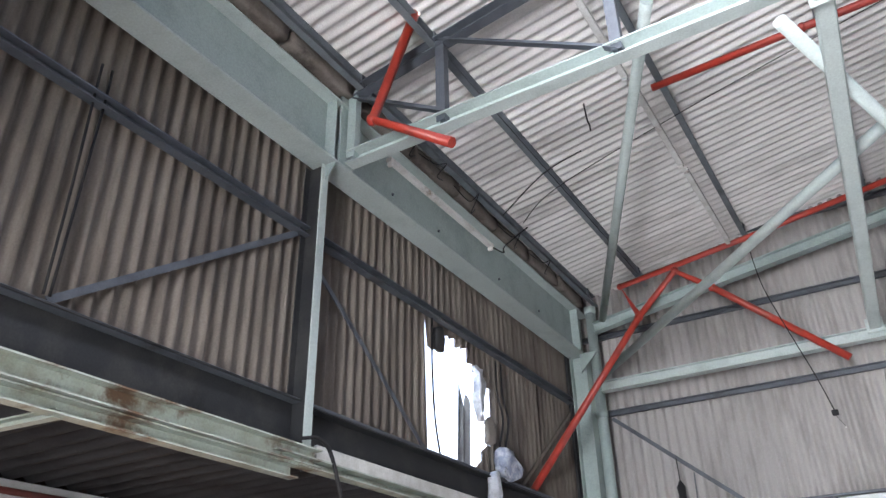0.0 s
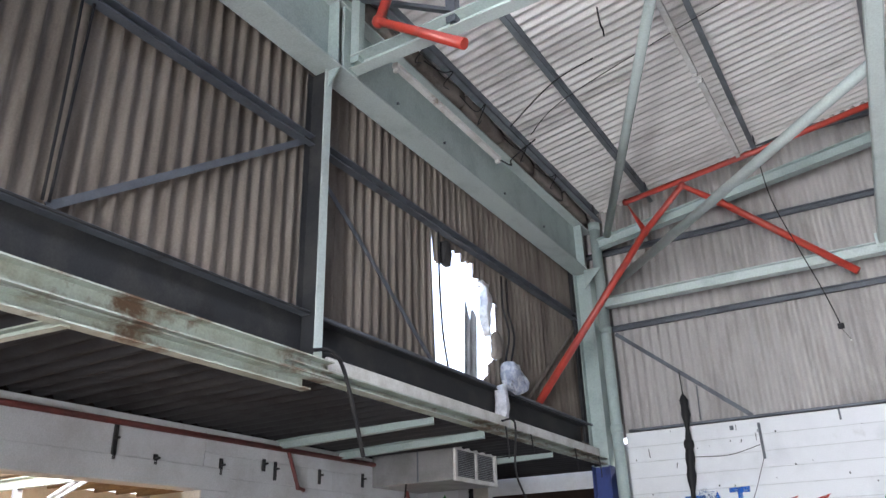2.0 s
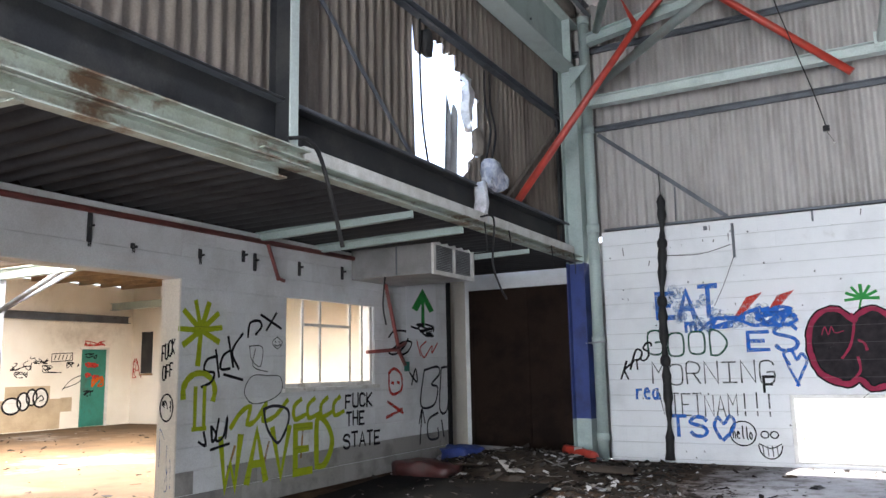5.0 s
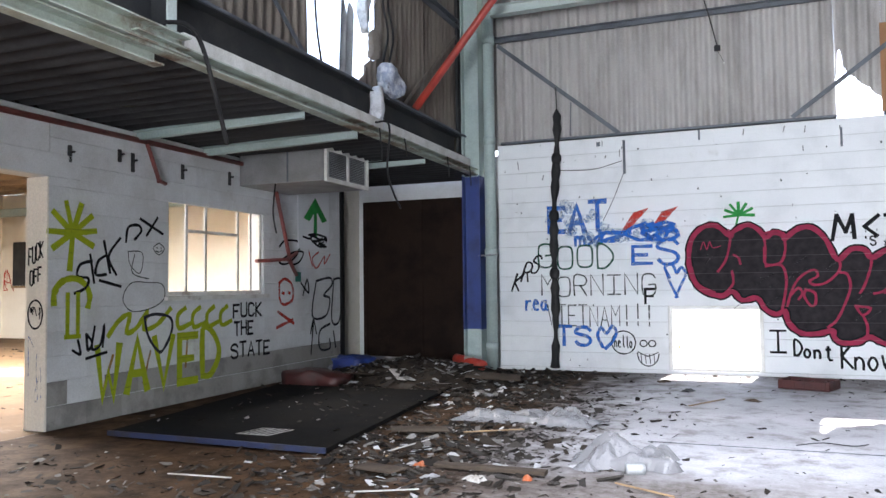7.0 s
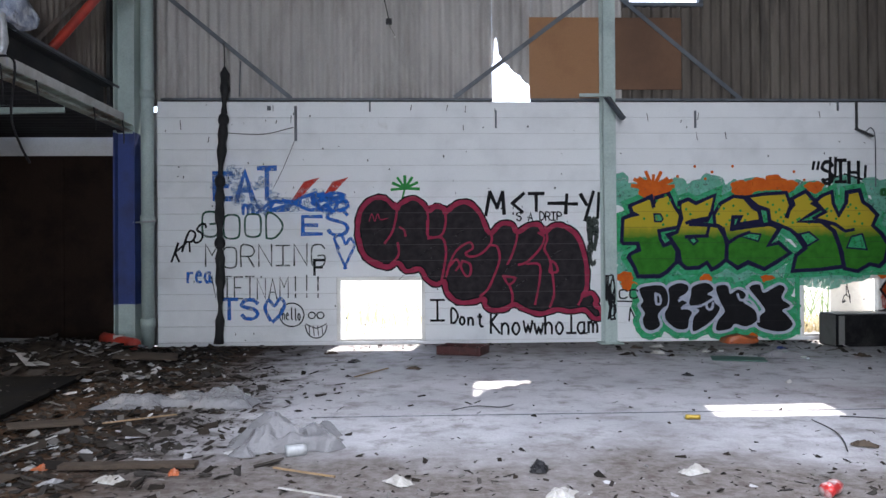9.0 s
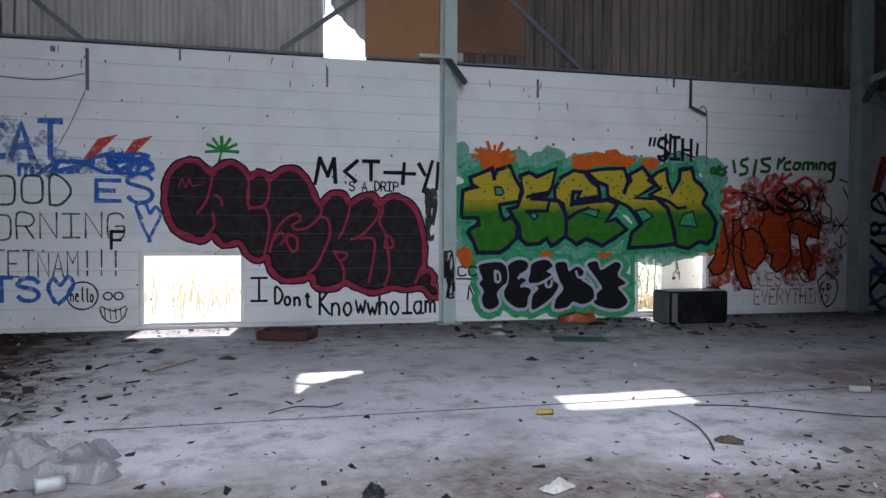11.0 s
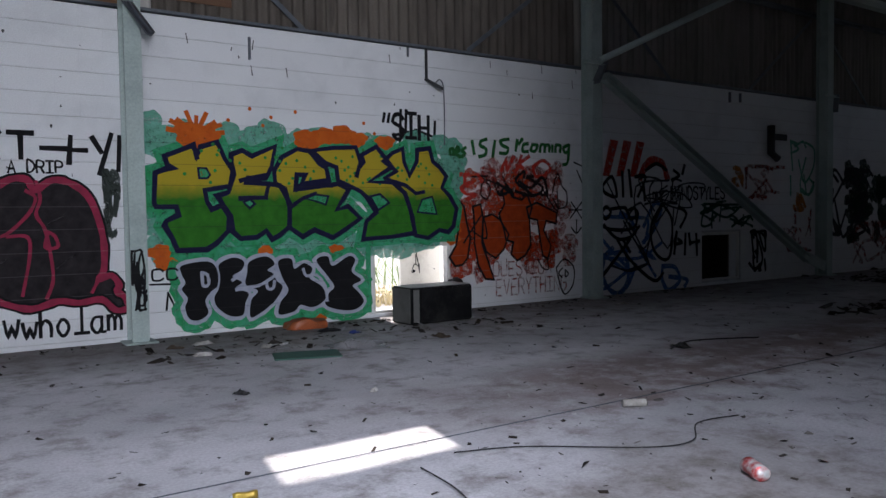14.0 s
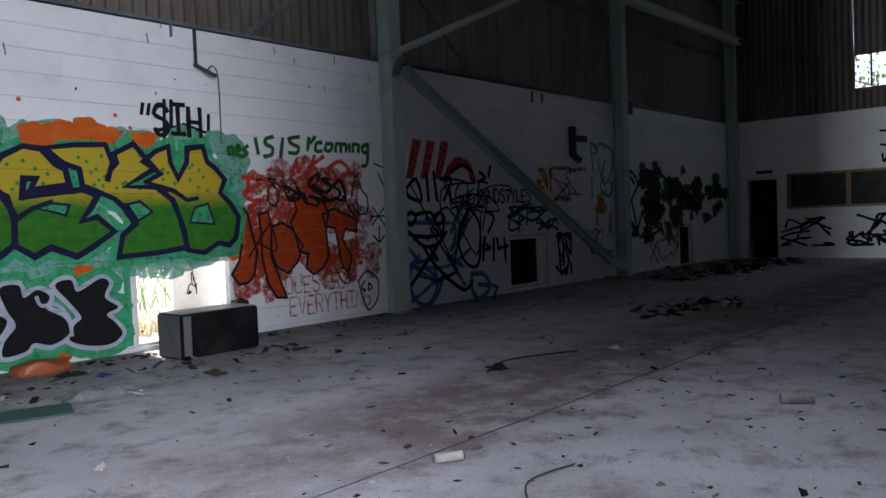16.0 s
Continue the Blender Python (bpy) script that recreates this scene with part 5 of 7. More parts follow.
    bm = bmesh.new()
    bmesh.ops.create_cone(bm, cap_ends=True, segments=16, radius1=r * 0.8, radius2=r * 0.75, depth=0.006)
    bm.transform(pose(at[0], at[1], at[2] + r * 0.8, 0, 90, turn) @ Matrix.Translation((0, 0, h / 2 + 0.004)))
    part("lid", bm, GALV, c)
    return c


can((1.9, 6.88, 0), 170, CAN_YELLOW, "crushed yellow drink can on the concrete", 0.022, 0.11, 0.3)
can((3.97, 5.72, 0), 60, CAN_RED, "crumpled red and white drink can", 0.045, 0.14)
can((-0.95, 6.02, 0), 20, GALV, "bare metal drink can beside the plastic bag", 0.04, 0.12, 0.05)
can((1.95, 5.05, 0), 40, CAN_RED, "red and white paper cup on the dirt", 0.042, 0.12, 0.2)
can((11.3, 8.2, 0), 40, CAN_RED, "red and white can among scraps", 0.05, 0.15, 0.1)
roll = thing("cardboard_tube", "short pale cardboard tube lying on the concrete", "tube", (4.55, 6.98, 0))
tube("tube", [(4.48, 7.02, 0.025), (4.61, 6.94, 0.025)], 0.025, PAPER, roll, k=14)
tube("rim", [(4.608, 6.942, 0.025), (4.616, 6.937, 0.025)], 0.019, BLACK_RUBBER, roll, k=12)
roll2 = thing("cardboard_tube", "small grey tube lying on the concrete", "tube", (6.7, 5.9, 0))
tube("tube", [(6.62, 6.02, 0.035), (6.72, 5.85, 0.035)], 0.035, PAPER, roll2, k=12)

crumple("plastic_bag", -1.05, 6.3, 0.72, 0.5, 0.3, PLASTIC, "crumpled clear plastic bag on the floor", "bag", 21, 30, 0.2)
crumple("plastic_sheet", -1.95, 7.8, 0.9, 0.5, 0.2, PLASTIC, "crumpled white plastic sheet on the rubble", "plastic sheet", 25, 26, -0.3)
crumple("plastic_sheet", -2.55, 7.75, 0.6, 0.4, 0.14, PLASTIC, "scrap of white plastic sheet on the rubble", "plastic sheet", 28, 20)
crumple("plastic_bag", 4.2, 10.15, 0.55, 0.35, 0.1, PLASTIC, "crumpled clear plastic bag with red print", "bag", 31, 20, -0.3)
lumpy("orange_cloth", (4.1, 11.6, -0.01), (4.6, 11.9, 0.09), 6, ORANGE, 0.06, "orange-brown cloth scrap at the foot of the wall", "cloth", seed=33)

mat_ob = thing("fallen_board", "large sooty black panel with a blue edge lying on the floor", "panel", (-4.5, 7.4, 0.0))
quad = [(-5.4, 5.9), (-3.22, 5.86), (-3.56, 9.1), (-5.8, 9.05)]
solid("sheet", [(x, y, 0.02) for x, y in quad] + [(x, y, 0.055) for x, y in quad], CUBE_FACES, MAT_BLACK, mat_ob)
member("edge_strip", (-5.4, 5.88, 0.04), (-3.22, 5.84, 0.04), profile_r(0.02, 0.045), NAVY_EDGE, mat_ob, "blue edge strip")
solid("printed_label", [(-4.25, 6.12, 0.0585), (-3.93, 6.12, 0.0585), (-3.86, 6.42, 0.0585), (-4.18, 6.42, 0.0585)], [(0, 1, 2, 3)], PAPER, mat_ob, "pale label with dark bars")
for i in range(5):
    solid("label_bar", [(-4.22 + i * 0.06, 6.14, 0.061), (-4.19 + i * 0.06, 6.14, 0.061), (-4.12 + i * 0.06, 6.4, 0.061), (-4.15 + i * 0.06, 6.4, 0.061)], [(0, 1, 2, 3)], MAT_BLACK, mat_ob)
ext = thing("fire_extinguisher", "red fire extinguisher lying in the rubble", "fire extinguisher", (-4.0, 11.2, 0.1))
tube("cylinder", smooth_line([(-4.25, 11.38, 0.2), (-3.75, 11.12, 0.14)], 4), 0.075, RED_PAINT, ext, k=16)
ball("shoulder", (-3.75, 11.12, 0.14), 0.074, RED_PAINT, ext)
tube("valve", [(-3.72, 11.1, 0.13), (-3.62, 11.05, 0.12)], 0.02, DARK_STEEL, ext, k=8)
box("label_band", (-4.06, 11.2, 0.2), (-3.94, 11.28, 0.252), PAPER, ext, bevel=0.004)
red_cloth = lumpy("red_cloth", (-5.9, 9.2, 0.0), (-5.0, 9.7, 0.2), 6, CRATE_RED, 0.1, "dark red cloth heaped behind the panel", "cloth", seed=41)
lumpy("blue_bag", (-5.9, 10.4, 0.0), (-5.3, 10.9, 0.28), 6, BLUE_PAINT, 0.1, "dark blue bag in the corner rubble", "bag", seed=43)


def flat_piece(name, label, category, at, w, d, turn, mat, tilt=(0, 0), h=0.012):
    t = box(name, (-w / 2, -d / 2, 0), (w / 2, d / 2, h), mat, bevel=0.002, m=pose(*at, tilt[0], tilt[1], turn))
    return tagged(t, label, category)


rng = random.Random(5)
for x, y, w, d, turn, mat_, tl, nm in ((-5.3, 10.9, 1.3, 0.6, 12, PAPER, (3, 4), "torn_board"), (-4.6, 10.3, 1.1, 0.5, -25, CARD, (5, -8), "torn_board"), (-4.2, 10.0, 0.8, 0.5, 40, PAPER, (10, 6), "torn_board"), (-4.9, 9.9, 0.9, 0.35, 70, CARD, (-6, 8), "torn_board"),
                                       (-3.3, 10.2, 0.7, 0.4, 15, CARD, (4, 4), "torn_board"), (-5.5, 11.5, 0.9, 0.5, 5, PAPER, (14, 2), "torn_board"), (-2.9, 6.9, 0.5, 0.2, 30, CARD, (2, 3), "torn_board"), (-2.6, 5.5, 0.4, 0.16, -20, CARD, (2, -3), "torn_board")):
    flat_piece(nm, "torn weathered board on the rubbish heap", "board", (x, y, 0.1 if y > 9 else 0.03), w, d, turn, mat_, tl)
for x, y, L, turn in ((-3.65, 4.93, 0.5, 3), (-2.72, 6.25, 0.55, 75), (-3.4, 6.2, 0.5, -35), (-2.3, 5.0, 0.4, 25), (-3.8, 8.4, 0.7, -10), (-0.75, 5.15, 0.4, -30)):
    s = thing("plastic_strip", "pale plastic strip lying in the dirt", "strip", (x, y, 0.02))
    member("strip", Vector((x, y, 0.03)) - Vector((math.cos(radians(turn)), math.sin(radians(turn)), 0)) * L / 2, Vector((x, y, 0.035)) + Vector((math.cos(radians(turn)), math.sin(radians(turn)), 0)) * L / 2, profile_r(0.014, 0.007), PAPER, s)
gm = flat_piece("green_panel", "dull green plastic panel flat on the concrete", "panel", (3.62, 10.05, 0.004), 0.6, 0.36, -18, GREEN_MESH)
for x, y, w, mat_, lab in ((2.85, 10.65, 0.22, PAPER, "white paper scrap"), (3.5, 10.75, 0.2, PAPER, "white paper scrap"), (3.05, 11.3, 0.25, PAPER, "white paper scrap"), (2.75, 11.2, 0.2, CARD, "brown card scrap"), (4.45, 11.3, 0.3, BLACK_RUBBER, "black plastic scrap"),
                           (4.6, 11.0, 0.16, BLUE_PAINT, "blue plastic scrap"), (5.2, 10.2, 0.3, CARD, "torn card scrap"), (6.6, 8.25, 0.25, BLACK_RUBBER, "dark scrap"), (8.8, 11.0, 0.2, PAPER, "white paper scrap"), (11.5, 11.4, 0.2, PAPER, "white paper scrap"),
                           (-1.25, 11.0, 0.22, CARD, "torn card scrap"), (-0.2, 9.6, 0.2, CARD, "torn card scrap"), (-0.9, 10.2, 0.25, BLACK_RUBBER, "dark scrap"), (2.7, 6.0, 0.2, CARD, "torn card scrap"), (0.55, 5.1, 0.3, PAPER, "folded paper scrap"),
                           (5.0, 5.3, 0.14, BLACK_RUBBER, "dark scrap"), (7.9, 7.9, 0.2, PAPER, "white paper scrap"), (3.4, 8.4, 0.12, PAPER, "white paper scrap"), (2.6, 8.9, 0.14, BLACK_RUBBER, "dark scrap")):
    crumple("litter_scrap", x, y, w * 0.8, w * 0.45, 0.03 + w * 0.1, mat_, lab + " lying on the concrete floor", "litter", int(x * 31 + y * 7), 8, x * 2.1)

wire("floor_cable", "black cable snaking over the concrete", [(3.02, 6.85, 0.012), (3.4, 6.7, 0.012), (3.9, 6.3, 0.014), (4.2, 6.25, 0.012), (4.5, 6.45, 0.016), (4.85, 6.42, 0.012)], 0.0042)
wire("floor_cable", "black cable end on the concrete", [(2.75, 6.75, 0.012), (2.72, 6.4, 0.012), (2.62, 6.1, 0.013), (2.5, 5.85, 0.012)], 0.0042)
wire("floor_cable", "bent black rod lying on the concrete", [(6.4, 8.2, 0.015), (6.9, 8.35, 0.02), (7.6, 8.1, 0.012)], 0.006)
wire("floor_cable", "thin wire lying on the concrete", [(0.1, 7.3, 0.01), (0.3, 7.45, 0.012), (0.5, 7.4, 0.01), (0.62, 7.5, 0.01)], 0.004)
for x0, x1 in ((-1.0, 21.3),):
    joint = tagged(boxes("floor_joint", [((x0, 7.13, 0.002), (x1, 7.134, 0.0072))], DARK_STEEL), "thin dark joint line in the concrete slab", "floor joint", "", "structure")


plank = thing("broken_plank", "broken brown weathered plank half buried in rubbish", "plank", (-2.28, 5.75, 0.02))
member("board", (-2.28, 5.75, 0.03), (-1.49, 5.75, 0.03), profile_r(0.09, 0.028), CARD, plank)
stick_0 = thing("stick", "thin pale stick lying on the floor", "stick", (-1.03, 5.7, 0.01))
member("rod", (-1.03, 5.7, 0.014), (-0.65, 5.47, 0.02), profile_r(0.014, 0.01), TIMBER, stick_0)
stick_1 = thing("stick", "thin pale stick lying on the floor", "stick", (-2.8, 6.24, 0.01))
member("rod", (-2.8, 6.24, 0.014), (-2.74, 5.9, 0.02), profile_r(0.014, 0.01), TIMBER, stick_1)
stick_2 = thing("stick", "thin pale stick lying on the floor", "stick", (-2.07, 7.29, 0.01))
member("rod", (-2.07, 7.29, 0.014), (-2.52, 6.97, 0.02), profile_r(0.014, 0.01), TIMBER, stick_2)
stick_3 = thing("stick", "thin pale stick lying on the floor", "stick", (-0.81, 9.04, 0.01))
member("rod", (-0.81, 9.04, 0.014), (-0.48, 9.59, 0.02), profile_r(0.014, 0.01), TIMBER, stick_3)
crumple("litter_scrap", -2.41, 5.78, 0.1, 0.06, 0.04, ORANGE, "torn orange packet on the rubbish", "litter", 300, 8, 0.0)
crumple("litter_scrap", -2.21, 5.49, 0.14, 0.09, 0.03, AC_GREY, "grey foil packet on the rubbish", "litter", 301, 8, 0.9)
crumple("litter_scrap", -1.59, 5.64, 0.1, 0.06, 0.04, ORANGE, "torn orange packet on the rubbish", "litter", 302, 8, 1.8)
crumple("litter_scrap", -1.9, 5.51, 0.17, 0.1, 0.06, PAPER, "torn white packet on the rubbish", "litter", 303, 8, 2.7)
crumple("litter_scrap", 1.39, 5.48, 0.17, 0.1, 0.06, PAPER, "crushed white cup on the dirt", "litter", 304, 8, 3.6)
crumple("litter_scrap", 0.52, 5.6, 0.17, 0.1, 0.06, BLACK_RUBBER, "black plastic scrap on the dirt", "litter", 305, 8, 4.5)
crumple("litter_scrap", -0.29, 5.38, 0.17, 0.1, 0.06, PAPER, "white paper scrap on the dirt", "litter", 306, 8, 5.4)


def scatter(name, count, where, size, seed, label, flat=0.14, heap=None):
    """Many small broken pieces as one body of rubbish."""
    r = random.Random(seed)
    vs, fs = [], []
    while len(fs) < count * 6:
        x, y = where(r)
        s = size * (0.35 + r.random() ** 2.2 * 1.6)
        z = heap(x, y) if heap else 0.0
        m = pose(x, y, z + s * flat * 0.15, r.uniform(-28, 28), r.uniform(-28, 28), r.uniform(0, 360))
        k = len(vs)
        a, b, c = s * r.uniform(0.5, 1.6), s * r.uniform(0.25, 0.8), s * flat * r.uniform(0.15, 0.6)
        for cx, cy, cz in corners((-a / 2, -b / 2, 0), (a / 2, b / 2, c)):
            vs.append(m @ Vector((cx * r.uniform(0.6, 1.15), cy * r.uniform(0.6, 1.15), cz)))
        fs += [tuple(i + k for i in f) for f in CUBE_FACES]
    return tagged(solid(name, vs, fs, RUBBLE), label, "rubbish", "", "stuff")


def heap_z(x, y):
    d = math.hypot((x + 4.6) / 1.7, (y - 10.5) / 1.3)
    return max(0.0, 0.3 * (1 - d)) + 0.05 * max(0, noise.noise((x * 2, y * 2, 0)))


mound = []
nx, ny = 34, 30
for j in range(ny + 1):
    for i in range(nx + 1):
        x, y = X_OFFICE + 0.02 + i * (3.6 / nx), 8.9 + j * (3.05 / ny)
        z = heap_z(x, y) - 0.03 + 0.03 * noise.noise((x * 5, y * 5, 1))
        mound.append((x, y, z if 0 < i < nx and 0 < j < ny else -0.05))
SOIL = surface("dark_rubbish_soil", (0.035, 0.026, 0.02), (0.06, 0.045, 0.033), (0.015, 0.012, 0.01), 4, 40, 0.95, relief=0.6)
tagged(solid("rubbish_mound", mound, [(j * (nx + 1) + i, j * (nx + 1) + i + 1, (j + 1) * (nx + 1) + i + 1, (j + 1) * (nx + 1) + i) for j in range(ny) for i in range(nx)], SOIL, smooth=True), "low mound of soil and rubbish in the corner", "rubbish", "", "stuff")
scatter("rubbish", 1900, lambda r: (r.uniform(-6.0, -2.4), r.uniform(9.0, 11.85)), 0.085, 1, "heap of broken boards, paper and rubbish in the corner", heap=heap_z)
scatter("rubbish", 900, lambda r: (-2.6 + r.gauss(0, 0.6), 5.9 + r.gauss(0, 0.8)), 0.07, 14, "larger torn scraps and broken boards on the dirt", 0.2)
scatter("rubbish", 500, lambda r: (-2.9 + r.gauss(0, 0.7), 9.4 + r.gauss(0, 0.9)), 0.075, 15, "larger torn scraps and broken boards on the dirt", 0.25)
scatter("rubbish", 600, lambda r: (r.uniform(-6.0, -2.2), 4.6 + r.gauss(0, 0.6)), 0.04, 16, "crumbs and splinters on the brown dirt")
scatter("rubbish", 3200, lambda r: (-2.6 + r.gauss(0, 0.62), 7.3 + r.gauss(0, 1.35)), 0.05, 2, "scattered broken scraps and paper on the dirt")
scatter("rubbish", 420, lambda r: (-1.6 - abs(r.gauss(0, 1.3)), r.uniform(3.6, 6.1)), 0.034, 3, "small scraps strewn on the brown dirt")
scatter("rubbish", 1100, lambda r: (r.uniform(-1.5, 3.5), 4.9 + r.gauss(0, 0.55)), 0.036, 4, "grit and small scraps on the near floor")
scatter("rubbish", 900, lambda r: (r.uniform(-1.6, 12.0), r.uniform(4.0, 11.8)), 0.036, 5, "grit and small crumbs over the concrete floor")
scatter("rubbish", 340, lambda r: (r.uniform(-3.4, 11.5), 11.86 - abs(r.gauss(0, 0.16))), 0.05, 6, "crumbs and litter along the foot of the wall")
scatter("rubbish", 130, lambda r: (r.uniform(-5.6, -3.4), r.uniform(6.0, 9.0)), 0.05, 11, "scraps strewn over the fallen board", heap=lambda x, y: 0.056)
scatter("rubbish", 150, lambda r: (r.uniform(2.4, 6.6), 10.9 + r.gauss(0, 0.4)), 0.075, 18, "paper and plastic litter before the low opening")
scatter("rubbish", 110, lambda r: (11.2 + r.gauss(0, 0.6), 8.6 + r.gauss(0, 0.25)), 0.12, 7, "small heap of pale scraps far along the hall")
scatter("rubbish", 300, lambda r: (r.uniform(14.5, 20.5), 10.7 + r.gauss(0, 0.5)), 0.16, 8, "broken boards and rubbish along the far wall")
scatter("rubbish", 500, lambda r: (r.uniform(-18, -6.6), r.uniform(3.0, 15)), 0.07, 9, "scraps strewn on the floor of the next room")
scatter("rubbish", 260, lambda r: (r.uniform(3.0, 8.5), r.uniform(4.0, 7.5)), 0.03, 10, "grit over the near concrete")

# ---- outside the openings ----
STRAW = surface("dry_grass", (0.7, 0.62, 0.42), (0.62, 0.52, 0.3), None, 5, 50, 0.9)
LEAF = surface("green_leaves", (0.2, 0.3, 0.09), (0.14, 0.22, 0.06), None, 5, 50, 0.7)


def blades(name, count, x0, x1, y0, y1, tall, mat, seed, label):
    r = random.Random(seed)
    vs, fs = [], []
    for _ in range(count):
        x, y, a, h = r.uniform(x0, x1), r.uniform(y0, y1), r.uniform(0, 6.28), tall * r.uniform(0.3, 1.0)
        dx, dy, k = math.cos(a), math.sin(a), len(vs)
        lean = r.uniform(0.2, 1.6) * h
        w = 0.012
        vs += [(x - dy * w, y + dx * w, -0.12), (x + dy * w, y - dx * w, -0.12), (x + dx * lean * 0.4 + dy * w, y + dy * lean * 0.4 - dx * w, h * 0.6), (x + dx * lean * 0.4 - dy * w, y + dy * lean * 0.4 + dx * w, h * 0.6), (x + dx * lean, y + dy * lean, h - 0.12)]
        fs += [(k, k + 1, k + 2, k + 3), (k + 3, k + 2, k + 4)]
    return tagged(solid(name, vs, fs, mat), label, "grass", "", "stuff")


blades("dry_grass", 150, -2.2, 1.6, 13.2, 17.0, 0.8, STRAW, 1, "tall dry sunlit grass outside the wall")
blades("green_weeds", 160, 4.6, 8.5, 14.0, 17.5, 1.2, LEAF, 2, "green weeds outside the wall")
blades("dry_grass", 500, 5.0, 7.0, 13.2, 14.0, 0.35, STRAW, 3, "dry sunlit grass outside the wall")
def leafy_tree(at, tall, spread, count, seed, label):
    """Tapered trunk with limbs and a loose crown of small leaves."""
    r = random.Random(seed)
    t = thing("tree", label, "tree", at)
    x, y, z = at
    tube("trunk", smooth_line([(x, y, z), (x + 0.1, y + 0.1, z + tall * 0.3), (x - 0.1, y, z + tall * 0.6), (x, y + 0.1, z + tall * 0.85)], 4), [0.22 - 0.013 * i for i in range(13)], TIMBER, t, k=8)
    tips = []
    for i in range(11):
        a, h = i * 2.4, tall * r.uniform(0.35, 0.8)
        tip = (x + math.cos(a) * spread * r.uniform(0.4, 0.8), y + math.sin(a) * spread * r.uniform(0.4, 0.8), z + h + spread * 0.35)
        tube("limb", [(x, y, z + h), ((x + tip[0]) / 2, (y + tip[1]) / 2, z + h + spread * 0.2), tip], [0.07, 0.05, 0.02], TIMBER, t, k=6)
        tips.append(tip)
    vs, fs = [], []
    for _ in range(count):
        c = Vector(r.choice(tips)) + Vector((r.gauss(0, 0.5), r.gauss(0, 0.5), r.gauss(0, 0.42)))
        m = pose(*c, r.uniform(0, 360), r.uniform(0, 360), r.uniform(0, 360))
        k, q = len(vs), r.uniform(0.05, 0.11)
        vs += [m @ Vector(p) for p in ((-q, 0, 0), (0, -q * 0.45, 0.01), (q, 0, 0), (0, q * 0.45, 0.01))]
        fs.append((k, k + 1, k + 2, k + 3))
    solid("crown", vs, fs, LEAF, t, "loose crown of small green leaves")
    return t


leafy_tree((25.6, 8.6, -0.12), 5.2, 2.2, 2600, 81, "leafy green tree outside the end wall")
# ---- paint on the walls ----
def paint(name, color, second=None, rough=0.85, mist=0.0, band=None, joint=(0.03, 0.03, 0.03)):
    """Sprayed paint over block joints; mist thins it out in patches; band gives a second colour above that height."""
    m, n, l, b = material(name, rough)
    v = coords(n, l)
    grain = noise_tex(n, l, 120, v, 3)
    patch = noise_tex(n, l, 9, v, 5)
    c = mix(n, l, ramp(n, l, patch, [(0.35, grey(0)), (0.7, grey(1))]), color, second or tuple(k * 0.72 for k in color))
    sep = n.new("ShaderNodeSeparateXYZ")
    l.new(v, sep.inputs[0])
    if band:
        wob = n.new("ShaderNodeMath")
        wob.operation = "MULTIPLY_ADD"
        l.new(patch, wob.inputs[0])
        wob.inputs[1].default_value = 0.16
        l.new(sep.outputs[2], wob.inputs[2])
        rng_ = n.new("ShaderNodeMapRange")
        rng_.inputs["From Min"].default_value, rng_.inputs["From Max"].default_value = band[0], band[1]
        l.new(wob.outputs[0], rng_.inputs["Value"])
        c = mix(n, l, rng_.outputs[0], c, band[2])
    # the joints of the block courses show through
    off = n.new("ShaderNodeMath")
    off.operation = "ADD"
    off.inputs[1].default_value = 20 * COURSE - TOP
    l.new(sep.outputs[2], off.inputs[0])
    wrap = n.new("ShaderNodeMath")
    wrap.operation = "PINGPONG"
    wrap.inputs[1].default_value = COURSE / 2
    l.new(off.outputs[0], wrap.inputs[0])
    line = n.new("ShaderNodeMapRange")
    line.inputs["From Min"].default_value, line.inputs["From Max"].default_value = 0.0, 0.006
    l.new(wrap.outputs[0], line.inputs["Value"])
    c = mix(n, l, line.outputs[0], mix(n, l, 0.5, c, joint), c)
    c = mix(n, l, 0.25, c, ramp(n, l, grain, [(0.3, grey(0.5)), (0.7, grey(1))]), "MULTIPLY")
    l.new(c, b.inputs["Base Color"])
    b.inputs["Specular IOR Level"].default_value = 0.12
    bump(n, l, b, line.outputs[0], 0.4, 0.004)
    if mist:
        l.new(ramp(n, l, mix(n, l, 0.5, grain, noise_tex(n, l, 14, v, 6)), [(mist - 0.08, grey(0)), (mist + 0.08, grey(1))]), b.inputs["Alpha"])
    return m


P_BLACK = paint("black_spray", (0.012, 0.012, 0.014), mist=0.27)
P_THIN = paint("worn_black_spray", (0.045, 0.055, 0.05), mist=0.42)
P_LOOP = paint("faded_black_spray", (0.035, 0.037, 0.045), mist=0.36)
P_GREEN_THIN = paint("thin_green_spray", (0.02, 0.09, 0.06), mist=0.4)
P_BLUE = paint("blue_spray", (0.02, 0.14, 0.5), (0.03, 0.1, 0.36), mist=0.43)
P_BLUE_MIST = paint("blue_overspray", (0.2, 0.34, 0.62), mist=0.54)
P_PALEBLUE = paint("pale_blue_spray", (0.07, 0.17, 0.4), mist=0.42)
P_PALE = paint("pale_fill", (0.7, 0.69, 0.66), (0.6, 0.59, 0.56))
P_RED = paint("red_spray", (0.52, 0.05, 0.035), mist=0.42)
P_DULLRED = paint("dull_red_spray", (0.36, 0.05, 0.035), mist=0.5)
P_GREEN = paint("green_spray", (0.03, 0.26, 0.06), mist=0.3)
P_DEEP_GREEN = paint("deep_green_spray", (0.02, 0.13, 0.035), (0.015, 0.08, 0.025), mist=0.34)
P_LIME = paint("lime_spray", (0.36, 0.42, 0.02), (0.28, 0.36, 0.02), mist=0.34)
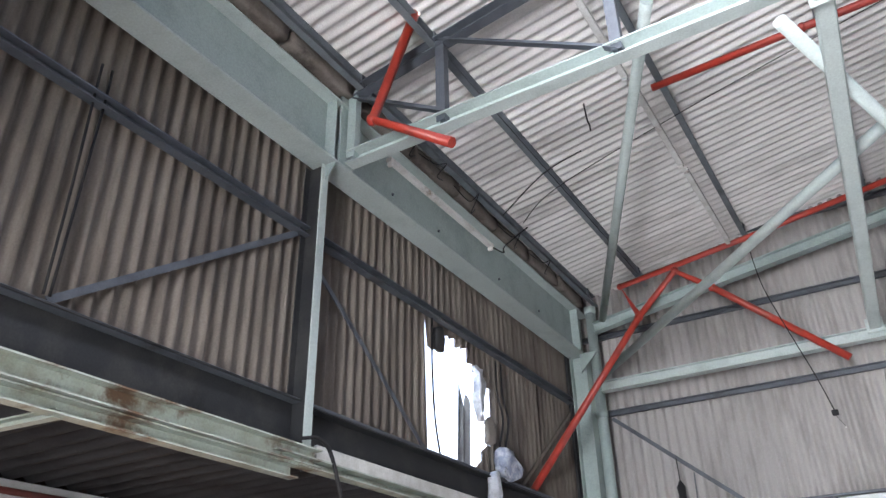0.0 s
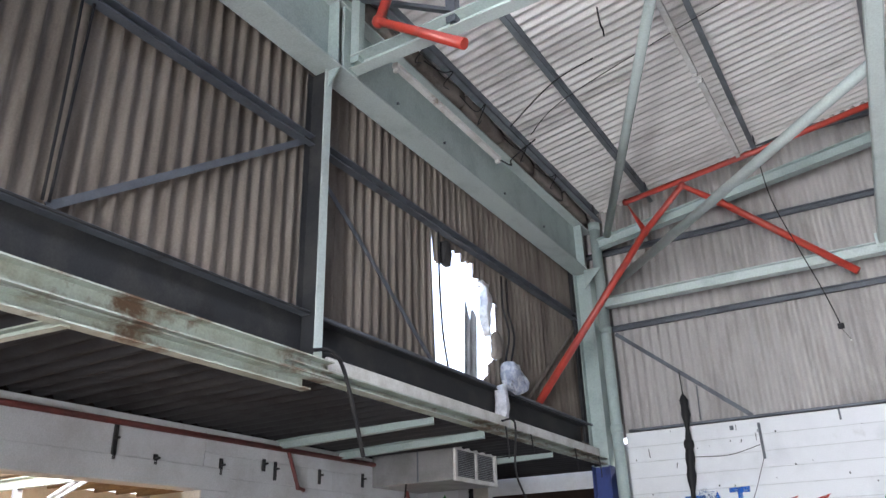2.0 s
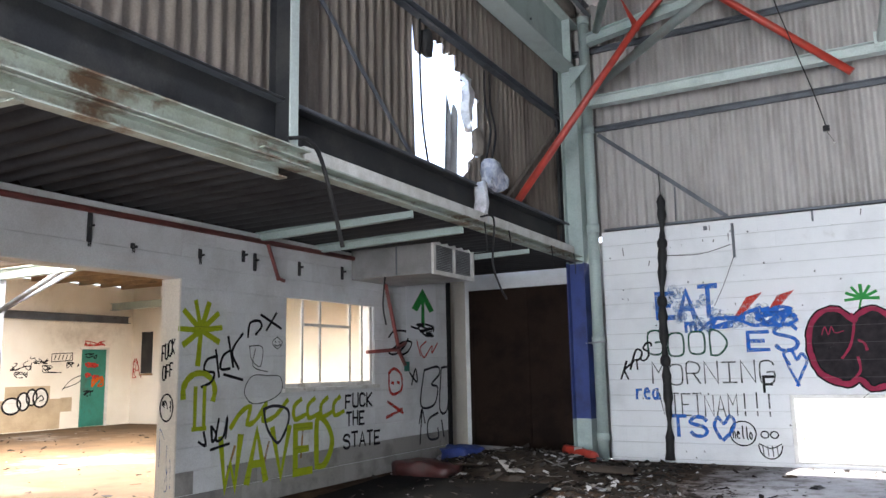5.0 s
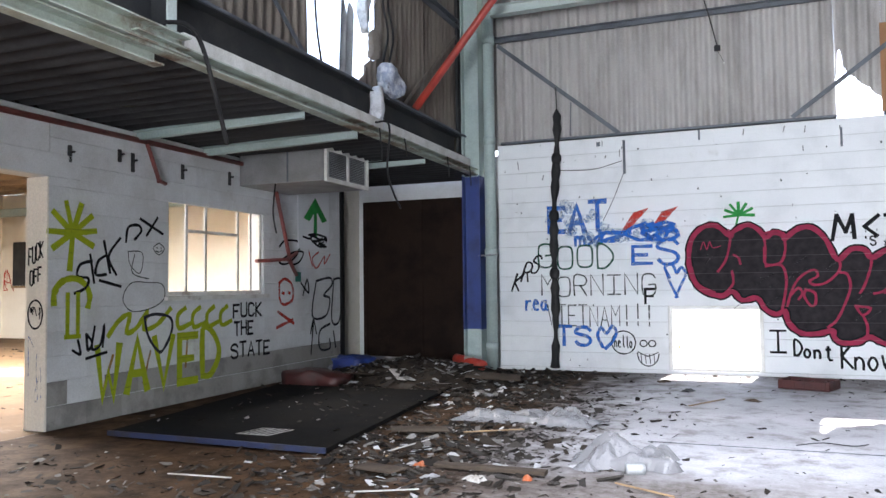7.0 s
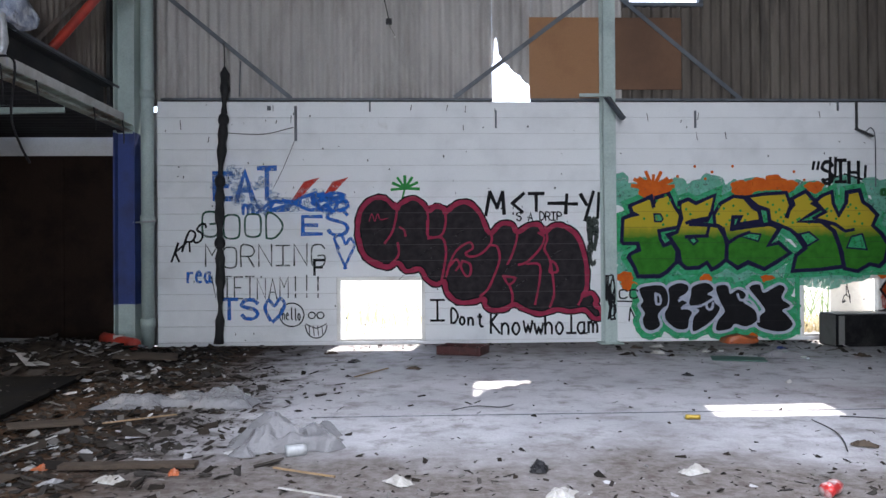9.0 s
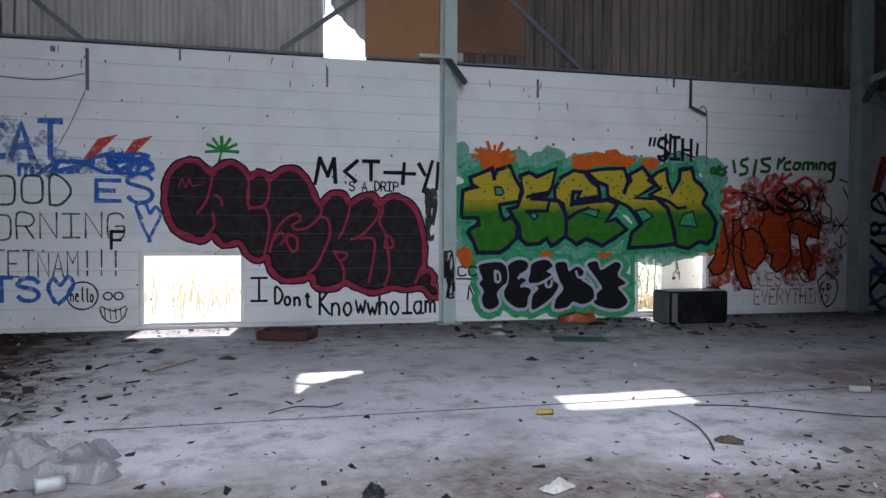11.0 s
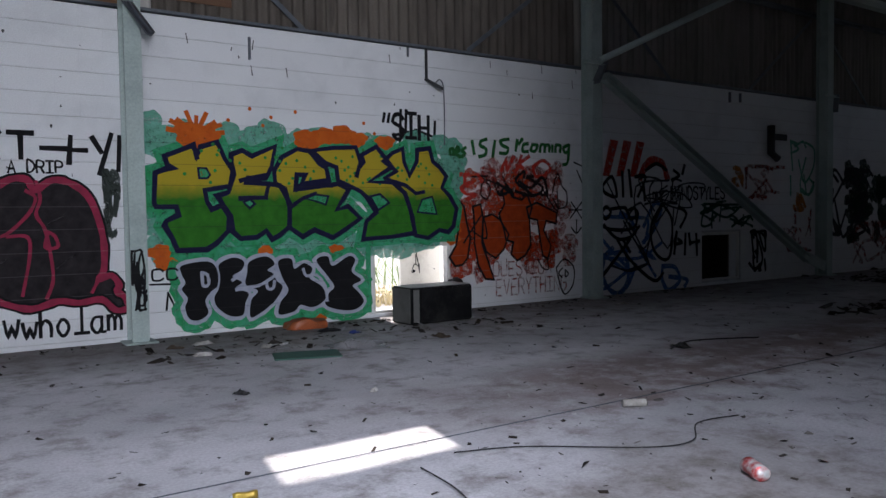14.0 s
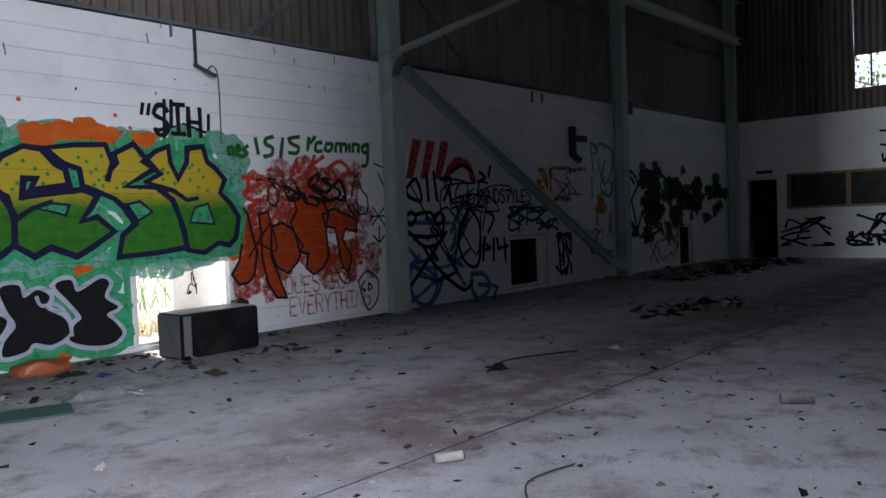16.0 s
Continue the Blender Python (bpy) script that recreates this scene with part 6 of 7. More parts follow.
P_PINK = paint("pink_spray", (0.3, 0.03, 0.07), (0.2, 0.025, 0.05), joint=(0.3, 0.2, 0.2))
P_CHAR = paint("charcoal_fill", (0.016, 0.014, 0.016), (0.032, 0.028, 0.03), joint=(0.11, 0.105, 0.11))
P_NAVY = paint("navy_outline", (0.014, 0.014, 0.045))
P_FILL = paint("green_to_yellow_fill", (0.032, 0.17, 0.018), (0.022, 0.12, 0.014), band=(1.56, 1.74, (0.4, 0.31, 0.025)))
P_TEAL = paint("teal_mist", (0.16, 0.4, 0.32), (0.09, 0.3, 0.2), mist=0.42)
P_EMERALD = paint("emerald_halo", (0.02, 0.26, 0.09), (0.06, 0.34, 0.2), mist=0.4)
P_WHITE = paint("white_halo", (0.42, 0.44, 0.52), (0.3, 0.33, 0.42))
P_ORANGE = paint("orange_spray", (0.56, 0.12, 0.015), (0.46, 0.08, 0.012), mist=0.36)
P_RUST = paint("rust_red_fill", (0.36, 0.05, 0.01), (0.24, 0.032, 0.008), joint=(0.3, 0.2, 0.16))
P_ORANGE_THIN = paint("thin_orange_spray", (0.5, 0.2, 0.04), mist=0.45)

GLYPHS = {
    "A": "00 26 40|12 32", "B": "00 06 26 35 33 03|33 42 41 30 00", "C": "45 36 16 05 01 10 30 41", "D": "00 06 26 44 42 20 00", "E": "46 06 00 40|03 33", "F": "46 06 00|03 33",
    "G": "45 36 16 05 01 10 30 41 43 23", "H": "00 06|40 46|03 43", "I": "20 26|06 46|00 40", "J": "01 10 20 31 36|16 46", "K": "00 06|46 03 40", "L": "06 00 40", "M": "00 06 23 46 40", "N": "00 06 40 46",
    "O": "16 05 01 10 30 41 45 36 16", "P": "00 06 36 45 44 33 03", "R": "00 06 36 45 44 33 03|23 40", "S": "45 36 16 05 04 33 42 41 30 10 01", "T": "06 46|26 20", "U": "06 01 10 30 41 46",
    "V": "06 20 46", "W": "06 10 23 30 46", "X": "00 46|06 40", "Y": "06 23 46|23 20", "Z": "06 46 00 40", "!": "26 22|21 20", ".": "20 21", "'": "26 25", "|": "20 26",
    "a": "33 13 02 01 10 20 31|33 30 40", "h": "06 00|02 13 23 32 30", "e": "02 32 23 13 02 01 10 30", "l": "26 21 30", "o": "13 02 01 10 20 31 32 23 13", "n": "03 00|02 13 23 32 30", "k": "06 00|43 01|12 40",
    "w": "03 10 22 30 43", "m": "03 00|02 13 22 20|22 33 42 40", "y": "03 21|43 00", "t": "25 21 30 40|14 34", "i": "23 20|25 24", "g": "33 13 02 11 31|33 30 20 10", "r": "03 00|01 13 33", "c": "33 13 02 01 10 30", "u": "03 01 10 30 31|33 30", "s": "33 13 02 31 20 00", "d": "33 13 01 10 31|36 30",
}


def north(u, v, d):
    return (u, Y_WALL - 0.003 - d, v)


def west(u, v, d):
    return (X_OFFICE + 0.003 + d, u, v)


def east(u, v, d):
    return (X_END - 0.003 - d, -u, v)


def far_west(u, v, d):
    return (-19.197 + d, u, v)


def column_face(u, v, d):
    return (u, 11.745 - d, v)


class Sheet:
    """Flat paint marks gathered into one mesh."""

    def __init__(self, plane, depth=0.0, seed=1):
        self.plane, self.depth, self.v, self.f, self.r = plane, depth, [], [], random.Random(seed)

    def ribbon(self, pts, w, closed=False):
        pts = [Vector((p[0], p[1])) for p in pts]
        if len(pts) < 2:
            return
        ring = len(pts)
        left, right = [], []
        for i, p in enumerate(pts):
            a, b = (pts[i - 1], pts[(i + 1) % ring]) if closed else (pts[max(i - 1, 0)], pts[min(i + 1, ring - 1)])
            d1, d2 = (p - a), (b - p)
            d1 = d1.normalized() if d1.length > 1e-6 else d2.normalized()
            d2 = d2.normalized() if d2.length > 1e-6 else d1
            t = d1 + d2
            t = t.normalized() if t.length > 0.3 else d1
            nrm = Vector((-t.y, t.x))
            k = min(1.0 / max(nrm.dot(Vector((-d1.y, d1.x))), 0.55), 1.7)
            ww = w * 0.5 * k * self.r.uniform(0.85, 1.15)
            e = Vector((0, 0))
            if not closed and i == 0:
                e = -d2 * w * 0.4
            if not closed and i == len(pts) - 1:
                e = d1 * w * 0.4
            left.append(p + nrm * ww + e)
            right.append(p - nrm * ww + e)
        k = len(self.v)
        for a, b in zip(left, right):
            self.v += [self.plane(a.x, a.y, self.depth), self.plane(b.x, b.y, self.depth)]
            self.depth += 0.00003
        self.f += [(k + 2 * i, k + 2 * i + 1, k + 2 * i + 3, k + 2 * i + 2) for i in range(ring - 1)]
        if closed:
            self.f.append((k + 2 * ring - 2, k + 2 * ring - 1, k + 1, k))
        self.depth += 0.00006

    def curve(self, pts, w, steps=5):
        self.ribbon([(p.x, p.y) for p in smooth_line([(x, y, 0) for x, y in pts], steps)], w)

    def fill(self, pts):
        k = len(self.v)
        self.v += [self.plane(x, y, self.depth) for x, y in pts]
        self.f.append(tuple(range(k, k + len(pts))))
        self.depth += 0.00003

    def blob(self, cx, cy, rx, ry, rough=0.04, n=28, turn=0.0):
        c, s = math.cos(turn), math.sin(turn)
        ph = self.r.uniform(0, 9)
        pts = []
        for i in range(n):
            a = 2 * math.pi * i / n
            k = 1 + rough * (math.sin(3 * a + ph) + 0.7 * math.sin(7 * a + 2 * ph))
            x, y = rx * k * math.cos(a), ry * k * math.sin(a)
            pts.append((cx + x * c - y * s, cy + x * s + y * c))
        self.fill(pts)

    def text(self, text, x, z, width, height, w, slant=0.0, rise=0.0, curved=True, gap=0.28, wild=0.05):
        each = width / len(text)
        for i, ch in enumerate(text):
            if ch == " ":
                continue
            gx, gz = x + i * each, z + rise * i + self.r.uniform(-wild, wild) * height
            sz = height * self.r.uniform(1 - wild, 1 + wild)
            for line in GLYPHS[ch].split("|"):
                pts = [(gx + each * (1 - gap) * int(p[0]) / 4 + slant * int(p[1]) / 6 * height, gz + sz * int(p[1]) / 6) for p in line.split()]
                if curved and len(pts) > 3 and ch in "CDGOSPRBUJacdehlmnorsuw":
                    self.curve(pts, w, 3)
                else:
                    self.ribbon(pts, w)

    def done(self, name, mat, parent, label=""):
        return solid(name, self.v, self.f, mat, parent, label)


def lettering(plane, text, x, z, width, height, w, mat, parent, label, depth=0.0, **more):
    s = Sheet(plane, depth, seed=len(text) + int(x * 10))
    s.text(text, x, z, width, height, w, **more)
    return s.done("lettering", mat, parent, label)


def bars(plane, spots, w, mat, parent, label):
    s = Sheet(plane)
    for x0, z0, x1, z1 in spots:
        s.ribbon([(x0, z0), (x1, z1)], w)
    return s.done("painted_bars", mat, parent, label)


def scribble(plane, x0, x1, z0, z1, strokes, w, mat, parent, label, seed=1, steps=4, depth=0.0):
    r = random.Random(seed)
    s = Sheet(plane, depth, seed)
    for _ in range(strokes):
        x, z = r.uniform(x0, x1), r.uniform(z0, z1)
        pts = [(x, z)]
        for _ in range(r.randint(2, 4)):
            x, z = min(max(x + r.uniform(-0.4, 0.4) * (x1 - x0), x0), x1), min(max(z + r.uniform(-0.6, 0.6) * (z1 - z0), z0), z1)
            pts.append((x, z))
        s.curve(pts, w, steps)
    return s.done("scribble", mat, parent, label)


N, WO = wall_north, wall_office
# left part of the long wall
lettering(north, "GOOD", -3.13, 1.53, 1.18, 0.33, 0.028, P_GREEN_THIN, N, "thin dark green lettering GOOD", wild=0.08)
lettering(north, "MORNING", -3.09, 1.11, 1.72, 0.29, 0.022, P_THIN, N, "thin dark lettering MORNING")
lettering(north, "VIETNAM!!!", -3.01, 0.67, 1.58, 0.29, 0.02, P_THIN, N, "thin dark lettering VIETNAM")
s = Sheet(north, 0.0001, 61)
for x0, x1, z0, z1, k in ((-2.98, -2.1, 2.02, 2.46, 16), (-2.2, -1.12, 1.88, 2.16, 16), (-2.57, -2.22, 1.86, 2.06, 6)):
    for _ in range(k):
        s.blob(s.r.uniform(x0, x1), s.r.uniform(z0, z1), s.r.uniform(0.05, 0.12), s.r.uniform(0.04, 0.1), 0.1, 16)
s.done("blue_mist", P_BLUE_MIST, N, "soft blue overspray round the lettering")
lettering(north, "EAT", -2.96, 2.04, 0.92, 0.38, 0.07, P_BLUE, N, "blurred blue lettering EAT", wild=0.12)
lettering(north, "my", -2.57, 1.84, 0.38, 0.24, 0.045, P_BLUE, N, "blue lettering my")
scribble(north, -2.2, -1.12, 1.9, 2.14, 11, 0.05, P_BLUE, N, "smeared blue lettering that cannot be read", 4)
lettering(north, "ES", -1.74, 1.52, 0.72, 0.29, 0.05, P_BLUE, N, "blue lettering ES", wild=0.16, depth=0.001)
lettering(north, "TS", -2.87, 0.36, 0.57, 0.3, 0.05, P_BLUE, N, "blue lettering TS", wild=0.16, depth=0.001)
lettering(north, "rea", -3.34, 0.9, 0.36, 0.26, 0.035, P_BLUE, N, "small blue lettering")
lettering(north, "F", -1.58, 1.0, 0.19, 0.2, 0.035, P_BLACK, N, "black letter F")
lettering(north, "KRS", -3.56, 1.2, 0.44, 0.26, 0.03, P_BLACK, N, "small slanted black tag KRS", slant=0.35, rise=0.13)
s = Sheet(north)
s.curve([(-1.24, 1.36), (-1.3, 1.5), (-1.2, 1.54), (-1.14, 1.42), (-1.08, 1.5), (-1.02, 1.4), (-1.1, 1.22), (-1.16, 1.08)], 0.04)
s.curve([(-1.28, 1.44), (-1.24, 1.3), (-1.14, 1.08)], 0.035)
s.curve([(-2.2, 0.36), (-2.27, 0.52), (-2.22, 0.64), (-2.14, 0.56), (-2.06, 0.66), (-2.0, 0.58), (-2.06, 0.44), (-2.16, 0.34)], 0.045)
s.done("heart", P_BLUE, N, "blue heart outline")
s = Sheet(north)
for dx in (0.0, 0.4):
    s.fill([(-1.92 + dx, 2.0), (-1.78 + dx, 2.06), (-1.5 + dx, 2.36), (-1.72 + dx, 2.3)])
s.done("flames", P_RED, N, "two red sprayed flames")
s = Sheet(north)
s.curve([(-1.9 + 0.17 * math.cos(a * 0.52), 0.43 + 0.165 * math.sin(a * 0.52)) for a in range(13)], 0.018, 2)
s.done("circle", P_BLACK, N, "thin black circle round a word")
lettering(north, "hello", -2.03, 0.36, 0.27, 0.17, 0.017, P_BLACK, N, "small black lettering hello")
s = Sheet(north)
s.curve([(-1.56 + 0.15 * math.cos(a * 0.52), 0.28 + 0.18 * math.sin(a * 0.52)) for a in range(6, 13)], 0.016, 2)
for x in (-1.62, -1.5):
    s.curve([(x + 0.05 * math.cos(a * 0.785), 0.42 + 0.045 * math.sin(a * 0.785)) for a in range(9)], 0.018, 2)
s.curve([(-1.7, 0.3), (-1.56, 0.24), (-1.42, 0.3)], 0.014)
for x in (-1.66, -1.6, -1.54, -1.48):
    s.ribbon([(x, 0.27), (x + 0.01, 0.14)], 0.012)
s.done("cartoon_grin", P_BLACK, N, "small black grinning doodle")
s = Sheet(north)
for a in range(7):
    s.ribbon([(-0.3, 2.2), (-0.3 + 0.19 * math.cos(a * 0.55 - 0.05), 2.2 + 0.17 * math.sin(a * 0.55 - 0.05))], 0.04)
s.ribbon([(-0.3, 2.22), (-0.34, 2.06)], 0.025)
s.done("leaf_mark", P_GREEN, N, "green sprayed leaf")
def outside_board(u, v, d):
    return (u, 12.497 - d, v)


scribble(outside_board, 6.26, 6.4, 0.5, 0.95, 7, 0.013, P_BLACK, N, "black tag on the cream board", 77)
# chips and small marks in the white paint
s = Sheet(north, 0.0002, 71)
for _ in range(150):
    x = s.r.uniform(-3.7, 9.0)
    s.blob(x, s.r.uniform(0.05, 3.4), s.r.uniform(0.004, 0.014), s.r.uniform(0.004, 0.022), 0.2, 8)
for _ in range(24):
    x, z = s.r.uniform(-3.7, 9.0), 3.43 - abs(s.r.gauss(0, 0.25))
    s.ribbon([(x, z), (x + s.r.uniform(-0.02, 0.02), z - s.r.uniform(0.03, 0.12))], 0.012)
s.done("paint_chips", P_THIN, N, "dark chips and marks in the white paint")

# bubble piece; outlines are drawn in centimetres along and up the wall
def drawn(text):
    return [tuple(float(k) / 100 for k in q.split(",")) for q in text.split()]


def rounded(pts, steps=4):
    """A closed line rounded through its corners."""
    n = len(pts)
    out = []
    for i in range(n):
        a, b, c, d = (Vector(pts[(i + k - 1) % n]) for k in range(4))
        for j in range(steps):
            t = j / steps
            out.append(tuple(0.5 * (2 * b + (c - a) * t + (2 * a - 5 * b + 4 * c - d) * t * t + (3 * b - a - 3 * c + d) * t ** 3)))
    return out


BUBBLE = rounded(drawn("-97,167 -92,190 -77,205 -59,206 -43,192 -37,198 -20,206 -6,199 3,188 13,194 24,191 27,186 43,198 60,199 76,183 89,156 105,169 121,168 128,157 146,167 160,167 167,157 183,167 202,162 217,146 227,110 227,77 222,67 234,70 241,60 239,53 246,47 249,36 237,34 224,46 203,44 184,47 160,41 137,48 123,55 109,48 91,47 82,54 80,63 65,59 43,59 28,73 24,88 13,84 0,91 -10,106 -29,103 -41,115 -57,109 -82,119 -95,141"))
for depth, width, mat_, nm, lab in ((0.0005, 0.11, P_BLACK, "bubble_outline", "thin black outline of bubble letters"), (0.0065, 0.065, P_PINK, "bubble_rim", "pink rim of bubble letters")):
    s = Sheet(north, depth)
    s.ribbon(BUBBLE, width, True)
    s.done(nm, mat_, N, lab)
s = Sheet(north, 0.004)
s.fill(BUBBLE)
s.done("bubble_fill", P_CHAR, N, "charcoal fill of bubble letters")
s = Sheet(north, 0.0135)
for line in ("-44,200 -42,187 -48,160 -59,143",
             "-41,143 -40,126 -51,113",
             "-38,165 -32,161 -30,153",
             "0,194 2,177 1,155",
             "2,194 21,195 27,176 21,154 2,152 1,174",
             "2,149 21,150 27,133 25,112 21,92",
             "85,161 92,151 89,139 75,126 61,123 55,128 65,135 61,143 48,137 38,126 31,109 27,95",
             "92,139 100,136 103,119 96,98 86,77 75,67",
             "50,117 61,112 61,98 55,96 48,108 50,117",
             "92,156 106,169 124,167 128,151 121,126 114,112",
             "159,156 167,149 160,133 142,115 130,111",
             "108,95 125,92 116,83 108,95",
             "116,83 121,68 119,52",
             "168,165 171,148 167,133 174,119 178,97 180,69 174,51",
             "142,112 159,111 160,91 153,55",
             "177,116 183,111 185,101 174,101 177,116",
             "224,72 215,54",
             "-94,149 -86,126 -64,114",
             "31,109 41,119 46,112 41,104"):
    s.curve(drawn(line), 0.032)
s.done("bubble_lines", P_PINK, N, "pink inner lines of bubble letters")
s = Sheet(north, 0.0125)
r_ = random.Random(3)
for _ in range(26):
    x, z = r_.uniform(-0.8, 2.2), r_.uniform(0.7, 1.7)
    if z < 1.95 - 0.28 * (x + 1) and z > 0.95 - 0.14 * (x + 1):
        s.curve([(x, z), (x + 0.08, z + 0.07), (x + 0.2, z + 0.14)], 0.012)
s.done("fill_strokes", paint("grey_scratch", (0.09, 0.085, 0.09), mist=0.5), N, "grey spray strokes in the bubble letters")
s = Sheet(north, 0.0145)
s.curve(drawn("-81,174 -77,184 -73,174 -69,184 -65,176 -55,178"), 0.014)
s.done("tiny_tag", P_PINK, N, "tiny pink tag that cannot be read")
bars(north, [(0.84, 1.82, 0.9, 2.14), (0.9, 2.14, 1.0, 1.92), (1.0, 1.92, 1.08, 2.14), (1.08, 2.14, 1.1, 1.84), (1.22, 1.98, 1.36, 1.86), (1.22, 1.98, 1.38, 2.12), (1.56, 2.12, 1.56, 1.88), (1.46, 2.12, 1.66, 2.12), (1.74, 1.98, 1.96, 1.98), (1.98, 1.84, 2.0, 2.1), (2.0, 1.97, 2.14, 1.97), (2.2, 2.1, 2.28, 1.96), (2.38, 2.14, 2.26, 1.74), (2.44, 1.78, 2.46, 2.12)], 0.05, P_BLACK, N, "thick black bars of a painted name")
lettering(north, "'S A DRIP", 1.2, 1.74, 0.74, 0.11, 0.02, P_BLACK, N, "small black lettering 'S A DRIP")
lettering(north, "I", 0.05, 0.34, 0.26, 0.28, 0.03, P_BLACK, N, "black letter I")
lettering(north, "Dont", 0.34, 0.3, 0.48, 0.2, 0.032, P_BLACK, N, "black lettering Dont", rise=-0.02)
lettering(north, "KnowwhoIam", 0.9, 0.14, 1.55, 0.3, 0.032, P_BLACK, N, "black lettering Know who I am", gap=0.2)
scribble(column_face, 2.49, 2.62, 0.35, 0.95, 14, 0.022, P_BLACK, N, "black tag on the steel column", 8)
scribble(north, 2.3, 2.45, 1.1, 1.75, 9, 0.05, P_THIN, N, "smoky black marks", 9)

# large green piece
s = Sheet(north, 0.0005, 5)
r_ = random.Random(8)
for i in range(34):
    a = i / 33
    s.blob(2.82 + a * 3.75 + r_.uniform(-0.08, 0.08), 2.12 + r_.uniform(-0.12, 0.16), r_.uniform(0.1, 0.24), r_.uniform(0.09, 0.18), 0.06)
for i in range(26):
    s.blob(2.72 + r_.uniform(0, 0.3), r_.uniform(0.85, 2.15), 0.17, 0.15, 0.06)
for i in range(16):
    s.blob(3.0 + i * 0.2, 0.86 + r_.uniform(-0.06, 0.06), 0.18, 0.12, 0.06)
for i in range(8):
    s.blob(6.42 + r_.uniform(0, 0.3), r_.uniform(1.4, 2.15), 0.16, 0.16, 0.06)
for i in range(26):
    s.blob(3.0 + i * 0.13, 0.95 + r_.uniform(-0.06, 0.06), 0.15, 0.1, 0.08)
for i in range(30):
    s.blob(3.1 + i * 0.115, r_.uniform(1.2, 1.9), 0.16, 0.14, 0.06)
s.done("halo", P_TEAL, N, "misty teal halo of the large piece")
s = Sheet(north, 0.0042, 6)
for x, z, a in ((3.24, 2.17, 0.24), (4.56, 2.18, 0.2), (4.75, 2.24, 0.16), (5.02, 2.26, 0.19), (5.2, 2.22, 0.15), (5.6, 2.2, 0.14), (2.82, 0.92, 0.13), (2.88, 0.8, 0.12), (4.0, 0.9, 0.09), (4.9, 0.88, 0.1), (6.6, 1.1, 0.15), (6.62, 0.95, 0.12), (4.6, 0.12, 0.2)):
    s.blob(x, z, a, a * 0.6, 0.12)
for x, z in ((3.85, 2.5), (4.0, 2.32), (4.4, 2.5), (5.3, 2.42), (4.1, 2.42), (3.6, 2.36), (5.45, 2.3)):
    s.blob(x, z, 0.022, 0.022, 0.0, 10)
for a in range(9):
    s.ribbon([(3.24, 2.18), (3.24 + 0.3 * math.cos(0.1 + a * 0.36), 2.2 + (0.17 + 0.06 * (a % 2)) * math.sin(0.1 + a * 0.36))], 0.05)
s.done("orange_bursts", P_ORANGE, N, "orange bursts and dots round the large piece")
PIECE = {
    "P": "290,194 305,200 321,207 324,193 328,205 347,211 355,193 364,180 360,163 344,160 332,158 334,146 339,137 351,142 358,129 357,113 344,100 333,93 301,93 296,106 288,120 290,125 303,131 301,140 280,140 278,144 280,176 290,180 301,181 293,184",
    "E": "362,198 375,203 386,197 414,209 409,185 402,172 381,172 379,167 405,166 419,164 431,143 429,116 418,107 408,102 401,112 390,105 371,104 362,112 360,129 351,143 345,152 358,156 365,176 362,189",
    "S": "412,181 422,197 441,207 457,205 469,191 478,186 481,171 446,167 451,177 440,177 438,160 493,167 508,161 501,150 491,136 506,140 523,125 501,111 485,102 461,112 446,104 430,115 430,139 425,160 413,167",
    "K": "461,206 486,210 518,212 524,194 518,175 529,194 526,203 547,214 569,189 553,180 536,170 569,170 588,156 596,133 602,105 568,101 526,99 531,121 545,132 533,150 524,158 508,165 493,171 491,187 476,192",
    "Y": "557,196 570,207 585,213 587,196 595,179 606,197 607,212 626,215 631,198 641,191 652,179 645,164 658,152 668,136 663,113 654,105 640,108 622,98 602,102 599,125 587,155 575,170 559,175 575,184",
}
HOLES = ("325,182 334,182 338,175 335,171 326,171",
         "375,145 383,148 388,143 382,138",
         "451,149 463,154 480,152 476,142 463,146",
         "537,152 551,155 564,144 548,135",
         "606,132 613,148 629,152 636,129")

outline, fill_, eyes, halo2 = Sheet(north, 0.0085, 7), Sheet(north, 0.0062, 8), Sheet(north, 0.0096, 9), Sheet(north, 0.005, 10)
for k in PIECE:
    pts = drawn(PIECE[k])
    halo2.depth = 0.0035 + 0.0002 * len(fill_.f)
    halo2.ribbon(pts, 0.2, True)
    fill_.fill(pts)
    outline.depth += 0.0002
    outline.ribbon(pts, 0.058, True)
for hline in HOLES:
    pts = drawn(hline)
    eyes.fill(pts)
    outline.depth += 0.0003
    outline.ribbon(pts, 0.026, True)
outline.depth += 0.0005
for line in ("372,169 381,172 401,176",
             "371,149 388,150 402,150",
             "401,150 405,166",
             "438,159 446,166 484,165",
             "431,139 446,149 463,155",
             "558,175 575,184",
             "575,170 589,166 604,156 616,158",
             "493,171 491,187",
             "321,207 324,193"):
    outline.ribbon(drawn(line), 0.05)
halo2.ribbon([(5.3, 0.98), (6.62, 0.98)], 0.1)
halo2.ribbon([(5.33, 0.95), (5.33, 0.1)], 0.07)
halo2.done("halo", P_EMERALD, N, "bright green halo of the large piece")
fill_.done("piece_fill", P_FILL, N, "yellow over green fill of the large letters PESKY")
outline.done("piece_outline", P_NAVY, N, "navy outline of the large letters PESKY")
eyes.done("piece_counters", P_EMERALD, N, "green counters of the large letters")
s = Sheet(north, 0.0098, 11)
for _ in range(60):
    s.blob(r_.uniform(3.0, 6.3), r_.uniform(1.65, 2.1), 0.02, 0.02, 0.0, 8)
s.done("dots", P_GREEN, N, "small green dots on the yellow letters")
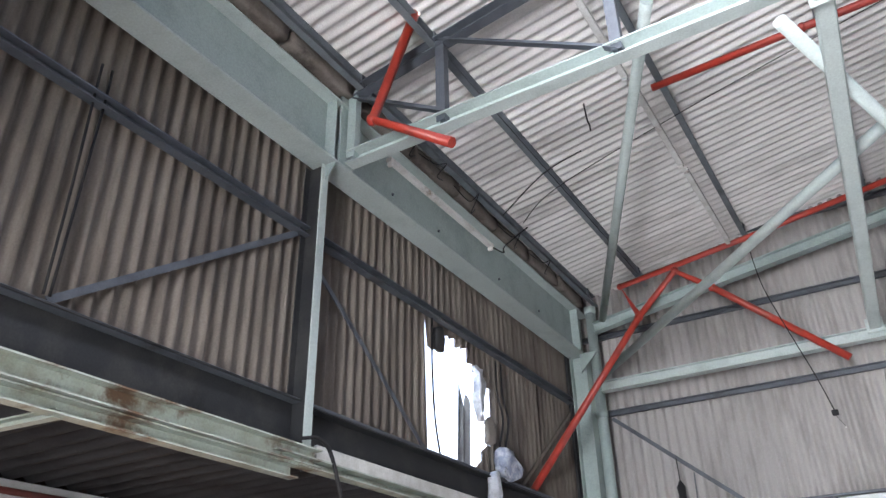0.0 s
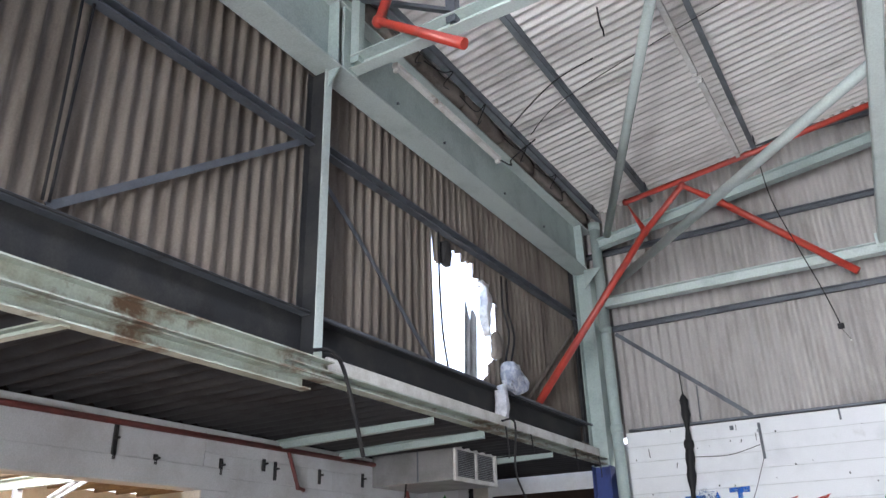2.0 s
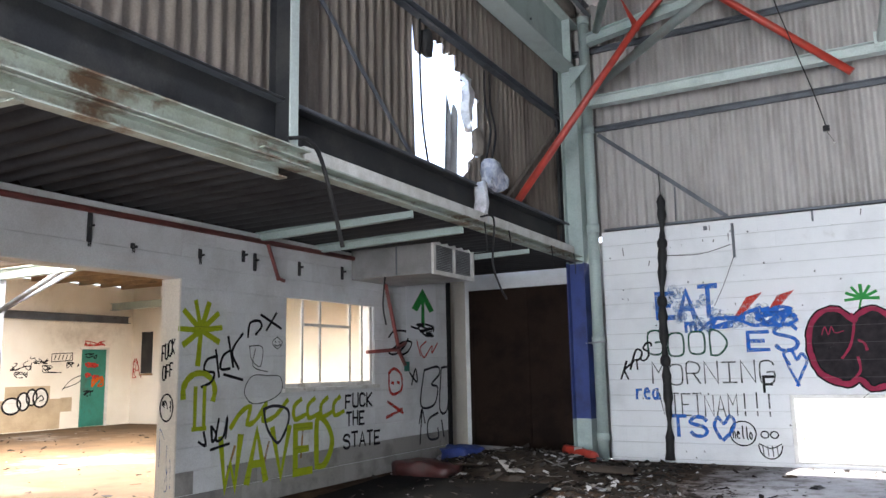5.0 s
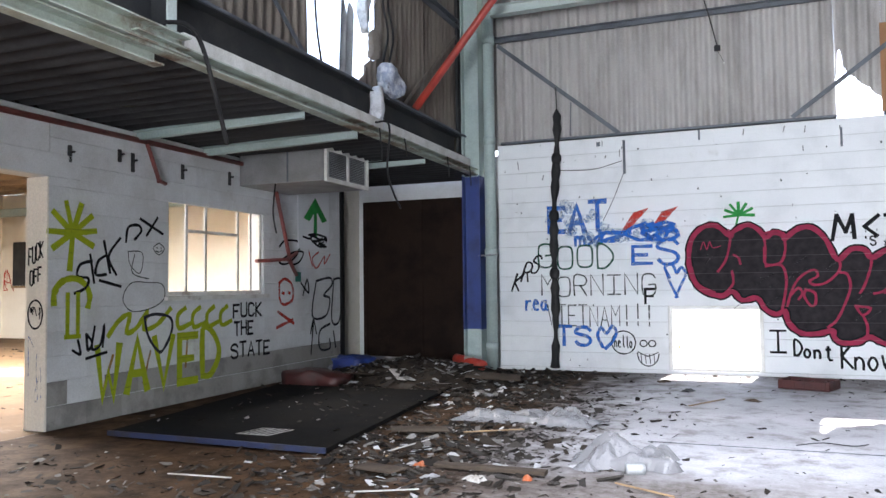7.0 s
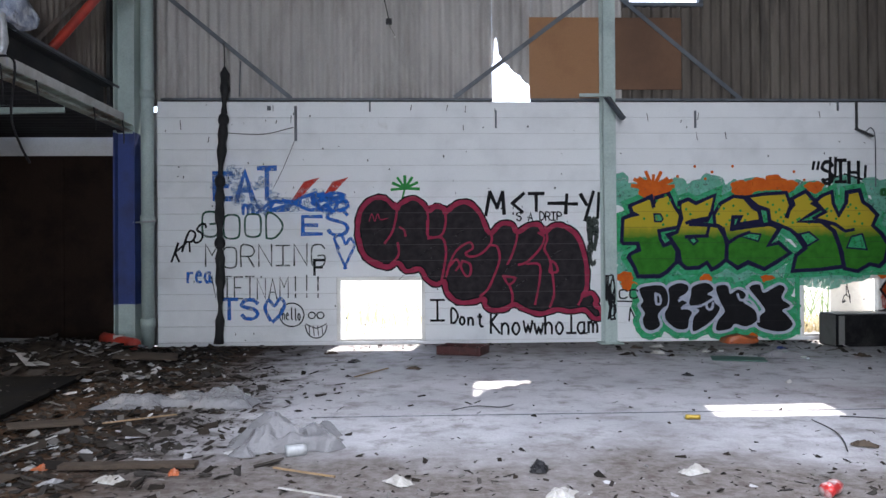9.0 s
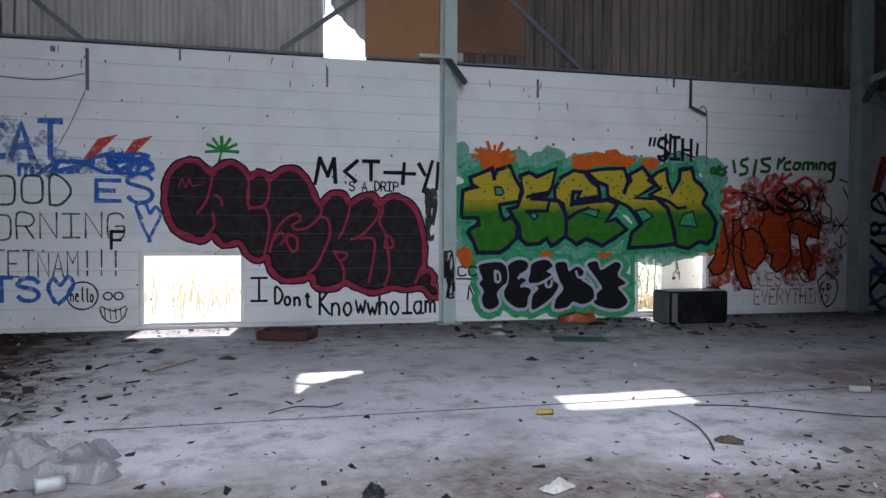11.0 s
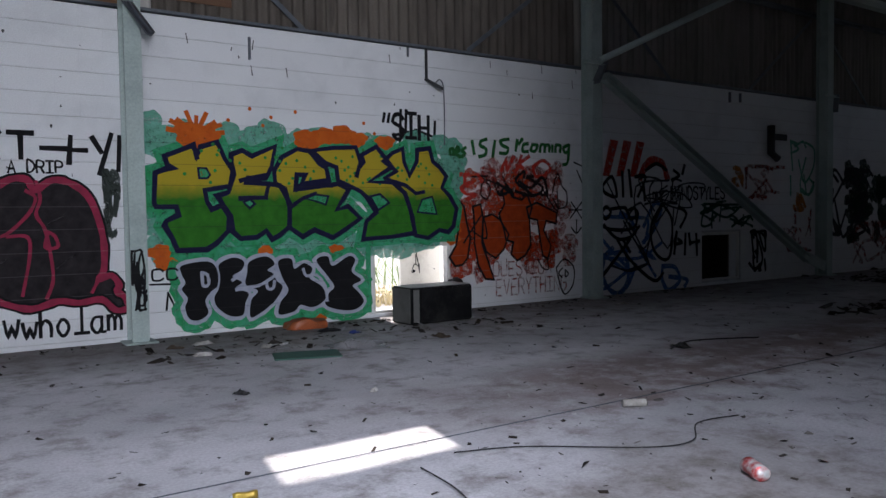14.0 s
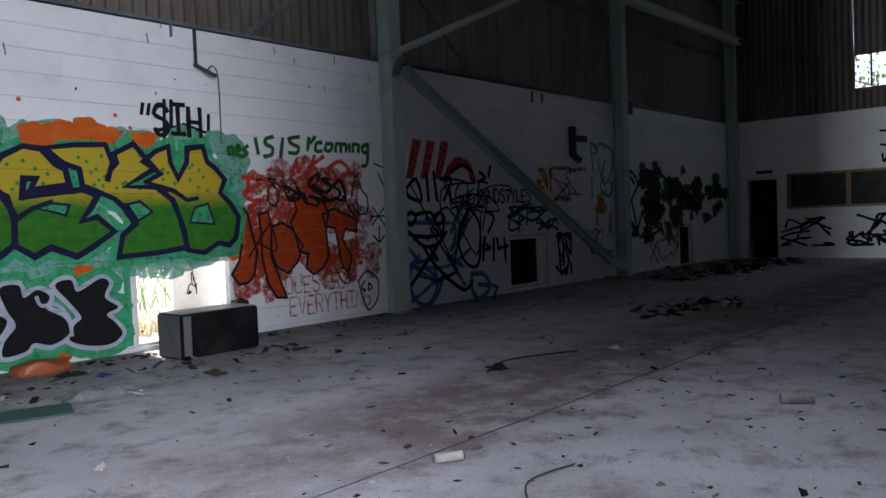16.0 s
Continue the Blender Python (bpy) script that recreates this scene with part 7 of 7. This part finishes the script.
# black piece below it
BLACK_PIECE = ("305,77 333,80 343,70 343,53 336,47 329,37 332,23 321,16 311,19 307,31 310,41 304,51 308,58 304,68",
               "345,76 360,83 373,79 371,69 360,62 371,55 364,49 378,42 374,31 371,18 356,18 342,29 339,40 344,49 346,63",
               "380,78 400,83 410,74 401,67 408,63 412,54 419,46 407,29 385,15 379,17 381,34 389,44 375,52 377,65",
               "414,77 430,79 434,67 446,73 457,66 453,55 469,44 473,29 457,20 441,24 433,17 414,15 416,29 426,42 419,57",
               "462,76 477,80 483,68 505,79 514,74 509,60 522,49 510,43 518,34 525,22 513,13 492,14 473,22 478,36 485,43 475,58")
mist_, rim_, ink_ = Sheet(north, 0.0008, 3), Sheet(north, 0.0075, 3), Sheet(north, 0.0078, 3)
for i, line in enumerate(BLACK_PIECE):
    pts = rounded(drawn(line))
    mist_.depth = 0.0035 + i * 0.0002
    mist_.ribbon(pts, 0.25, True)
    rim_.depth = 0.0085 + i * 0.0002
    rim_.ribbon(pts, 0.085, True)
    ink_.depth = 0.0195 + i * 0.0002
    ink_.fill(pts)
rim_.depth = 0.0215
for line in ("326,68 332,65 333,55 327,54 326,68",
             "360,58 365,61 374,63",
             "364,47 372,47 380,45",
             "372,49 390,50 406,58 411,62",
             "399,54 401,46 407,46 409,54",
             "445,66 449,58 462,58 473,44 475,27"):
    rim_.curve(drawn(line), 0.035)
mist_.done("halo", P_EMERALD, N, "green mist round the black letters")
rim_.done("letter_outline", P_WHITE, N, "white outline of the black letters")
ink_.done("letter_fill", P_BLACK, N, "black letters PESKY")
lettering(north, "CC", 2.74, 0.62, 0.3, 0.12, 0.022, P_BLACK, N, "small black lettering", depth=0.02)
bars(north, [(2.72, 0.58, 3.02, 0.57), (2.88, 0.3, 2.9, 0.48), (2.9, 0.48, 2.98, 0.3), (2.98, 0.3, 3.0, 0.5)], 0.022, P_BLACK, N, "small black marks")
lettering(north, "$IH".replace("$", "S"), 5.72, 2.26, 0.58, 0.3, 0.05, P_BLACK, N, "black tag over the large piece", depth=0.012)
bars(north, [(5.58, 2.46, 5.6, 2.56), (5.65, 2.46, 5.67, 2.56), (5.82, 2.18, 5.84, 2.62), (5.9, 2.18, 5.92, 2.62), (6.05, 2.38, 6.34, 2.3), (6.34, 2.16, 6.36, 2.5), (5.76, 2.3, 6.02, 2.36)], 0.04, P_BLACK, N, "black tag strokes")
# between the large piece and the next column
RUST_PIECE = ("672,148 681,139 684,122 691,95 686,69 677,60 665,59 656,71 667,87 672,110 668,126",
              "696,139 709,142 713,122 711,88 722,60 731,37 716,39 704,58 698,88 698,115",
              "713,124 729,128 742,121 758,99 749,79 734,67 718,76 711,94",
              "747,162 756,167 765,152 782,148 792,156 801,137 796,123 798,83 788,69 773,62 762,71 766,88 753,92 749,107 741,128 751,142",
              "791,137 810,144 849,129 847,113 828,118 823,104 837,81 831,62 821,67 815,97 811,119 795,122")
s, s2 = Sheet(north, 0.003, 14), Sheet(north, 0.004, 14)
for line in RUST_PIECE:
    s.fill(drawn(line))
    s2.depth += 0.0004
    s2.ribbon(drawn(line), 0.032, True)
s.done("rust_piece", P_RUST, N, "rust-red blocky letters")
s2.done("rust_piece_outline", P_BLACK, N, "black outline of the rust-red letters")
for strokes, width, mat_, nm, lab in (
        ("841,159 851,187 860,168 869,159 868,140 852,136 843,150|711,168 717,174 726,164 720,149 710,155 711,168|732,176 739,155|748,181 753,168 744,160 754,155|878,145 899,121|900,145 876,121|874,133 903,133|889,118 888,99|878,107 888,98 898,106|884,204 904,198|890,192 905,166|847,48 863,60 882,47 880,21 863,8 852,29 847,48|859,47 852,40 858,33|865,44 871,38 865,34 865,44|811,64 819,50 831,47 829,63", 0.024, P_BLACK, "tags", "black tags with a star and a circle"),
        ("746,189 754,202 756,190 768,209|772,186 782,210|773,196 796,210|779,197 792,188|804,195 822,205 837,196 827,184 809,182 804,195|676,182 690,182|683,182 682,164|694,172 677,164 686,156 701,155 686,149|705,182 712,174", 0.055, P_RED, "red_tag", "red sprayed tag"),
        ("696,227 699,211|720,231 711,228 710,222 719,218 718,210 708,207|735,229 731,208|759,233 745,230 748,224 758,220 755,213 744,213|775,232 772,218|778,227 784,234|794,228 786,226 785,217 794,217|803,227 800,219 808,218 812,226 803,227|817,218 819,227 826,227 826,218|826,227 835,227 835,219|841,227 841,219|847,219 848,228 857,227 856,219|873,229 863,225 866,218 873,220|874,229 871,204 862,200|659,209 659,215 664,215 664,208|669,212 674,214 671,218 668,210 675,206|684,218 679,214 683,210 678,206", 0.05, P_DEEP_GREEN, "lettering", "green lettering ISIS coming"),
        ("943,169 965,184 975,154 950,159 943,169|988,192 990,154|1003,195 1009,154|1018,185 1042,185 1024,154|1043,196 1068,207 1093,197|1037,175 1040,148|941,129 952,137 962,129 951,119 941,129|1000,131 1015,135 1023,125 1007,118 1000,131|941,129 943,109 975,101 1014,104 1022,122|947,109 975,88 1005,89 1026,106|962,134 992,136 999,128|975,88 996,61 1033,32 1065,16 1083,28|1005,86 973,57 942,30|989,85 1004,66|1081,142 1105,115 1102,60 1084,50 1060,68 1054,105 1081,142|1124,136 1142,125 1127,103|1117,95 1111,59|1117,92 1112,76 1130,77 1121,83|1140,91 1138,57|1149,91 1152,73|1168,90 1170,55|1176,78 1157,76|1105,181 1123,189 1110,197|1132,192 1137,206", 0.058, P_BLACK, "doodle", "black frog doodle and tags"),
        ("1038,106 1064,143 1080,132 1062,100 1036,80|966,73 944,55 949,19 977,1 1001,24 996,66|1083,39 1114,36 1126,13 1098,-1 1082,17 1083,39|984,128 1007,118 1017,96|1018,44 1001,14 977,-2|1100,21 1144,14 1139,3", 0.075, P_PALEBLUE, "blue_loops", "pale blue sprayed loops"),
        ("1194,141 1183,106 1207,106 1213,123|1224,144 1250,146|1238,144 1233,111|1264,122 1285,112 1268,101|1302,121 1301,103", 0.045, P_GREEN_THIN, "green_tag", "green tag")):
    s = Sheet(north, 0.0045 if nm != "blue_loops" else 0.001, 16)
    for line in strokes.split("|"):
        s.curve(drawn(line), width)
    s.done(nm, mat_, N, lab)
s = Sheet(north, 0.0002, 15)
for _ in range(40):
    s.blob(r_.uniform(6.65, 8.75), r_.uniform(0.45, 1.9), r_.uniform(0.1, 0.25), r_.uniform(0.1, 0.22), 0.08)
s.done("red_mist", P_DULLRED, N, "red spray mist")
s = Sheet(north, 0.0016, 17)
for _ in range(46):
    s.blob(r_.uniform(6.75, 8.5), min(max(r_.gauss(1.15, 0.28), 0.55), 1.75), r_.uniform(0.08, 0.2), r_.uniform(0.08, 0.2), 0.1)
s.done("red_core", paint("dense_rust_mist", (0.42, 0.05, 0.016), (0.32, 0.04, 0.014), mist=0.46), N, "dense rust-red mist behind the letters")
scribble(north, 6.8, 8.5, 0.9, 1.8, 3, 0.024, P_BLACK, N, "black strokes over the rust-red letters", 91, depth=0.006)
scribble(north, 7.4, 8.3, 1.55, 1.9, 6, 0.045, P_BLACK, N, "black tag above the rust-red letters", 92, depth=0.0065)
scribble(north, 9.4, 11.3, 0.35, 1.8, 8, 0.034, P_LOOP, N, "looping black tags", 93, depth=0.003)
scribble(north, 9.4, 11.7, 0.1, 1.2, 5, 0.06, P_PALEBLUE, N, "blue sprayed loops low on the wall", 94, depth=0.0005)
scribble(north, 10.4, 12.3, 1.35, 1.75, 5, 0.028, P_LOOP, N, "small black tags", 95, depth=0.0035)
lettering(north, "EVERYTHING", 7.35, 0.14, 1.35, 0.22, 0.026, P_DULLRED, N, "thin red lettering EVERYTHING", depth=0.003)
lettering(north, "QUESTION".replace("Q", "O"), 7.3, 0.42, 1.1, 0.2, 0.024, P_DULLRED, N, "thin red lettering QUESTION", depth=0.003)
# past the second column
s = Sheet(north, 0.001, 20)
for dx in (0.0, 0.3, 0.6):
    s.fill([(9.45 + dx, 1.85), (9.6 + dx, 1.85), (9.8 + dx, 2.4), (9.62 + dx, 2.42)])
s.curve([(10.3, 1.85), (10.5, 2.1), (10.8, 2.1), (10.95, 1.85)], 0.12)
s.done("flames", P_RED, N, "dull red sprayed flames")
lettering(north, "my HANDSTYLES", 10.6, 1.5, 1.9, 0.2, 0.032, P_BLACK, N, "black lettering my handstyles", depth=0.004)
scribble(north, 11.85, 13.3, 1.0, 1.4, 12, 0.045, P_GREEN_THIN, N, "green and black tags", 24)
scribble(north, 13.2, 13.7, 0.2, 0.9, 9, 0.06, P_BLACK, N, "black tag beside the opening", 25)
scribble(north, 13.1, 14.3, 1.5, 2.1, 10, 0.06, P_DULLRED, N, "red tag", 26)
scribble(north, 14.5, 15.3, 1.6, 2.6, 8, 0.05, P_TEAL, N, "thin blue-green tag", 27)
scribble(north, 14.3, 15.2, 0.5, 1.3, 10, 0.05, P_DULLRED, N, "red lettering that cannot be read", 28)
scribble(north, 12.6, 13.0, 1.75, 2.05, 4, 0.07, P_ORANGE_THIN, N, "orange mark", 29)
scribble(north, 14.6, 15.0, 1.3, 1.7, 5, 0.08, P_ORANGE_THIN, N, "orange marks", 30)
s = Sheet(north, 0.001, 31)
for _ in range(70):
    s.blob(r_.uniform(16.6, 21.0), 1.55 + r_.gauss(0, 0.28), r_.uniform(0.12, 0.34), r_.uniform(0.1, 0.24), 0.14)
s.done("dark_cloud", paint("dark_green_black", (0.012, 0.03, 0.03), (0.02, 0.06, 0.035), mist=0.42), N, "dark green-black sprayed cloud")
scribble(north, 15.9, 17.6, 0.8, 2.1, 16, 0.07, P_LOOP, N, "dense black tags", 32, depth=0.002)
scribble(north, 16.8, 18.2, 0.2, 1.0, 12, 0.07, P_DULLRED, N, "red tags", 33, depth=0.003)
scribble(east, -11.0, -9.6, 0.3, 0.95, 9, 0.05, P_BLACK, wall_east, "black tag under the window", 34)
scribble(east, -9.3, -8.2, 0.3, 1.0, 12, 0.06, P_BLACK, wall_east, "black tag under the window", 35)
scribble(east, -8.6, -7.8, 2.2, 2.9, 6, 0.05, P_BLACK, wall_east, "black tag above the window", 36)

# office wall
s = Sheet(west)
for a in (-0.5, 0.05, 0.6, 1.2, 1.85, 2.5, 3.2, 3.8):
    s.ribbon([(6.17, 1.82), (6.17 + 0.27 * math.cos(a), 1.84 + 0.27 * math.sin(a))], 0.06)
s.ribbon([(6.17, 1.82), (6.14, 1.48)], 0.06)
s.curve([(6.17 + 0.21 * math.cos(a * 0.42), 1.2 + 0.19 * math.sin(a * 0.42)) for a in range(-1, 9)], 0.065, 3)
s.ribbon([(6.12, 1.24), (6.12, 0.86)], 0.045)
s.ribbon([(6.24, 1.24), (6.24, 0.86)], 0.045)
s.ribbon([(6.1, 0.84), (6.26, 0.84)], 0.045)
s.done("lime_marks", P_LIME, WO, "lime-green sprayed palm and mushroom")
lettering(west, "WAVED", 6.48, 0.2, 1.95, 0.52, 0.085, P_LIME, WO, "large lime-green lettering WAVED", rise=0.018, depth=0.001)
bars(west, [(6.56, 0.3, 6.68, 0.62), (7.1, 0.3, 7.2, 0.62), (7.75, 0.4, 7.78, 0.7)], 0.03, paint("thin_rust_spray", (0.4, 0.2, 0.03), mist=0.45), WO, "rusty shadow strokes in the large lettering")
s = Sheet(west)
s.curve([(6.62, 0.82), (6.75, 0.96), (6.9, 1.02), (6.86, 0.84), (7.0, 0.88), (7.15, 1.04), (7.1, 0.86), (7.3, 0.9), (7.5, 1.06)], 0.055)
for i in range(4):
    s.curve([(7.62 + i * 0.25 + 0.12, 1.06), (7.62 + i * 0.25, 0.98), (7.64 + i * 0.25, 0.84), (7.82 + i * 0.25, 0.88)], 0.055)
s.done("lime_scrawl", P_LIME, WO, "lime-green scrawl")
lettering(west, "FUCK", 8.62, 0.92, 0.62, 0.16, 0.03, P_BLACK, WO, "black lettering of a slogan")
lettering(west, "THE", 8.64, 0.7, 0.42, 0.16, 0.03, P_BLACK, WO, "black lettering THE")
lettering(west, "STATE", 8.58, 0.42, 0.85, 0.17, 0.03, P_BLACK, WO, "black lettering STATE")
for strokes, width, mat_, nm, lab in (
        ("640,156 626,152 623,141 636,139 633,130 620,125|638,162 643,135|658,162 648,156 645,143 658,143|655,176 663,145|676,180 661,161 671,143|650,137 677,131|684,177 687,192 701,195 705,189 696,180|704,202 737,188|729,205 713,185|624,80 627,67 618,71|634,85 636,70 641,77 634,85|644,92 641,71 651,74 656,93 654,72|634,62 659,66|962,184 977,193 1012,192 1006,175 981,161 962,163 996,177 1022,178 1011,164 991,159|1016,134 1036,120 1032,139 1021,117|1041,61 1049,80 1057,60|1049,80 1042,31", 0.03, P_BLACK, "tags", "black sprayed tags"),
        ("711,98 728,101 750,96 752,81 738,61 728,64 716,79 711,98|1058,137 1098,142 1104,131 1080,116 1098,110 1086,85 1047,86 1058,137|1110,140 1134,136 1127,77 1103,78 1110,140|1097,72 1068,63 1068,37 1096,35 1096,49|1108,60 1114,36|1133,68 1138,35", 0.035, P_LOOP, "loops", "black outlined letters and loop"),
        ("732,178 740,172 732,165 723,172 732,178|682,125 693,135 716,135 737,133 740,118 722,108 694,105 681,115 682,125|687,167 690,153 704,145 707,166 687,167|696,164 693,145 716,139|728,173 729,172|734,173 735,172|727,169 732,168 736,170", 0.012, P_THIN, "doodles", "thin grey doodles"),
        ("962,134 976,140 994,131 995,112 983,106 971,105 963,113 962,134|956,74 995,83|959,95 997,78|969,121 973,120|984,121 988,120", 0.042, P_RED, "skull_mark", "red sprayed skull and crossed bones"),
        ("1038,181 1048,159|1065,180 1048,170 1059,156 1082,174 1082,163 1099,178", 0.026, P_RED, "red_tag", "small red tag")):
    s = Sheet(west, 0.001)
    for line in strokes.split("|"):
        s.curve(drawn(line), width)
    s.done(nm, mat_, WO, lab)


def west_panel(u, v, d):
    return (X_OFFICE + 0.019 + d, u, v)


s = Sheet(west_panel)
s.fill([(10.22, 2.28), (10.54, 2.6), (10.88, 2.28), (10.74, 2.24), (10.56, 2.42), (10.38, 2.24)])
s.ribbon([(10.55, 2.5), (10.54, 2.05)], 0.09)
s.done("green_arrow", P_GREEN, panel, "green stencilled arrow")
scribble(west_panel, 10.2, 10.85, 1.88, 2.06, 10, 0.03, P_BLACK, panel, "black tag below the arrow", 46)
box("warning_sign", (X_OFFICE + 0.004, 10.02, 1.36), (X_OFFICE + 0.01, 10.16, 1.5), TEAL_DOOR, WO, "small teal sign plate", bevel=0)


def lining(u, v, d):
    return (u, D_Y1 - 0.026 - d, v)


lettering(lining, "FUCK", X_OFFICE - 0.21, 1.52, 0.19, 0.14, 0.018, P_BLACK, WO, "black slogan lettering on the reveal", rise=0.02)
lettering(lining, "OFF", X_OFFICE - 0.19, 1.33, 0.15, 0.13, 0.018, P_BLACK, WO, "black lettering OFF on the reveal", rise=0.015)
scribble(lining, X_OFFICE - 0.18, X_OFFICE - 0.06, 1.0, 1.12, 5, 0.012, P_BLACK, WO, "small black tag inside the circle", 51)
scribble(lining, X_OFFICE - 0.2, X_OFFICE - 0.04, 0.3, 0.85, 4, 0.012, P_BLUE_MIST, WO, "faint blue scrawl on the reveal", 57)
s = Sheet(lining)
s.curve([(X_OFFICE - 0.12 + 0.09 * math.cos(a * 0.63), 1.06 + 0.13 * math.sin(a * 0.63)) for a in range(11)], 0.018, 3)
s.done("circle", P_BLACK, WO, "black circled tag")
for x0, x1, z0, z1, k in ((12.2, 12.75, 1.55, 1.8, 52), (12.72, 13.2, 1.72, 1.92, 58), (13.05, 13.6, 1.48, 1.66, 59), (12.3, 12.7, 1.36, 1.5, 60), (13.75, 14.1, 1.6, 1.75, 61)):
    scribble(far_west, x0, x1, z0, z1, 7, 0.022, P_BLACK, annex, "small black tag on the far wall", k)
s = Sheet(far_west, 0.002, 62)
s.ribbon([(13.3, 1.76), (13.9, 1.8), (13.9, 2.0), (13.3, 1.97)], 0.022, True)
for i in range(5):
    s.ribbon([(13.38 + i * 0.11, 1.82), (13.42 + i * 0.11, 1.94)], 0.025)
s.curve([(13.65, 1.02), (13.9, 1.28), (14.25, 1.4), (14.1, 1.2), (13.7, 1.06)], 0.022)
s.done("boxed_tag", P_BLACK, annex, "boxed black bars and a loop on the far wall")
s, s2 = Sheet(far_west, 0.012, 63), Sheet(far_west, 0.016, 63)
for x, z, a, b in ((12.28, 0.66, 0.24, 0.2), (12.58, 0.76, 0.16, 0.22), (12.8, 0.86, 0.14, 0.2), (13.04, 0.84, 0.2, 0.24)):
    ring_ = [(x + a * math.cos(q * 0.5236), z + b * math.sin(q * 0.5236)) for q in range(12)]
    s.depth += 0.001
    s.fill(ring_)
    s2.ribbon(rounded(ring_, 2), 0.05, True)
s2.curve([(12.96, 0.82), (13.06, 0.9), (13.12, 0.8), (13.02, 0.76)], 0.03)
s.done("bubble_fill", P_PALE, annex, "white fill of a bubble tag")
s2.done("bubble_outline", P_BLACK, annex, "black outline of a bubble tag")
scribble(far_west, 14.25, 14.95, 2.2, 2.34, 6, 0.03, P_RED, annex, "red lettering over the teal door", 54)


def door_face(u, v, d):
    return (-19.145 + d, u, v)


s = Sheet(door_face, 0.0, 55)
for x, z, a in ((14.4, 1.68, 0.16), (14.55, 1.66, 0.12), (14.36, 1.4, 0.1), (14.6, 1.34, 0.12)):
    s.blob(x, z, a, 0.07, 0.12)
s.done("red_scrawl", P_RED, far_door, "red scrawl on the door")
scribble(door_face, 14.5, 14.85, 1.1, 1.35, 5, 0.05, P_ORANGE, far_door, "orange scrawl on the door", 64, depth=0.002)
scribble(door_face, 14.25, 14.55, 0.8, 0.98, 5, 0.03, P_BLACK, far_door, "black tag on the door", 65, depth=0.002)
scribble(door_face, 14.25, 14.6, 1.85, 1.98, 4, 0.03, P_BLACK, far_door, "black tag on the door", 66, depth=0.002)


def side_wall(u, v, d):
    return (u, 15.797 - d, v)


scribble(side_wall, -19.1, -18.75, 1.3, 2.0, 8, 0.025, P_RED, annex, "red lettering on the side wall", 56)

# ---- blocks of the two near walls, each with its own edges ----


def block_mesh(name, w, h, plane, proud=0.0):
    e = 0.004
    me = bpy.data.meshes.new(name)
    s = 0.0002
    front = [(s, e), (w - s, e), (w - s, h - e), (s, h - e)]
    back = [(0, 0), (w, 0), (w, h), (0, h)]
    vs = [plane(a, b, 0.0) for a, b in front] + [plane(a, b, -0.006) for a, b in back] + [plane(a, b, -0.03) for a, b in back]
    fs = [(0, 1, 2, 3)] + [(i, 4 + i, 4 + (i + 1) % 4, (i + 1) % 4) for i in range(4)] + [(4 + i, 8 + i, 8 + (i + 1) % 4, 4 + (i + 1) % 4) for i in range(4)]
    me.from_pydata(vs, [], fs)
    return me


def lay_blocks(u0, u1, z_top, holes, plane, mat, parent, part_end, low_mat=None):
    """Courses of blocks from the top down, broken at the holes; those before part_end are pieces of their own."""
    made, rest_v, rest_f = {}, [], []
    g = 0.006
    k = 0
    z = z_top
    while z > 0.02:
        z0 = max(z - COURSE, 0.0)
        h = z - z0 - g
        cuts = []
        u = u0 - (BLOCK / 2 if k % 2 else 0.0)
        while u < u1:
            cuts.append((max(u, u0), min(u + BLOCK - 0.0003, u1)))
            u += BLOCK
        for a, b in cuts:
            spans = [(a, b)]
            for h0, h1, c, d in holes:
                if c < (z + z0) / 2 < d:
                    spans = [q for s0, s1 in spans for q in ((s0, min(s1, h0 - 0.003)), (max(s0, h1 + 0.003), s1)) if q[1] - q[0] > 0.02]
            for s0, s1 in spans:
                if s1 - s0 < 0.02 or h < 0.015:
                    continue
                m = low_mat if low_mat and z < 0.5 and (int(s0 * 7) % 3 or z < 0.27) else mat
                if s0 < part_end:
                    key = (round(s1 - s0, 2), round(h, 3), m.name)
                    if key not in made:
                        made[key] = block_mesh("block", s1 - s0, h, lambda p, q, d: Vector(plane(p, q, d)) - Vector(plane(0, 0, 0)))
                        made[key].materials.append(m)
                    ob = new("block", made[key])
                    ob.location = plane(s0, z0, 0)
                    under_ = parent.location
                    ob.parent = parent
                    ob.matrix_parent_inverse = Matrix.Translation(-Vector(under_))
                else:
                    me = block_mesh("tmp", s1 - s0, h, lambda p, q, d: plane(p + s0, q + z0, d))
                    n = len(rest_v)
                    rest_v += [tuple(v.co) for v in me.vertices]
                    rest_f += [tuple(n + i for i in p.vertices) for p in me.polygons]
                    bpy.data.meshes.remove(me)
        z -= COURSE
        k += 1
    if rest_v:
        tagged(solid("blockwork", rest_v, rest_f, mat, parent), kind="stuff")


lay_blocks(-3.75, X_END - 0.01, TOP, LOW_OPENINGS, lambda u, v, d: (u, Y_WALL - d, v), WHITE_BLOCK, wall_north, 4.9)
lay_blocks(D_Y1 + 0.004, 11.3, S_Z - 0.01, [(W_Y0, W_Y1, W_Z0, W_Z1)], lambda u, v, d: (X_OFFICE + d, u, v), OFFICE_WALL, wall_office, 99, GREY_BLOCK)
